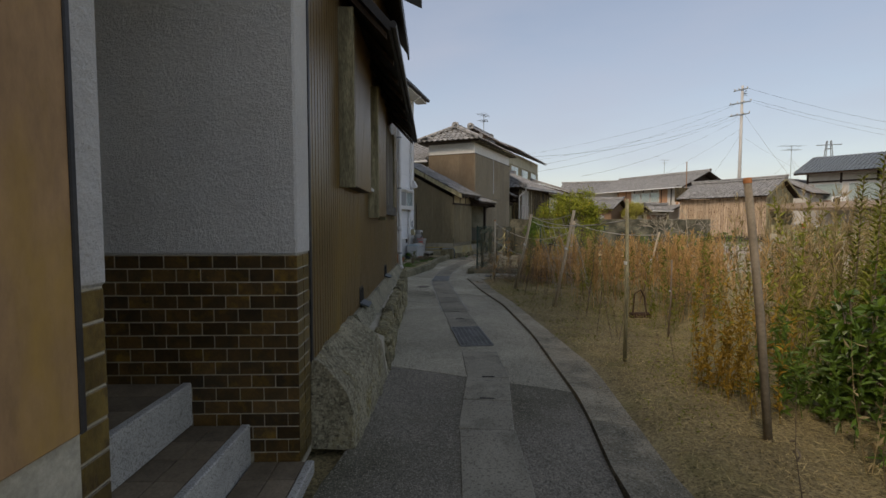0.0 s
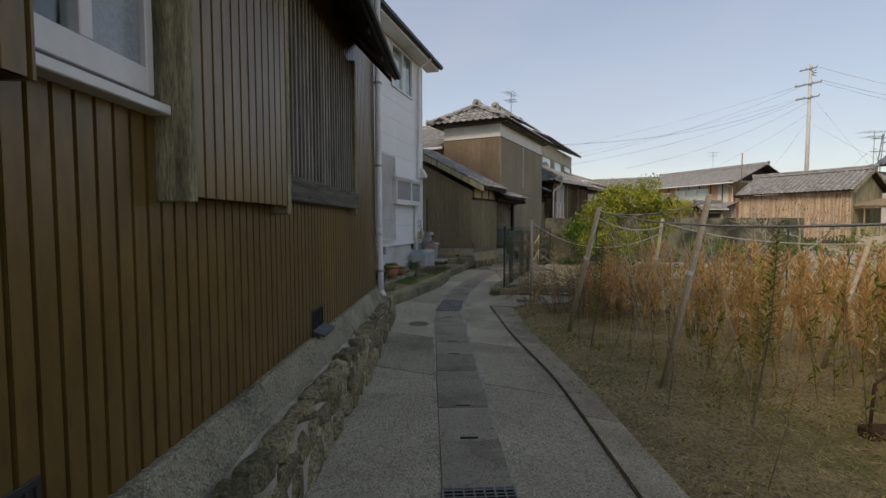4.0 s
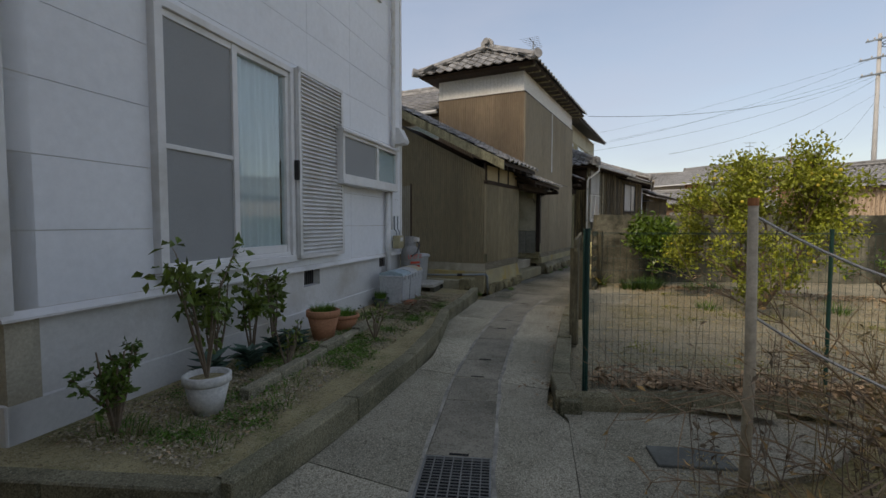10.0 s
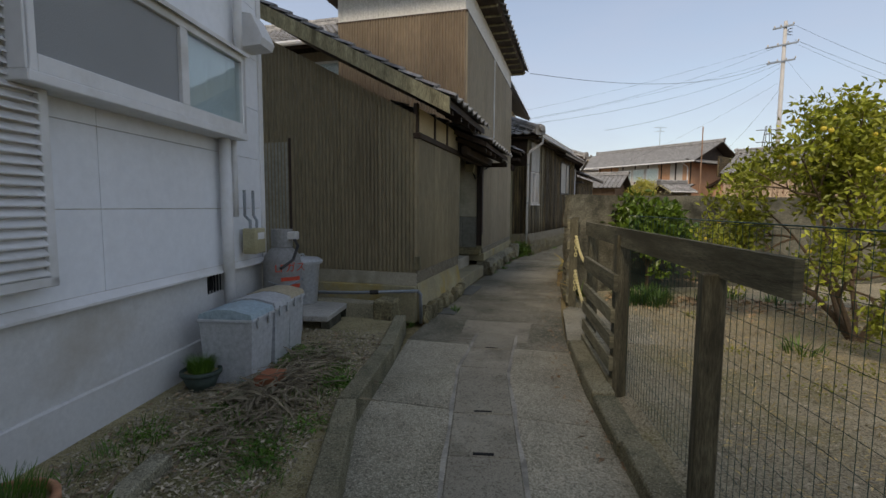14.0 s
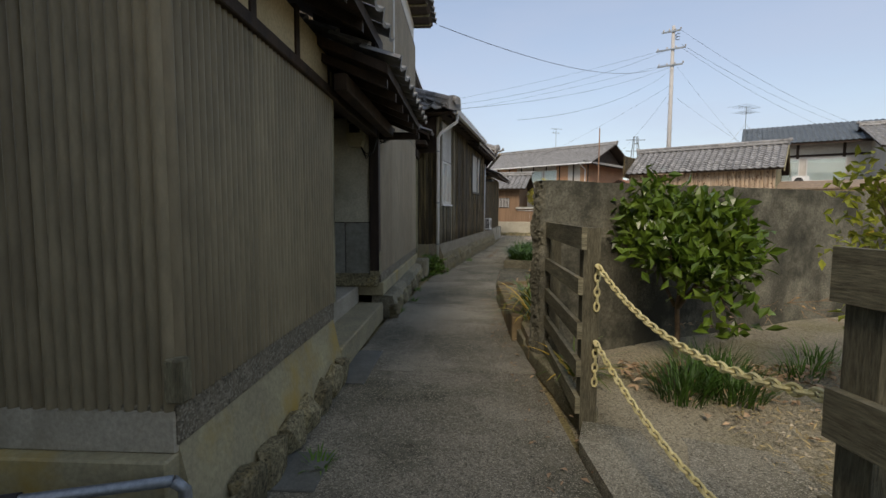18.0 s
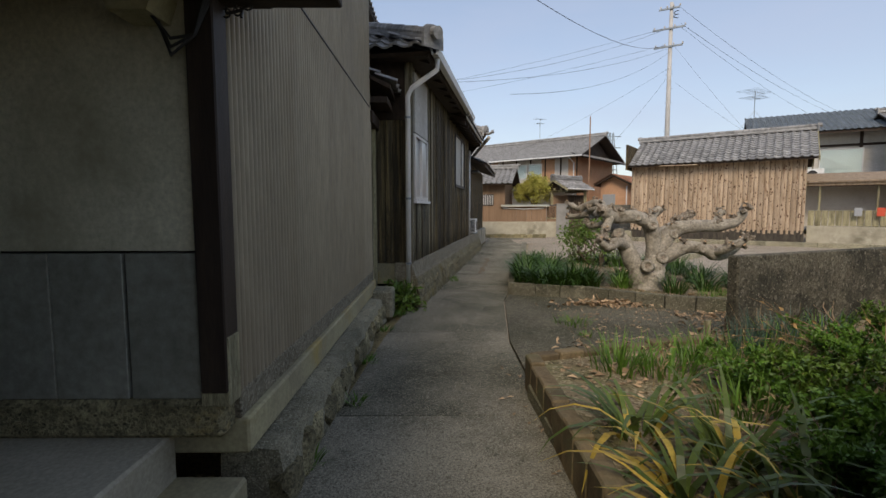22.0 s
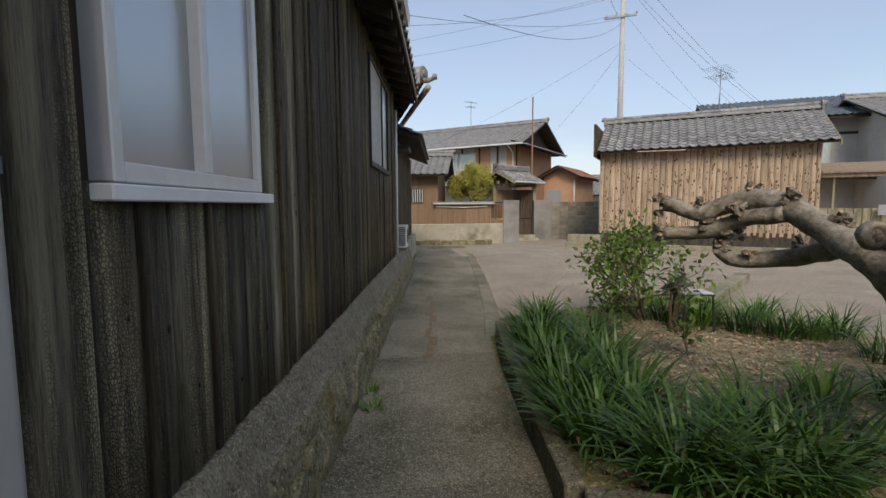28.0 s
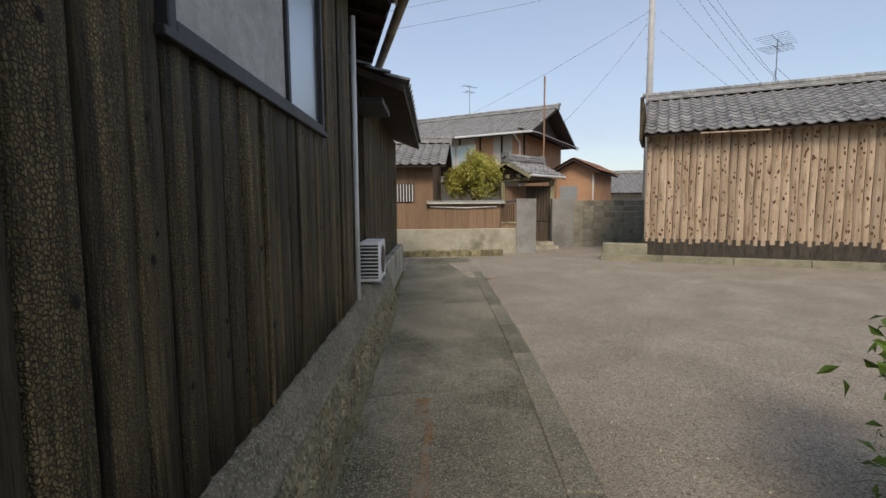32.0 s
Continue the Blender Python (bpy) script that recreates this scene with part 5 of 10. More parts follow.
# hipped tile roof
hip = part("hip_deck", hull(BM(), [(2.04, -0.36, 5.14), (2.04, 2.68, 5.14), (8.4, -0.36, 5.14), (8.4, 2.68, 5.14), (3.05, 1.15, 5.86), (8.4, 1.15, 5.86), (2.12, -0.3, 5.09), (2.12, 2.6, 5.09), (8.4, -0.3, 5.09), (8.4, 2.6, 5.09)]), BEAM, taupe)
HD = math.hypot(1.05, 0.74)
tiles(taupe, slope_frame((2.0, 2.71, 5.16), (0, -1, 0), (1.05, 0, 0.74)), 3.1, HD, 40, lambda u, v: abs(u - 1.55) < 1.57 * (1 - v / HD) + 0.1)
ED = math.hypot(1.54, 0.74)
tiles(taupe, slope_frame((2.0, -0.39, 5.16), (1, 0, 0), (0, 1.54, 0.74)), 6.48, ED, 60, lambda u, v: u > 1.05 * v / ED - 0.1)
tiles(taupe, slope_frame((8.48, 2.69, 5.16), (-1, 0, 0), (0, -1.54, 0.74)), 6.48, ED, 0, lambda u, v: 6.48 - u > 1.05 * v / ED - 0.1)
ridge(taupe, (2.98, 1.15, 5.92), (8.5, 1.15, 5.92), 3)
for y in (-0.38, 2.7):
    ridge(taupe, (2.02, y, 5.2), (3.05, 1.15, 5.94), 1, 0.2, cap=False)
    part("corner_end_tile", tube(BM(), [(2.04, y, 5.25), (1.94, y + (0.1 if y > 0 else -0.1), 5.27)], [0.1, 0.11], 12), TILE, taupe)
for i in range(14):
    part("rafter_end", bx(BM(), 2.2 + i * 0.46, 2.26 + i * 0.46, -0.33, 0.05, 5.07, 5.12), GREYWOOD, hip)
# gablet
part("gablet", prism_x(BM(), [(0.2, 5.75), (2.1, 5.75), (1.15, 6.3)], 5.2, 5.3), BEAM, hip)
tiles(taupe, slope_frame((5.1, 0.1, 5.68), (1, 0, 0), (0, 1.05, 0.62)), 3.0, 1.2)
tiles(taupe, slope_frame((8.1, 2.2, 5.68), (-1, 0, 0), (0, -1.05, 0.62)), 3.0, 1.2)
ridge(taupe, (5.0, 1.15, 6.3), (8.2, 1.15, 6.3), 2)
# west wing behind
wing = thing("west_wing", TAUPE_H, "tiled rear wing of an old house with a strip window", "house")
part("wall", bx(BM(), 3.2, 8.0, 2.4, 7.0, 0.0, 4.4), TAUPE, wing)
ww = part("window", bx(BM(), 3.16, 3.2, 2.6, 5.2, 3.75, 4.2, 0.004), ALU, wing)
part("pane", bx(BM(), 3.15, 3.158, 2.65, 3.85, 3.8, 4.15), PANE, ww)
part("pane", bx(BM(), 3.15, 3.158, 3.95, 5.15, 3.8, 4.15), PANE, ww)
part("roof_deck", prism_y(BM(), [(2.6, 4.36), (5.4, 5.7), (8.4, 4.3), (8.4, 4.22), (5.4, 5.6), (2.6, 4.28)], 2.36, 7.4), BEAM, wing)
tiles(wing, slope_frame((2.55, 7.4, 4.38), (0, -1, 0), (2.85, 0, 1.35)), 5.0, 3.15)
tiles(wing, slope_frame((8.4, 2.4, 4.3), (0, 1, 0), (-3.0, 0, 1.43)), 5.0, 3.3)
ridge(wing, (5.4, 2.4, 5.72), (5.4, 7.4, 5.72), 3)
part("gutter", tube(BM(), [(2.5, 2.4, 4.36), (2.5, 7.4, 4.36)], 0.05, 8), WHITEPVC, wing)
ant = thing("tv_antenna", TAUPE_H @ Matrix.Translation((6.3, 0.9, 6.2)), "thin metal rooftop television antenna", "antenna")


def antenna(parent, h, s=1.0):
    part("mast", tube(BM(), [(0, 0, 0), (0, 0, h)], 0.018, 6), GALV, parent)
    for z, l in ((h - 0.05, 0.9 * s), (h - 0.35, 0.6 * s)):
        b = part("boom", tube(BM(), [(-l / 2, 0, z), (l / 2, 0, z)], 0.01, 5), GALV, parent)
        for i in range(7):
            x = -l / 2 + l * i / 6
            part("element", tube(BM(), [(x, -0.3 * s + 0.02 * i, z), (x, 0.3 * s - 0.02 * i, z)], 0.006, 4), GALV, b)


antenna(ant, 1.0)

# two-storey house standing back
back = thing("back_house", zrot(-8.9, 30.0, 90), "two-storey tiled house standing back from the lane", "house")
part("wall", bx(BM(), 0.2, 9.3, 0.0, 5.0, 0.0, 6.2), PORCHWALL, back)
part("wood_wall", bx(BM(), 0.25, 9.25, -0.02, 0.0, 3.0, 5.4), GREYWOOD, back)
for i in range(3):
    bw = part("window", bx(BM(), 1.2 + i * 2.8, 2.9 + i * 2.8, -0.06, -0.02, 4.2, 5.3, 0.004), ALU, back)
    part("pane", bx(BM(), 1.28 + i * 2.8, 2.82 + i * 2.8, -0.066, -0.061, 4.27, 5.23), PANE, bw)
gable_roof(back, 0.0, 9.6, -0.65, 2.5, 5.6, 6.2, 7.6, 6.2)

# ---- plank gate between the houses ----
gatep = thing("plank_gate", TAUPE_H @ Matrix.Translation((8.12, 0.04, 0)), "weathered grey plank gate under a little tiled roof", "gate")
for i in range(3):
    part("plank", bx(BM(), 0.02 + i * 0.15, 0.165 + i * 0.15, -0.02, 0.012, 0.3, 2.4, 0.004), GREYWOOD, gatep)
part("post", bx(BM(), -0.03, 0.02, -0.07, 0.03, 0.3, 2.6, 0.004), BEAM, gatep)
part("post", bx(BM(), 0.46, 0.52, -0.06, 0.03, 0.1, 2.6, 0.004), GREYWOOD, gatep)
part("lintel", bx(BM(), -0.05, 0.6, -0.1, 0.05, 2.45, 2.6, 0.006), BEAM, gatep)
part("latch", bx(BM(), 0.1, 0.2, -0.045, -0.02, 1.38, 1.42, 0.004), material("brass_latch", (0.3, 0.2, 0.06), (0.4, 0.28, 0.1), 0.4, 5, 50, 0.1, metal=0.8), gatep)
part("gate_roof_deck", prism_x(BM(), [(-0.32, 2.86), (0.1, 3.06), (0.1, 3.1), (-0.32, 2.92)], -0.05, 0.62), BEAM, gatep)
tiles(gatep, slope_frame((-0.06, -0.36, 2.92), (1, 0, 0), (0, 1, 0.45)), 0.8, 0.7, 20)
part("roof_support", bx(BM(), 0.0, 0.6, -0.28, 0.0, 2.7, 2.78, 0.004), BEAM, gatep)

# ---- black boarded house ----
KNOTW = material("dark_wood_knot", (0.012, 0.008, 0.006), (0.03, 0.02, 0.014), 0.8, 20, 90, 0.3)
black = thing("black_house", BLACK, "old single-storey house of charred weathered boards", "house")
W1, W2 = (0.22, 1.13, 1.5, 2.45), (4.38, 6.12, 1.91, 3.1)
panels("wall_core", black, BEAM, 0.03, 7.2, 0.55, 3.5, 0.02, 0.15, [W1, W2])
part("body", bx(BM(), 0.05, 7.15, 0.5, 5.0, 0.2, 3.4), ROOMDARK, black)
def cupped(x0, x1, th, a, b, seed):
    """A slab board with a bowed face and slightly wavering edges."""
    bm, n = BM(), max(2, int((b - a) / 0.3))
    rings = []
    for i in range(n + 1):
        z = a + (b - a) * i / n
        e, g = 0.004 * noise.noise(Vector((seed, z * 2, 0))), 0.004 * noise.noise(Vector((seed, z * 2, 7)))
        prof = [(0.0, 0.022), (0.0, -th * 0.6), (0.07, -th * 0.92), (0.34, -th - 0.003), (0.66, -th - 0.003), (0.93, -th * 0.92), (1.0, -th * 0.6), (1.0, 0.022)]
        rings.append([bm.verts.new((x0 + e + (x1 - x0 + g - e) * f, y + 0.003 * noise.noise(Vector((f * 3 + seed, z * 1.5, 3))), z)) for f, y in prof])
    for r, s in zip(rings, rings[1:]):
        for j in range(7):
            bm.faces.new((r[j], r[j + 1], s[j + 1], s[j]))
    bm.faces.new(rings[0][::-1])
    bm.faces.new(rings[-1])
    return bm


rng = random.Random(11)
x, k = 0.0, 0
while x < 7.2:
    w = min(rng.uniform(0.12, 0.2), 7.21 - x)
    if w < 0.05:
        break
    th = rng.uniform(0.019, 0.029)
    spans = [(0.618, 3.45)]
    for h in (W1, (W1[0], W1[1], 2.45, 3.32), W2):
        if x + w > h[0] and x < h[1]:
            nx = []
            for a, b in spans:
                if a < h[2] - 0.02:
                    nx.append((a, min(b, h[2])))
                if b > h[3] + 0.02:
                    nx.append((max(a, h[3]), b))
            spans = [s for s in nx if s[1] - s[0] > 0.05]
    for a, b in spans:
        part("plank", cupped(x + 0.004, x + w - 0.005, th, a, b, k), PALEBOARD if x < 1.5 + rng.uniform(-0.3, 0.3) else DARKWOOD, black, smooth=True)
        k += 1
        for _ in range(int((b - a) * rng.uniform(0.6, 2.0))):
            cx, cz, kr = x + w * rng.uniform(0.25, 0.75), rng.uniform(a + 0.1, b - 0.05), rng.uniform(0.005, 0.012)
            part("knot", hull(BM(), [(cx + kr * math.cos(t), -th - 0.006, cz + kr * 1.5 * math.sin(t)) for t in (i * math.pi / 4 for i in range(8))] + [(cx, -th - 0.01, cz)]), KNOTW, black)
        if rng.random() < 0.2:
            part("batten", bx(BM(), x + w - 0.018, x + w + 0.012, -th - 0.014, -th + 0.01, a, b, 0.005), DARKWOOD, black)
    x += w
for i in range(5):
    part("plank", bx(BM(), -0.02, 0.03, 0.0 + i * 0.115, 0.108 + i * 0.115, 0.6, 2.6, 0.004), DARKWOOD, black)
part("end_wall", bx(BM(), -0.005, 0.03, 0.0, 4.5, 2.6, 3.5), BEAM, black)
part("end_base", bx(BM(), -0.02, 0.1, 0.0, 0.6, 0.3, 0.6, 0.01), MOSSY, black)
part("corner_post", bx(BM(), -0.04, 0.05, -0.05, 0.05, 0.6, 3.4, 0.006), PALEBOARD, black)
part("far_end_wall", bx(BM(), 7.15, 7.205, 0.0, 5.0, 0.3, 3.5), DARKWOOD, black)
# footing: sloped mortar over rough stones
xs = [-0.1 + i * 0.12 for i in range(83)]
part("footing", rough(loft_x(BM(), xs, lambda x: [(0.2, 0.38), (-0.12, 0.4), (-0.11 - 0.008 * math.sin(x * 4), 0.42), (-0.095, 0.45), (-0.06, 0.56), (-0.045, 0.6), (0.0, 0.616), (0.2, 0.617)]), 0.0025, 3.0), PEBBLE, black)
part("footing_base", rough(loft_x(BM(), xs, lambda x: [(0.2, 0.0), (-0.19, 0.0), (-0.185, 0.08), (-0.17, 0.16), (-0.16, 0.24), (-0.14, 0.33), (-0.115, 0.41), (0.2, 0.41)]), 0.03, 6.0), WETROCK, black)
for i in range(36):
    field_stone(black, -0.05 + i * 0.27 + rng.uniform(-0.03, 0.03), -0.15, 0.16, 0.15, 0.05, 0.17, WETROCK)
field_stone(black, -0.05, -0.02, 0.16, 0.14, 0.16, 0.2)
# small window with a board above
win = part("window", bx(BM(), 0.17, 1.18, -0.07, 0.03, 1.455, 1.495, 0.004), WHITEPVC, black, "white-framed sliding window")
for x0, x1, z0, z1 in ((0.22, 0.26, 1.5, 2.45), (1.09, 1.13, 1.5, 2.45), (0.26, 1.09, 2.41, 2.45), (0.26, 1.09, 1.5, 1.55), (0.66, 0.705, 1.55, 2.41)):
    part("window_frame", bx(BM(), x0, x1, -0.04, 0.03, z0, z1, 0.004), ALU, win)
SKYPANE = glass("hazy_window_glass", (0.75, 0.82, 0.86), 0.3, 0.4)
for x0, x1, y in ((0.26, 0.66, 0.0), (0.705, 1.09, -0.02)):
    part("pane", bx(BM(), x0, x1, y, y + 0.004, 1.55, 2.41), SKYPANE, win)
part("curtain", bx(BM(), 0.2, 1.15, 0.1, 0.11, 1.5, 2.44), CURTAIN, win)
GREYBOARD = material("pale_grey_panel", (0.4, 0.39, 0.36), (0.48, 0.47, 0.44), 0.7, 1, 20, 0.05, stain=(0.33, 0.31, 0.27))
part("upper_panel", bx(BM(), 0.22, 1.13, -0.035, -0.01, 2.47, 3.3, 0.004), GREYBOARD, black, "pale grey panel over the window")
win = part("window", bx(BM(), 4.34, 6.16, -0.05, 0.03, 1.885, 1.912, 0.003), DARKMETAL, black, "aluminium window with one pale panel")
for x0, x1, z0, z1 in ((4.38, 4.42, 1.913, 3.1), (6.08, 6.12, 1.913, 3.1), (4.42, 6.08, 3.06, 3.1), (4.42, 6.08, 1.913, 1.95), (5.4, 5.44, 1.95, 3.06)):
    part("window_frame", bx(BM(), x0, x1, -0.04, 0.03, z0, z1, 0.004), DARKMETAL, win)
part("panel", bx(BM(), 4.42, 5.4, -0.022, -0.014, 1.95, 3.06), GREYBOARD, win)
part("pane", bx(BM(), 5.44, 6.08, -0.012, -0.008, 1.95, 3.06), SKYPANE, win)
part("backing", bx(BM(), 4.4, 6.1, 0.1, 0.12, 1.93, 3.1), CURTAIN, win)
# hipped roof over the near part
part("hip_deck", hull(BM(), [(-0.32, -0.36, 3.4), (-0.32, 5.3, 3.4), (4.15, -0.36, 3.4), (4.15, 5.3, 3.4), (1.9, 2.4, 4.62), (4.15, 2.4, 4.62), (-0.28, -0.3, 3.36), (4.15, -0.3, 3.36), (-0.28, 5.2, 3.36)]), BEAM, black)
SD, EDB = math.hypot(2.2, 1.25), math.hypot(2.8, 1.25)
tiles(black, slope_frame((-0.36, 5.2, 3.44), (0, -1, 0), (2.25, 0, 1.22)), 5.6, SD, 0, lambda u, v: abs(u - 2.8) < 2.85 * (1 - v / SD) + 0.1)
tiles(black, slope_frame((-0.36, -0.4, 3.44), (1, 0, 0), (0, 2.8, 1.22)), 4.55, EDB, 60, lambda u, v: u > 2.25 * v / EDB - 0.1)
tiles(black, slope_frame((4.19, 5.2, 3.44), (-1, 0, 0), (0, -2.8, 1.22)), 4.55, EDB, 0, lambda u, v: 4.55 - u > 2.25 * v / EDB - 0.1)
ridge(black, (1.85, 2.4, 4.68), (4.2, 2.4, 4.68), 3)
ridge(black, (-0.34, -0.38, 3.5), (1.9, 2.4, 4.68), 2, 0.22)
part("eave_board", bx(BM(), -0.3, 4.15, -0.34, -0.3, 3.33, 3.4), BEAM, black)
for i in range(9):
    part("rafter", prism_x(BM(), [(-0.32, 3.3), (0.05, 3.44), (0.05, 3.5), (-0.32, 3.37)], -0.1 + i * 0.5, -0.04 + i * 0.5), BEAM, black)
gut = part("gutter", prism_x(BM(), [(-0.36, 3.44), (-0.38, 3.36), (-0.46, 3.36), (-0.48, 3.45), (-0.46, 3.45), (-0.44, 3.375), (-0.395, 3.375), (-0.375, 3.44)], -0.3, 4.4), WHITEPVC, black, "stained white plastic gutter")
part("downpipe", tube(BM(), [(-0.12, -0.42, 3.37), (-0.12, -0.42, 3.22), (-0.09, -0.06, 3.0), (-0.08, -0.005, 2.9), (-0.08, 0.0, 0.3)], 0.036, 10), WHITEPVC, gut, smooth=True)
for z in (0.6, 1.5, 2.6):
    part("pipe_clip", tube(BM(), [(-0.08, 0.0, z), (-0.08, 0.0, z + 0.03)], 0.043, 10), GALV, gut)
# lower pent roof over the far part
part("pent_deck", prism_x(BM(), [(-0.38, 3.24), (2.4, 4.25), (2.4, 4.31), (-0.38, 3.3)], 3.45, 7.5), BEAM, black)
tiles(black, slope_frame((3.42, -0.4, 3.31), (1, 0, 0), (0, 2.8, 1.01)), 4.1, 2.97, 30)
for i in range(9):
    part("rafter", prism_x(BM(), [(-0.36, 3.13), (0.05, 3.28), (0.05, 3.34), (-0.36, 3.21)], 3.55 + i * 0.45, 3.62 + i * 0.45), BEAM, black)
STAINGUT = material("stained_gutter", (0.3, 0.26, 0.2), (0.42, 0.38, 0.3), 0.6, 3, 30, 0.1, stain=(0.16, 0.12, 0.08), stain_scale=2.0)
part("eave_strip", bx(BM(), 3.4, 7.52, -0.405, -0.385, 3.235, 3.3, 0.003), STAINGUT, black)
part("turned_roof_deck", hull(BM(), [(7.0, -0.53, 3.42), (10.5, 0.33, 3.22), (7.0, -0.53, 3.48), (10.5, 0.33, 3.28), (7.2, 2.4, 4.3), (10.0, 3.1, 4.2), (7.2, 2.4, 4.36), (10.0, 3.1, 4.26)]), BEAM, black)
for i in range(9):
    f = (i + 0.5) / 9
    p, q = Vector((7.05, -0.5, 3.4)).lerp(Vector((10.45, 0.36, 3.2)), f), Vector((7.2, 0.6, 3.66)).lerp(Vector((10.2, 1.3, 3.5)), f)
    beam("rafter", p, q, 0.05, 0.07, BEAM, black)
part("turned_wall", prism(BM(), [(7.18, 0.02), (8.75, 0.35), (8.75, 3.0), (7.18, 3.0)], 0.55, 3.5), DARKWOOD, black)
ridge(black, (7.12, -0.42, 3.5), (7.3, 2.4, 4.42), 2, 0.22)
part("ridge_end_tile", lathe(BM(), [(0.0, 0.0), (0.12, 0.0), (0.125, 0.03), (0.1, 0.05), (0.06, 0.045), (0.05, 0.07), (0.0, 0.075)], 18), TILE, black, "round ornamental ridge-end tile", m=Matrix.Translation((7.1, -0.5, 3.6)) @ Matrix.Rotation(radians(90), 4, "X") @ Matrix.Rotation(radians(-35), 4, "Y"))
part("scroll", tube(BM(), [(7.1, -0.5, 3.5), (7.06, -0.6, 3.48), (7.04, -0.7, 3.52)], [0.05, 0.04, 0.035], 10), TILE, black)
part("scroll_end", tube(BM(), [(7.04, -0.68, 3.53), (7.03, -0.74, 3.54)], [0.05, 0.05], 12), TILE, black)
fg = part("far_gutter", tube(BM(), [(7.04, -0.6, 3.37), (8.8, -0.165, 3.265), (10.5, 0.255, 3.16)], 0.05, 10), STAINGUT, black, "stained plastic gutter under the turned eave", smooth=True)
part("gutter_drop", tube(BM(), [(10.3, 0.22, 3.15), (10.28, 0.2, 3.0), (9.6, 0.06, 2.9)], 0.032, 8), STAINGUT, fg, smooth=True)
part("rain_pipe", tube(BM(), [(7.27, -0.04, 3.05), (7.27, -0.035, 0.62)], 0.024, 8), WHITEPVC, fg, smooth=True)

# dark shed beyond
shed = thing("dark_shed", BLACK @ Matrix.Translation((8.75, 0.1, 0)), "low dark boarded shed with a tiled roof", "shed")
for i in range(20):
    part("plank", bx(BM(), i * 0.24 + 0.003, i * 0.24 + 0.235, 0.0, 0.03, 0.6, 2.8, 0.004), DARKWOOD, shed)
for i in range(8):
    part("plank", bx(BM(), -0.02, 0.0, 0.03 + i * 0.24, 0.265 + i * 0.24, 0.6, 2.9, 0.004), DARKWOOD, shed)
part("body", bx(BM(), 0.0, 4.8, 0.03, 3.0, 0.2, 2.8), BEAM, shed)
part("footing", bx(BM(), -1.5, 4.9, -0.12, 2.0, 0.0, 0.6, 0.02), PLASTER, shed)
part("roof_deck", prism_x(BM(), [(-0.5, 2.78), (1.4, 3.5), (3.4, 2.78), (3.4, 2.7), (1.4, 3.42), (-0.5, 2.7)], -0.3, 5.1), BEAM, shed)
tiles(shed, slope_frame((-0.3, -0.52, 2.79), (1, 0, 0), (0, 1.92, 0.72)), 5.4, 2.05)
tiles(shed, slope_frame((5.1, 3.4, 2.79), (-1, 0, 0), (0, -2.0, 0.72)), 5.4, 2.1)
ridge(shed, (-0.3, 1.4, 3.55), (5.1, 1.4, 3.55), 2)
part("side_pent", bx(BM(), -0.7, 0.1, -0.3, 1.2, 2.5, 2.56), DARKMETAL, shed)

# outdoor air-conditioning unit
ac = thing("air_conditioner", BLACK @ Matrix.Translation((8.15, -0.02, 0.6)) @ Matrix.Scale(0.78, 4), "white outdoor air-conditioning unit on the stone ledge", "air conditioner")
part("case", bx(BM(), 0.0, 0.75, -0.14, 0.14, 0.05, 0.6, 0.012), WHITEPVC, ac)
part("side_grille", bx(BM(), -0.006, 0.002, -0.12, 0.12, 0.1, 0.56), DARKMETAL, ac)
for i in range(9):
    part("grille_slat", bx(BM(), -0.014, -0.004, -0.12, 0.12, 0.12 + i * 0.05, 0.135 + i * 0.05), WHITEPVC, ac)
for x in (0.08, 0.6):
    part("foot", bx(BM(), x, x + 0.06, -0.16, 0.16, 0.0, 0.05, 0.004), GALV, ac)
part("fan_guard", tube(BM(), [(0.38, -0.145, 0.33), (0.38, -0.152, 0.33)], 0.2, 20), DARKMETAL, ac)

# ---- barn across the yard ----
BARK = material("tan_bark_slab", (0.3172, 0.2318, 0.1525), (0.5124, 0.3965, 0.2867), 0.85, 2.2, 26, 0.6, stretch=(3, 3, 0.45), stain=(0.1659, 0.0933, 0.0519), stain_scale=2.6, stain_at=(0.56, 0.7), vary=0.16, dist=0.008)
KNOT = material("dark_bark_scar", (0.06, 0.032, 0.018), (0.12, 0.065, 0.035), 0.9, 8, 60, 0.4)
TARRED = material("tar_stained_base_board", (0.035, 0.03, 0.024), (0.1, 0.085, 0.065), 0.85, 3, 30, 0.5, stretch=(4, 4, 1))
barn = thing("barn", BARN, "old barn of tan bark-edged boards under a grey tile roof", "barn")
rng = random.Random(21)
x, k = 0.0, 0
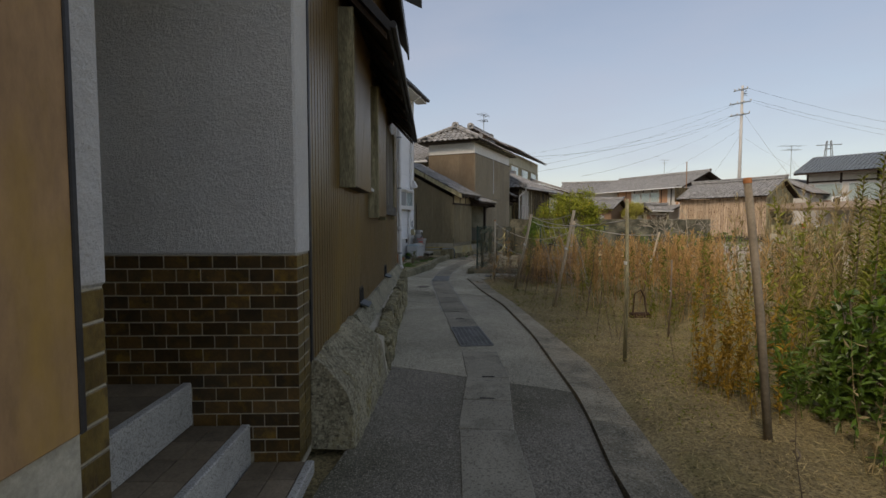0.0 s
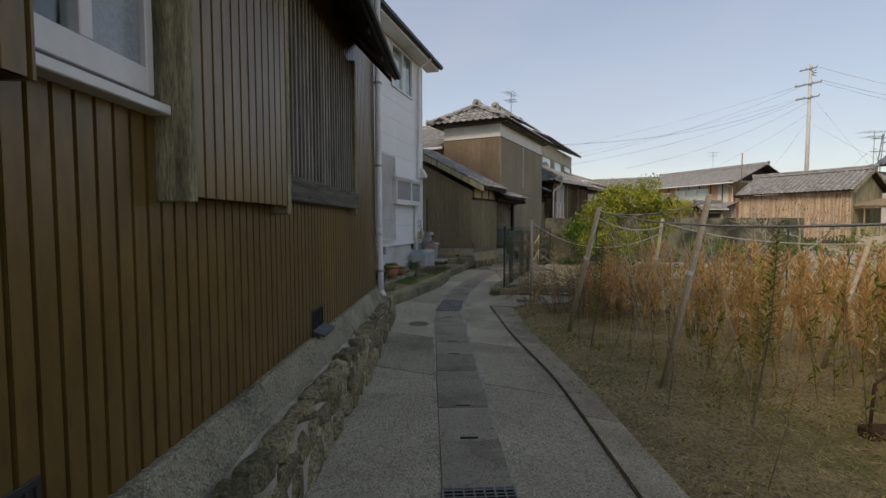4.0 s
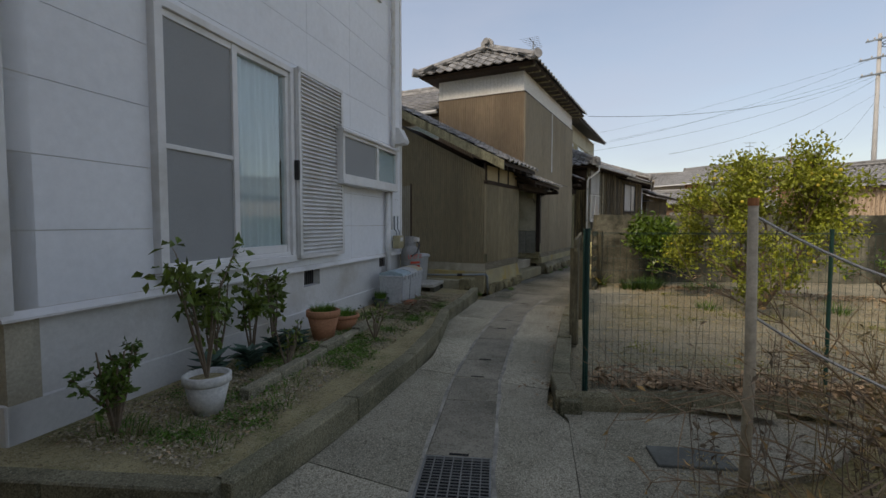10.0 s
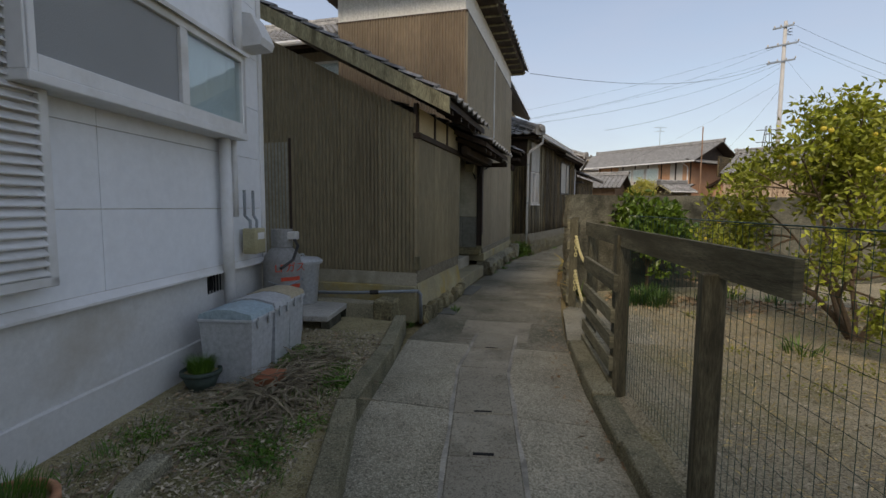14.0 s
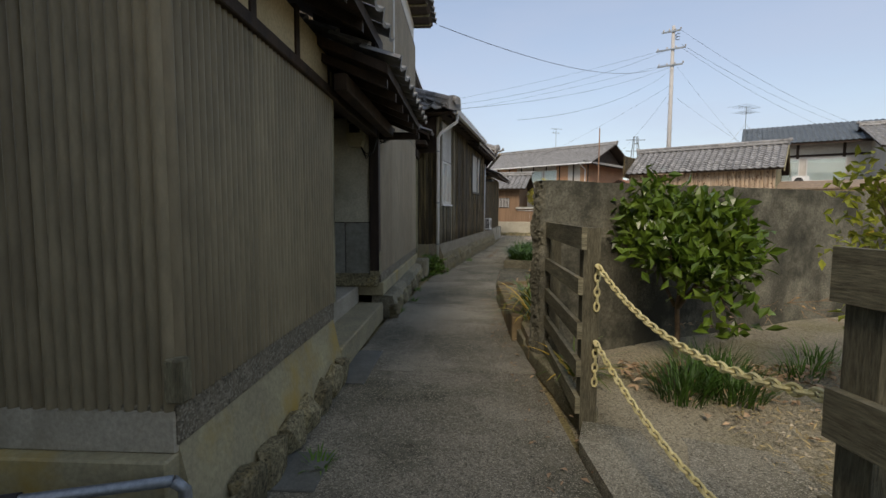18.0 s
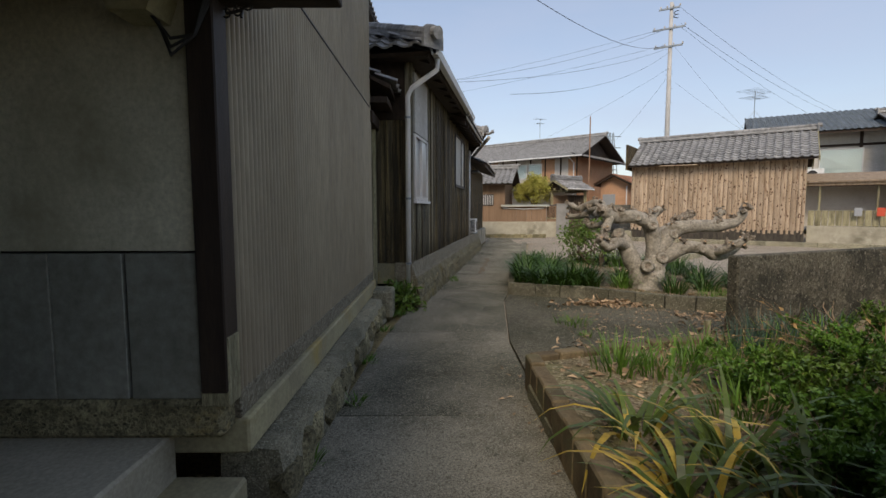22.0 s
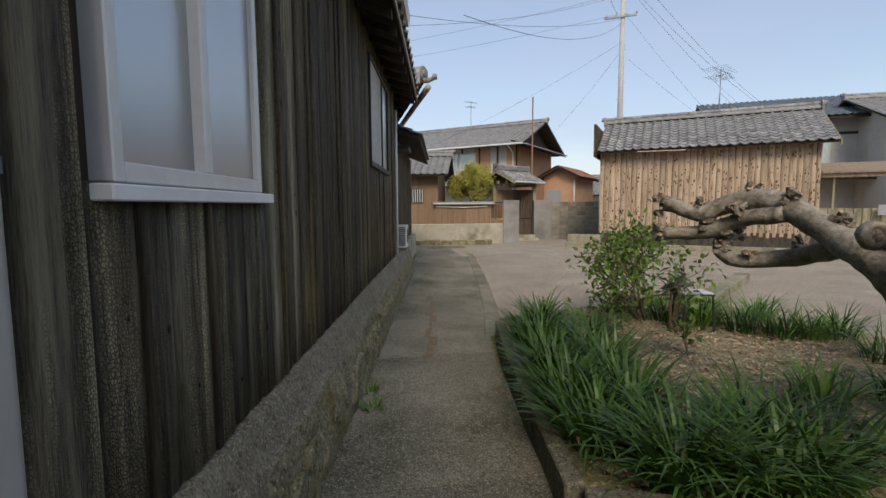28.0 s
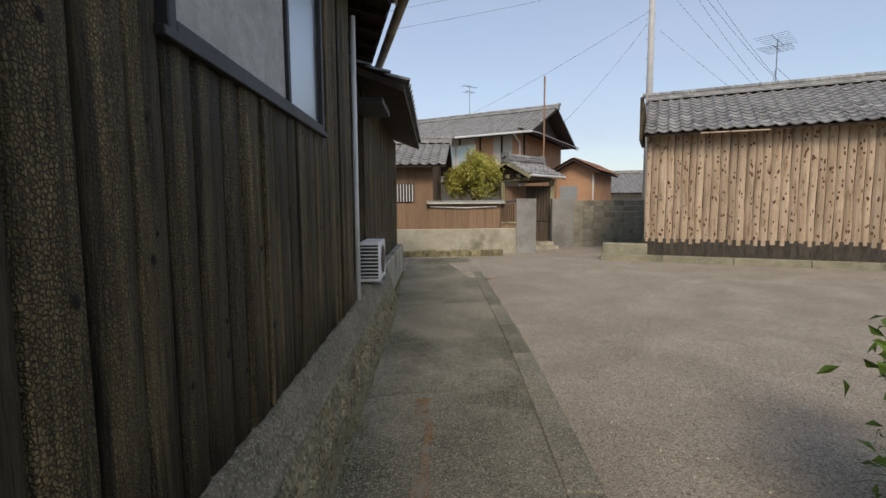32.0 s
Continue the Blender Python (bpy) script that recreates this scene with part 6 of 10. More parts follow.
while x < 6.1:
    w = rng.uniform(0.13, 0.2)
    w = min(w, 6.11 - x)
    bm = BM()
    prof = [(x + 0.004, 0.02), (x + 0.006, -0.015), (x + w * 0.3, -0.04), (x + w * 0.7, -0.04), (x + w - 0.006, -0.015), (x + w - 0.004, 0.02)]
    zs = [0.46 + rng.uniform(-0.05, 0.05), 0.9, 1.5, 2.1, 2.7, 3.26]
    rings = [[bm.verts.new((px_ + 0.008 * math.sin(z * 3 + k), py_, z)) for px_, py_ in prof] for z in zs]
    for a, b in zip(rings, rings[1:]):
        for i in range(len(prof) - 1):
            bm.faces.new((a[i], a[i + 1], b[i + 1], b[i]))
    slab = part("slab_board", bm, BARK, barn)
    for _ in range(11):
        z = rng.uniform(0.6, 3.15)
        cx = x + w * rng.uniform(0.25, 0.75)
        a, b = rng.uniform(0.012, 0.028), rng.uniform(0.025, 0.06)
        part("knot", hull(BM(), [(cx + a * math.cos(t), -0.039, z + b * math.sin(t)) for t in (i * math.pi / 3 for i in range(6))] + [(cx, -0.047, z)]), KNOT, slab)
    x += w
    k += 1
part("body", bx(BM(), 0.02, 6.08, 0.02, 3.6, 0.1, 3.2), BEAM, barn)
part("base_board", bx(BM(), -0.02, 6.12, -0.034, 0.02, 0.05, 0.56), TARRED, barn)
part("plinth", bx(BM(), -0.05, 6.15, -0.05, 3.6, -0.05, 0.1), PLASTER, barn)
for i in range(16):
    part("gable_plank", bx(BM(), 6.08, 6.11, 0.02 + i * 0.222, 0.238 + i * 0.222, 0.2, 3.2 + 1.05 * (1 - abs((i + 0.5) / 8 - 1)), 0.003), GREYWOOD, barn)
part("left_screen", bx(BM(), -0.16, -0.08, -0.44, 1.3, 3.05, 4.12, 0.006), DARKWOOD, barn, "dark boarded end screen on the roof")
gable_roof(barn, -0.05, 6.4, -0.42, 1.8, 4.0, 3.2, 4.4, 3.2, 120)
part("barge_board", prism_x(BM(), [(-0.46, 3.06), (1.8, 4.29), (4.06, 3.06), (4.06, 3.2), (1.8, 4.43), (-0.46, 3.2)], 6.4, 6.44), GREYWOOD, barn)
part("stick_under_eave", tube(BM(), [(1.2, -0.48, 3.14), (2.6, -0.5, 3.12)], 0.02, 6), BARK, barn)
kerbb = tagged(thing("kerb", BARN), "low pale concrete kerb before the barn", "kerb", kind="structure")
for i in range(9):
    part("kerb_stone", bx(BM(), -1.0 + i * 1.5, 0.49 + i * 1.5, -0.62, -0.42, -0.05, 0.16, 0.01), KERB, kerbb)
part("kerb_stone", bx(BM(), -1.0, 0.1, -0.3, 0.0, -0.05, 0.42, 0.015), KERB, kerbb)

# fenced yard beside it
yard = thing("yard_fence", BARN @ Matrix.Translation((6.2, 0.35, 0)), "brown slatted yard fence on a concrete base wall", "fence")
part("base_wall", bx(BM(), 0.0, 7.0, 0.0, 0.15, 0.0, 0.72, 0.01), PLASTER, yard)
for i in range(34):
    part("slat", bx(BM(), 0.02 + i * 0.2, 0.2 + i * 0.2, 0.05, 0.08, 0.74, 1.3, 0.003), GREYWOOD, yard)
for i in range(5):
    part("post", bx(BM(), 0.3 + i * 1.6, 0.36 + i * 1.6, 0.08, 0.14, 0.7, 2.3, 0.004), GREYWOOD, yard)
part("roof_beam", bx(BM(), -0.2, 6.8, -0.1, 0.1, 2.2, 2.32, 0.006), BARNWOOD, yard)
part("carport_roof", prism_x(BM(), [(-0.2, 2.32), (2.6, 2.75), (2.6, 2.8), (-0.2, 2.37)], -0.2, 6.8), BARNWOOD, yard)
for k, (c, x) in enumerate((((0.55, 0.09, 0.05), 1.9), ((0.3, 0.31, 0.32), 1.3), ((0.5, 0.5, 0.5), 2.6))):
    cloth = tagged(thing("laundry", BARN @ Matrix.Translation((6.2 + x, 0.25, 1.0))), ("red", "grey", "white")[k] + " cloth hung over the yard fence", "laundry")
    part("cloth", bx(BM(), 0, 0.22, -0.03, 0.0, 0.1, 0.4, 0.01), material("cloth", c, [v * 1.15 for v in c], 0.9, 3, 60, 0.3), cloth)

# ---- farmhouse past the crossing ----
farm = thing("farmhouse", zrot(-3.8, 56.6, -41, 0.0), "two-storey farmhouse with rust-orange walls and grey tiles", "house")
PALEWALL = material("pale_house_wall", (0.5, 0.47, 0.42), (0.58, 0.55, 0.5), 0.9, 1, 20, 0.1, stain=(0.42, 0.38, 0.32))
part("wall", bx(BM(), 0.0, 8.2, 0.0, 6.0, -0.02, 4.8), PALEWALL, farm)
for a, b in ((0.0, 2.0), (5.6, 6.6), (7.6, 8.22)):
    part("orange_panel", bx(BM(), a, b, -0.02, 0.0, 3.1, 4.76), ORANGE, farm)
part("orange_gable", bx(BM(), 8.2, 8.23, 0.0, 6.0, 0.0, 4.8), ORANGE, farm)
part("orange_gable_top", prism_x(BM(), [(0.0, 4.8), (6.0, 4.8), (3.0, 6.2)], 8.0, 8.22), BEAM, farm)
part("gable_pent", prism_y(BM(), [(8.1, 4.95), (9.05, 4.6), (9.05, 4.66), (8.1, 5.02)], -0.6, 6.6), BEAM, farm)
tiles(farm, slope_frame((9.1, -0.7, 4.66), (0, 1, 0), (-1.0, 0, 0.37)), 7.3, 1.05)
for i in range(8):
    part("stud", bx(BM(), 0.1 + i * 1.15, 0.2 + i * 1.15, -0.035, -0.01, 3.1, 4.8, 0.003), BEAM, farm)
for i in range(3):
    fw = part("window", bx(BM(), 2.2 + i * 1.2, 3.25 + i * 1.2, -0.05, -0.01, 3.5, 4.5, 0.004), ALU, farm)
    part("pane", bx(BM(), 2.26 + i * 1.2, 3.19 + i * 1.2, -0.056, -0.051, 3.56, 4.44), PANE, fw)
gable_roof(farm, -2.6, 8.9, -0.8, 3.0, 6.8, 4.78, 6.4, 4.78)
part("gutter", tube(BM(), [(-2.6, -0.88, 4.77), (8.9, -0.88, 4.77)], 0.05, 8), WHITEPVC, farm)
part("rain_pipe", tube(BM(), [(8.0, -0.85, 4.73), (8.0, -0.06, 4.4), (8.0, -0.06, 0.3)], 0.04, 8), WHITEPVC, farm)
part("lower_roof_deck", prism_x(BM(), [(-2.0, 2.45), (0.0, 3.1), (0.0, 3.15), (-2.0, 2.52)], 2.5, 8.6), BEAM, farm)
tiles(farm, slope_frame((2.5, -2.05, 2.52), (1, 0, 0), (0, 2, 0.63)), 6.1, 2.1)
part("flagpole", tube(BM(), [(9.5, -1.05, 0.0), (9.5, -1.05, 7.05)], 0.04, 8), material("rusty_pipe", (0.22, 0.12, 0.07), (0.35, 0.22, 0.14), 0.8, 4, 40, 0.2), farm)
a2 = thing("tv_antenna", zrot(0.9, 55.9, 20, 6.5), "thin metal rooftop television antenna", "antenna")
antenna(a2, 1.6)
skirt = thing("side_annex", zrot(3.75, 50.5, -41), "rust-orange annex with a faded red tiled gable roof", "house")
part("wall", bx(BM(), 0.0, 1.7, 0.0, 4.0, -0.02, 3.0), ORANGE, skirt)
part("gable_wall", prism_y(BM(), [(0.0, 3.0), (1.7, 3.0), (0.85, 3.45)], 0.0, 0.1), ORANGE, skirt)
REDTILE = material("faded_red_roof_tile", (0.25, 0.11, 0.06), (0.36, 0.18, 0.11), 0.7, 5, 30, 0.3, stain=(0.16, 0.1, 0.07))
part("roof_deck", prism_y(BM(), [(-0.3, 2.9), (0.85, 3.5), (2.0, 2.9), (2.0, 2.82), (0.85, 3.42), (-0.3, 2.82)], -0.4, 4.2), BEAM, skirt)
tiles(skirt, slope_frame((-0.35, 4.2, 2.92), (0, -1, 0), (1.2, 0, 0.62)), 4.6, 1.32, mat=REDTILE)
tiles(skirt, slope_frame((2.05, -0.4, 2.92), (0, 1, 0), (-1.2, 0, 0.62)), 4.6, 1.32, mat=REDTILE)
part("rain_pipe", tube(BM(), [(1.66, -0.04, 2.8), (1.66, -0.04, 0.2)], 0.035, 8), WHITEPVC, skirt)
part("screen", bx(BM(), 0.15, 0.95, -0.04, 0.0, 1.2, 2.3, 0.004), MESHGREY, skirt)

BLOCKC = material("weathered_grey_block", (0.24, 0.222, 0.17), (0.36, 0.335, 0.265), 0.92, 2.4, 40, 0.6, stain=(0.14, 0.132, 0.1), stain_scale=1.3, stain_at=(0.5, 0.72), vary=0.08)
DARKSLAT = material("dark_brown_door_wood", (0.06, 0.045, 0.03), (0.12, 0.09, 0.065), 0.8, 3, 30, 0.3, stretch=(5, 5, 0.6), vary=0.15)
# outbuilding with a barred window
outb = thing("outbuilding", zrot(-7.05, 44.35, -15), "low brown outbuilding with a barred window", "outbuilding")
BROWNBOARD = material("brown_board_siding", (0.2, 0.125, 0.075), (0.27, 0.175, 0.11), 0.8, 1.5, 25, 0.3, stretch=(8, 8, 0.6), vary=0.12)
for i in range(14):
    part("board", bx(BM(), i * 0.27, i * 0.27 + 0.264, -0.02, 0.0, 0.55, 2.64, 0.004), BROWNBOARD, outb)
part("body", bx(BM(), 0.0, 3.78, 0.0, 3.4, -0.02, 2.64), BROWNBOARD, outb)
part("footing", bx(BM(), -0.05, 3.82, -0.05, 0.1, 0.0, 0.55), PLASTER, outb)
ow = part("window", bx(BM(), 2.42, 3.22, -0.05, -0.02, 1.55, 2.1), DARKMETAL, outb)
for i in range(9):
    part("window_bar", bx(BM(), 2.46 + i * 0.088, 2.49 + i * 0.088, -0.07, -0.05, 1.57, 2.08), ALU, ow)
part("gable_wall", prism_x(BM(), [(0.0, 2.64), (3.4, 2.64), (1.7, 3.35)], 3.6, 3.78), BROWNBOARD, outb)
gable_roof(outb, -0.3, 4.2, -0.5, 1.7, 3.9, 2.6, 3.45, 2.6)

# garden wall of boards on a plastered base, and roofed gate
fwall = thing("board_wall", zrot(-3.55, 43.35, -3), "brown boarded garden wall on a pale plastered base", "wall")
part("base", rough(bx(BM(), -3.3, 2.68, -0.04, 0.15, -0.05, 0.76, 0.02), 0.015, 3), PLASTER, fwall)
for i in range(9):
    part("board", bx(BM(), 0.02 + i * 0.24, 0.254 + i * 0.24, 0.0, 0.03, 0.76, 1.5, 0.004), BROWNBOARD, fwall)
part("coping", prism_x(BM(), [(-0.16, 1.5), (-0.14, 1.54), (0.05, 1.6), (0.24, 1.5)], -0.05, 2.3), ZINC, fwall)
part("pipe", tube(BM(), [(0.05, -0.04, 1.42), (1.1, -0.045, 1.38), (2.05, -0.04, 1.41)], 0.02, 6), WHITEPVC, fwall)
for i in range(7):
    part("lattice_bar", bx(BM(), 2.22 + i * 0.06, 2.25 + i * 0.06, -0.02, 0.0, 0.95, 1.5), BEAM, fwall)
part("lattice_back", bx(BM(), 2.2, 2.66, 0.0, 0.03, 0.76, 1.52), BROWNBOARD, fwall)
part("lattice_rail", bx(BM(), 2.18, 2.68, -0.03, 0.0, 0.9, 0.95), GREYWOOD, fwall)
lw = tagged(thing("low_wall", zrot(-5.3, 43.15, -10)), "low rough stone edging with gravel behind", "low wall", kind="structure")
for i in range(12):
    part("edging_stone", rough(bx(BM(), i * 0.32, i * 0.32 + 0.31, 0.0, 0.22, -0.1, 0.15 + 0.015 * (i % 3), 0.02), 0.012, 5, i), STONE, lw)
groof = thing("roofed_gate", zrot(-0.78, 45.05, -3.5), "small tiled gateway with a dark slatted door", "gate")
GREYPILLAR = material("grey_gate_pillar", (0.24, 0.235, 0.22), (0.32, 0.31, 0.29), 0.9, 2, 40, 0.2, stain=(0.16, 0.155, 0.14))
part("pillar", bx(BM(), -0.0, 0.62, -1.92, -1.7, -0.02, 1.64, 0.012), GREYPILLAR, groof)
part("pillar_return", bx(BM(), 0.0, 0.16, -1.7, 0.2, -0.02, 1.6, 0.01), GREYPILLAR, groof)
part("wing_wall", bx(BM(), 1.72, 2.5, -0.32, -0.14, -0.02, 1.66, 0.01), GREYPILLAR, groof)
part("door", bx(BM(), 0.95, 1.78, 0.12, 0.16, 0.16, 2.1), BEAM, groof, "dark slatted gate door")
for i in range(8):
    part("door_slat", bx(BM(), 0.97 + i * 0.1, 1.045 + i * 0.1, 0.1, 0.12, 0.9, 2.05, 0.003), DARKSLAT, groof)
part("door_panel", bx(BM(), 0.97, 1.76, 0.1, 0.12, 0.2, 0.85, 0.004), DARKSLAT, groof)
part("side_screen", bx(BM(), 0.2, 0.95, 0.14, 0.17, 0.1, 2.1), BROWNBOARD, groof)
for k in range(2):
    part("step", bx(BM(), 0.62 + 0.05 * k, 1.74, -0.9 + 0.45 * k, 0.1, -0.02, 0.1 + 0.1 * k, 0.01), PLASTER, groof)
for x in (0.05, 1.8):
    part("post", bx(BM(), x, x + 0.13, 0.1, 0.23, 0.0, 2.3, 0.004), GREYWOOD, groof)
gtop = thing("gate_roof", zrot(0.15, 45.3, 33), "small grey-tiled gable roof over the gateway", "roof")
for x in (-0.8, 0.7):
    part("roof_arm", bx(BM(), x, x + 0.09, -0.75, 0.75, 2.24, 2.34, 0.004), GREYWOOD, gtop)
for y in (-0.5, -0.05, 0.42):
    part("beam", bx(BM(), -0.95, 0.95, y, y + 0.12, 2.34, 2.46, 0.006), GREYWOOD, gtop)
gable_roof(gtop, -1.0, 1.0, -0.95, 0.0, 0.95, 2.42, 2.9, 2.42, 60)
for x in (-1.04, 1.0):
    part("barge_board", prism_x(BM(), [(-0.98, 2.3), (0.0, 2.8), (0.98, 2.3), (0.98, 2.42), (0.0, 2.92), (-0.98, 2.42)], x, x + 0.04), GREYWOOD, gtop)
part("gable_infill", prism_x(BM(), [(-0.7, 2.36), (0.7, 2.36), (0.0, 2.74)], -0.86, -0.82), BEAM, gtop)
part("gutter", tube(BM(), [(-1.0, -1.0, 2.4), (1.0, -1.0, 2.39)], 0.04, 8), WHITEPVC, gtop)
bwall = thing("block_wall", zrot(1.75, 44.75, 4), "grey concrete block wall beside the gate", "wall", kind="structure")
for j in range(8):
    for i in range(8):
        part("block", bx(BM(), i * 0.4, 0.392 + i * 0.4, 0.0, 0.14, 0.0 + j * 0.2, 0.192 + j * 0.2, 0.005), BLOCKC, bwall)

# houses at the right and behind
rh = thing("right_house", zrot(11.0, 46.2, -30, 0.45), "two-storey house with brown and cream walls and blue-grey roof", "house")
BLUETILE = material("blue_grey_roof_tile", (0.12, 0.145, 0.165), (0.18, 0.21, 0.235), 0.5, 4, 30, 0.2)
part("wall", bx(BM(), 0.0, 11.0, 0.0, 7.0, 0.0, 4.9), PALEWALL, rh)
part("brown_panel", bx(BM(), 0.3, 2.2, -0.03, 0.0, 2.6, 3.9), BROWNBOARD, rh)
for i, x in enumerate((0.5, 2.6, 5.6)):
    w_ = part("window", bx(BM(), x, x + 1.8, -0.06, -0.03, 2.7, 4.0, 0.004), ALU, rh)
    part("pane", bx(BM(), x + 0.06, x + 1.74, -0.066, -0.061, 2.76, 3.94), PANE, w_)
    part("curtain", bx(BM(), x + 0.06, x + 1.74, -0.035, -0.031, 2.76, 3.94), CURTAIN, w_)
for i in range(6):
    part("stud", bx(BM(), 0.0 + i * 2.1, 0.14 + i * 2.1, -0.04, -0.005, 2.4, 4.9, 0.004), BEAM, rh)
part("beam", bx(BM(), 0.0, 11.0, -0.045, -0.005, 4.1, 4.22, 0.004), BEAM, rh)
part("roof_deck", prism_x(BM(), [(-0.9, 4.7), (3.5, 6.3), (7.9, 4.7), (7.9, 4.82), (3.5, 6.42), (-0.9, 4.82)], -0.6, 11.6), BEAM, rh)
tiles(rh, slope_frame((-0.65, -0.95, 4.83), (1, 0, 0), (0, 4.45, 1.6)), 12.3, 4.75, mat=BLUETILE)
part("lower_roof", prism_x(BM(), [(-1.6, 2.0), (0.0, 2.5), (0.0, 2.56), (-1.6, 2.08)], 1.5, 10.5), BEAM, rh)
tiles(rh, slope_frame((1.5, -1.65, 2.08), (1, 0, 0), (0, 1.6, 0.5)), 9.0, 1.7)
rac = thing("air_conditioner", rh.matrix_world @ Matrix.Translation((1.9, -0.9, 2.35)), "white outdoor air-conditioning unit on a tiled lower roof", "air conditioner")
part("case", bx(BM(), 0.0, 0.8, -0.15, 0.15, 0.0, 0.6, 0.012), WHITEPVC, rac)
part("fan_guard", tube(BM(), [(0.32, -0.155, 0.3), (0.32, -0.162, 0.3)], 0.22, 20), DARKMETAL, rac)
mid = thing("middle_house", zrot(7.3, 46.0, -36), "tiled house behind the barn", "house")
part("wall", bx(BM(), 0.0, 4.0, 0.0, 4.0, 0.0, 3.6), PALEWALL, mid)
part("gable_wall", prism_y(BM(), [(0.0, 3.6), (4.0, 3.6), (2.0, 4.75)], 0.0, 0.2), PALEWALL, mid)
part("roof_deck", prism_y(BM(), [(-0.4, 3.6), (2.0, 4.9), (4.4, 3.6), (4.4, 3.52), (2.0, 4.8), (-0.4, 3.52)], -0.4, 4.4), BEAM, mid)
tiles(mid, slope_frame((-0.45, 4.4, 3.62), (0, -1, 0), (2.45, 0, 1.3)), 4.8, 2.75)
tiles(mid, slope_frame((4.45, -0.4, 3.62), (0, 1, 0), (-2.45, 0, 1.3)), 4.8, 2.75)
a3 = thing("tv_antenna", zrot(9.6, 44.7, 30, 4.2), "tall metal rooftop television antenna with guy wires", "antenna")
antenna(a3, 3.2, 1.8)
for dx, dy in ((-2.2, 0.6), (2.0, 1.0), (0.4, -2.0)):
    part("guy_wire", tube(BM(), [(0, 0, 2.2), (dx, dy, -0.3)], 0.008, 4), GALV, a3)
lh = thing("rear_house", zrot(-11.5, 66.0, 0), "tiled two-storey house beyond the crossing", "house")
part("wall", bx(BM(), 0.0, 9.3, 0.0, 6.0, 0.0, 5.4), PALEWALL, lh)
part("gable_wall", prism_x(BM(), [(0.0, 5.4), (6.0, 5.4), (3.0, 6.8)], 9.2, 9.35), BEAM, lh)
for i in range(4):
    w_ = part("window", bx(BM(), 0.6 + i * 2.3, 2.0 + i * 2.3, -0.05, 0.0, 3.6, 4.8, 0.004), ALU, lh)
    part("pane", bx(BM(), 0.66 + i * 2.3, 1.94 + i * 2.3, -0.056, -0.051, 3.66, 4.74), PANE, w_)
gable_roof(lh, -0.5, 9.7, -0.8, 3.0, 6.8, 5.3, 6.9, 5.3)
for k, (x, y, w, h, r) in enumerate(((14.5, 41.0, 9.0, 4.6, -25), (22.0, 34.0, 10.0, 4.8, -35), (24.0, 52.0, 12.0, 5.6, -15), (-1.0, 72.0, 9.0, 5.2, -10), (11.0, 60.0, 8.0, 2.2, -20))):
    hh = thing("distant_house", zrot(x, y, r), "plain tiled house further off", "house", "distant houses")
    part("wall", bx(BM(), 0.0, w, 0.0, 6.0, 0.0, h), PALEWALL, hh)
    for i in range(int(w // 2.4)):
        w_ = part("window", bx(BM(), 0.7 + i * 2.3, 2.0 + i * 2.3, -0.05, 0.0, h - 1.8, h - 0.7, 0.004), ALU, hh)
        part("pane", bx(BM(), 0.76 + i * 2.3, 1.94 + i * 2.3, -0.056, -0.051, h - 1.74, h - 0.76), PANE, w_)
    for e in (0.0, w - 0.15):
        part("gable_wall", prism_x(BM(), [(0.0, h), (6.0, h), (3.0, h + 1.3)], e, e + 0.15), PALEWALL, hh)
    gable_roof(hh, -0.5, w + 0.5, -0.7, 3.0, 6.7, h, h + 1.5, h)

# ---- utility pole and wires ----
CONCPOLE = material("pale_concrete_pole", (0.42, 0.41, 0.39), (0.5, 0.49, 0.47), 0.8, 2, 30, 0.1)
pole = thing("utility_pole", zrot(6.65, 47.9, -32), "tall pale concrete utility pole with cross arms and insulators", "utility pole")
part("shaft", tube(BM(), [(0, 0, 0), (0, 0, 13.1)], [0.165, 0.095], 14), CONCPOLE, pole, smooth=True)
for z, l in ((12.7, 0.9), (11.6, 1.5), (10.6, 1.3)):
    arm = part("cross_arm", bx(BM(), -l / 2 - 0.2, l / 2, -0.16, -0.08, z, z + 0.09, 0.005), GALV, pole)
    for i in range(4):
        x = -l / 2 - 0.1 + i * (l + 0.1) / 3
        part("insulator", lathe(BM(), [(0.02, z + 0.09), (0.05, z + 0.12), (0.03, z + 0.15), (0.05, z + 0.18), (0.02, z + 0.22)], 8, x, -0.12), PALEWALL, arm)
part("coil", tube(BM(), [(0.25 + 0.12 * math.cos(t), 0.12 * math.sin(t), 12.2 + 0.03 * t) for t in (i * 0.5 for i in range(30))], 0.02, 5), DARKMETAL, pole)
for z in (3.5, 4.3, 5.1, 5.9, 6.7, 7.5, 8.3, 9.1):
    part("step_bolt", tube(BM(), [(-0.2, 0, z), (0.2, 0, z)], 0.01, 5), GALV, pole)
CABLE = material("black_cable", (0.02, 0.02, 0.022), (0.035, 0.035, 0.037), 0.6, 3, 20, 0.0)
P0 = Vector((6.65, 47.75, 0))
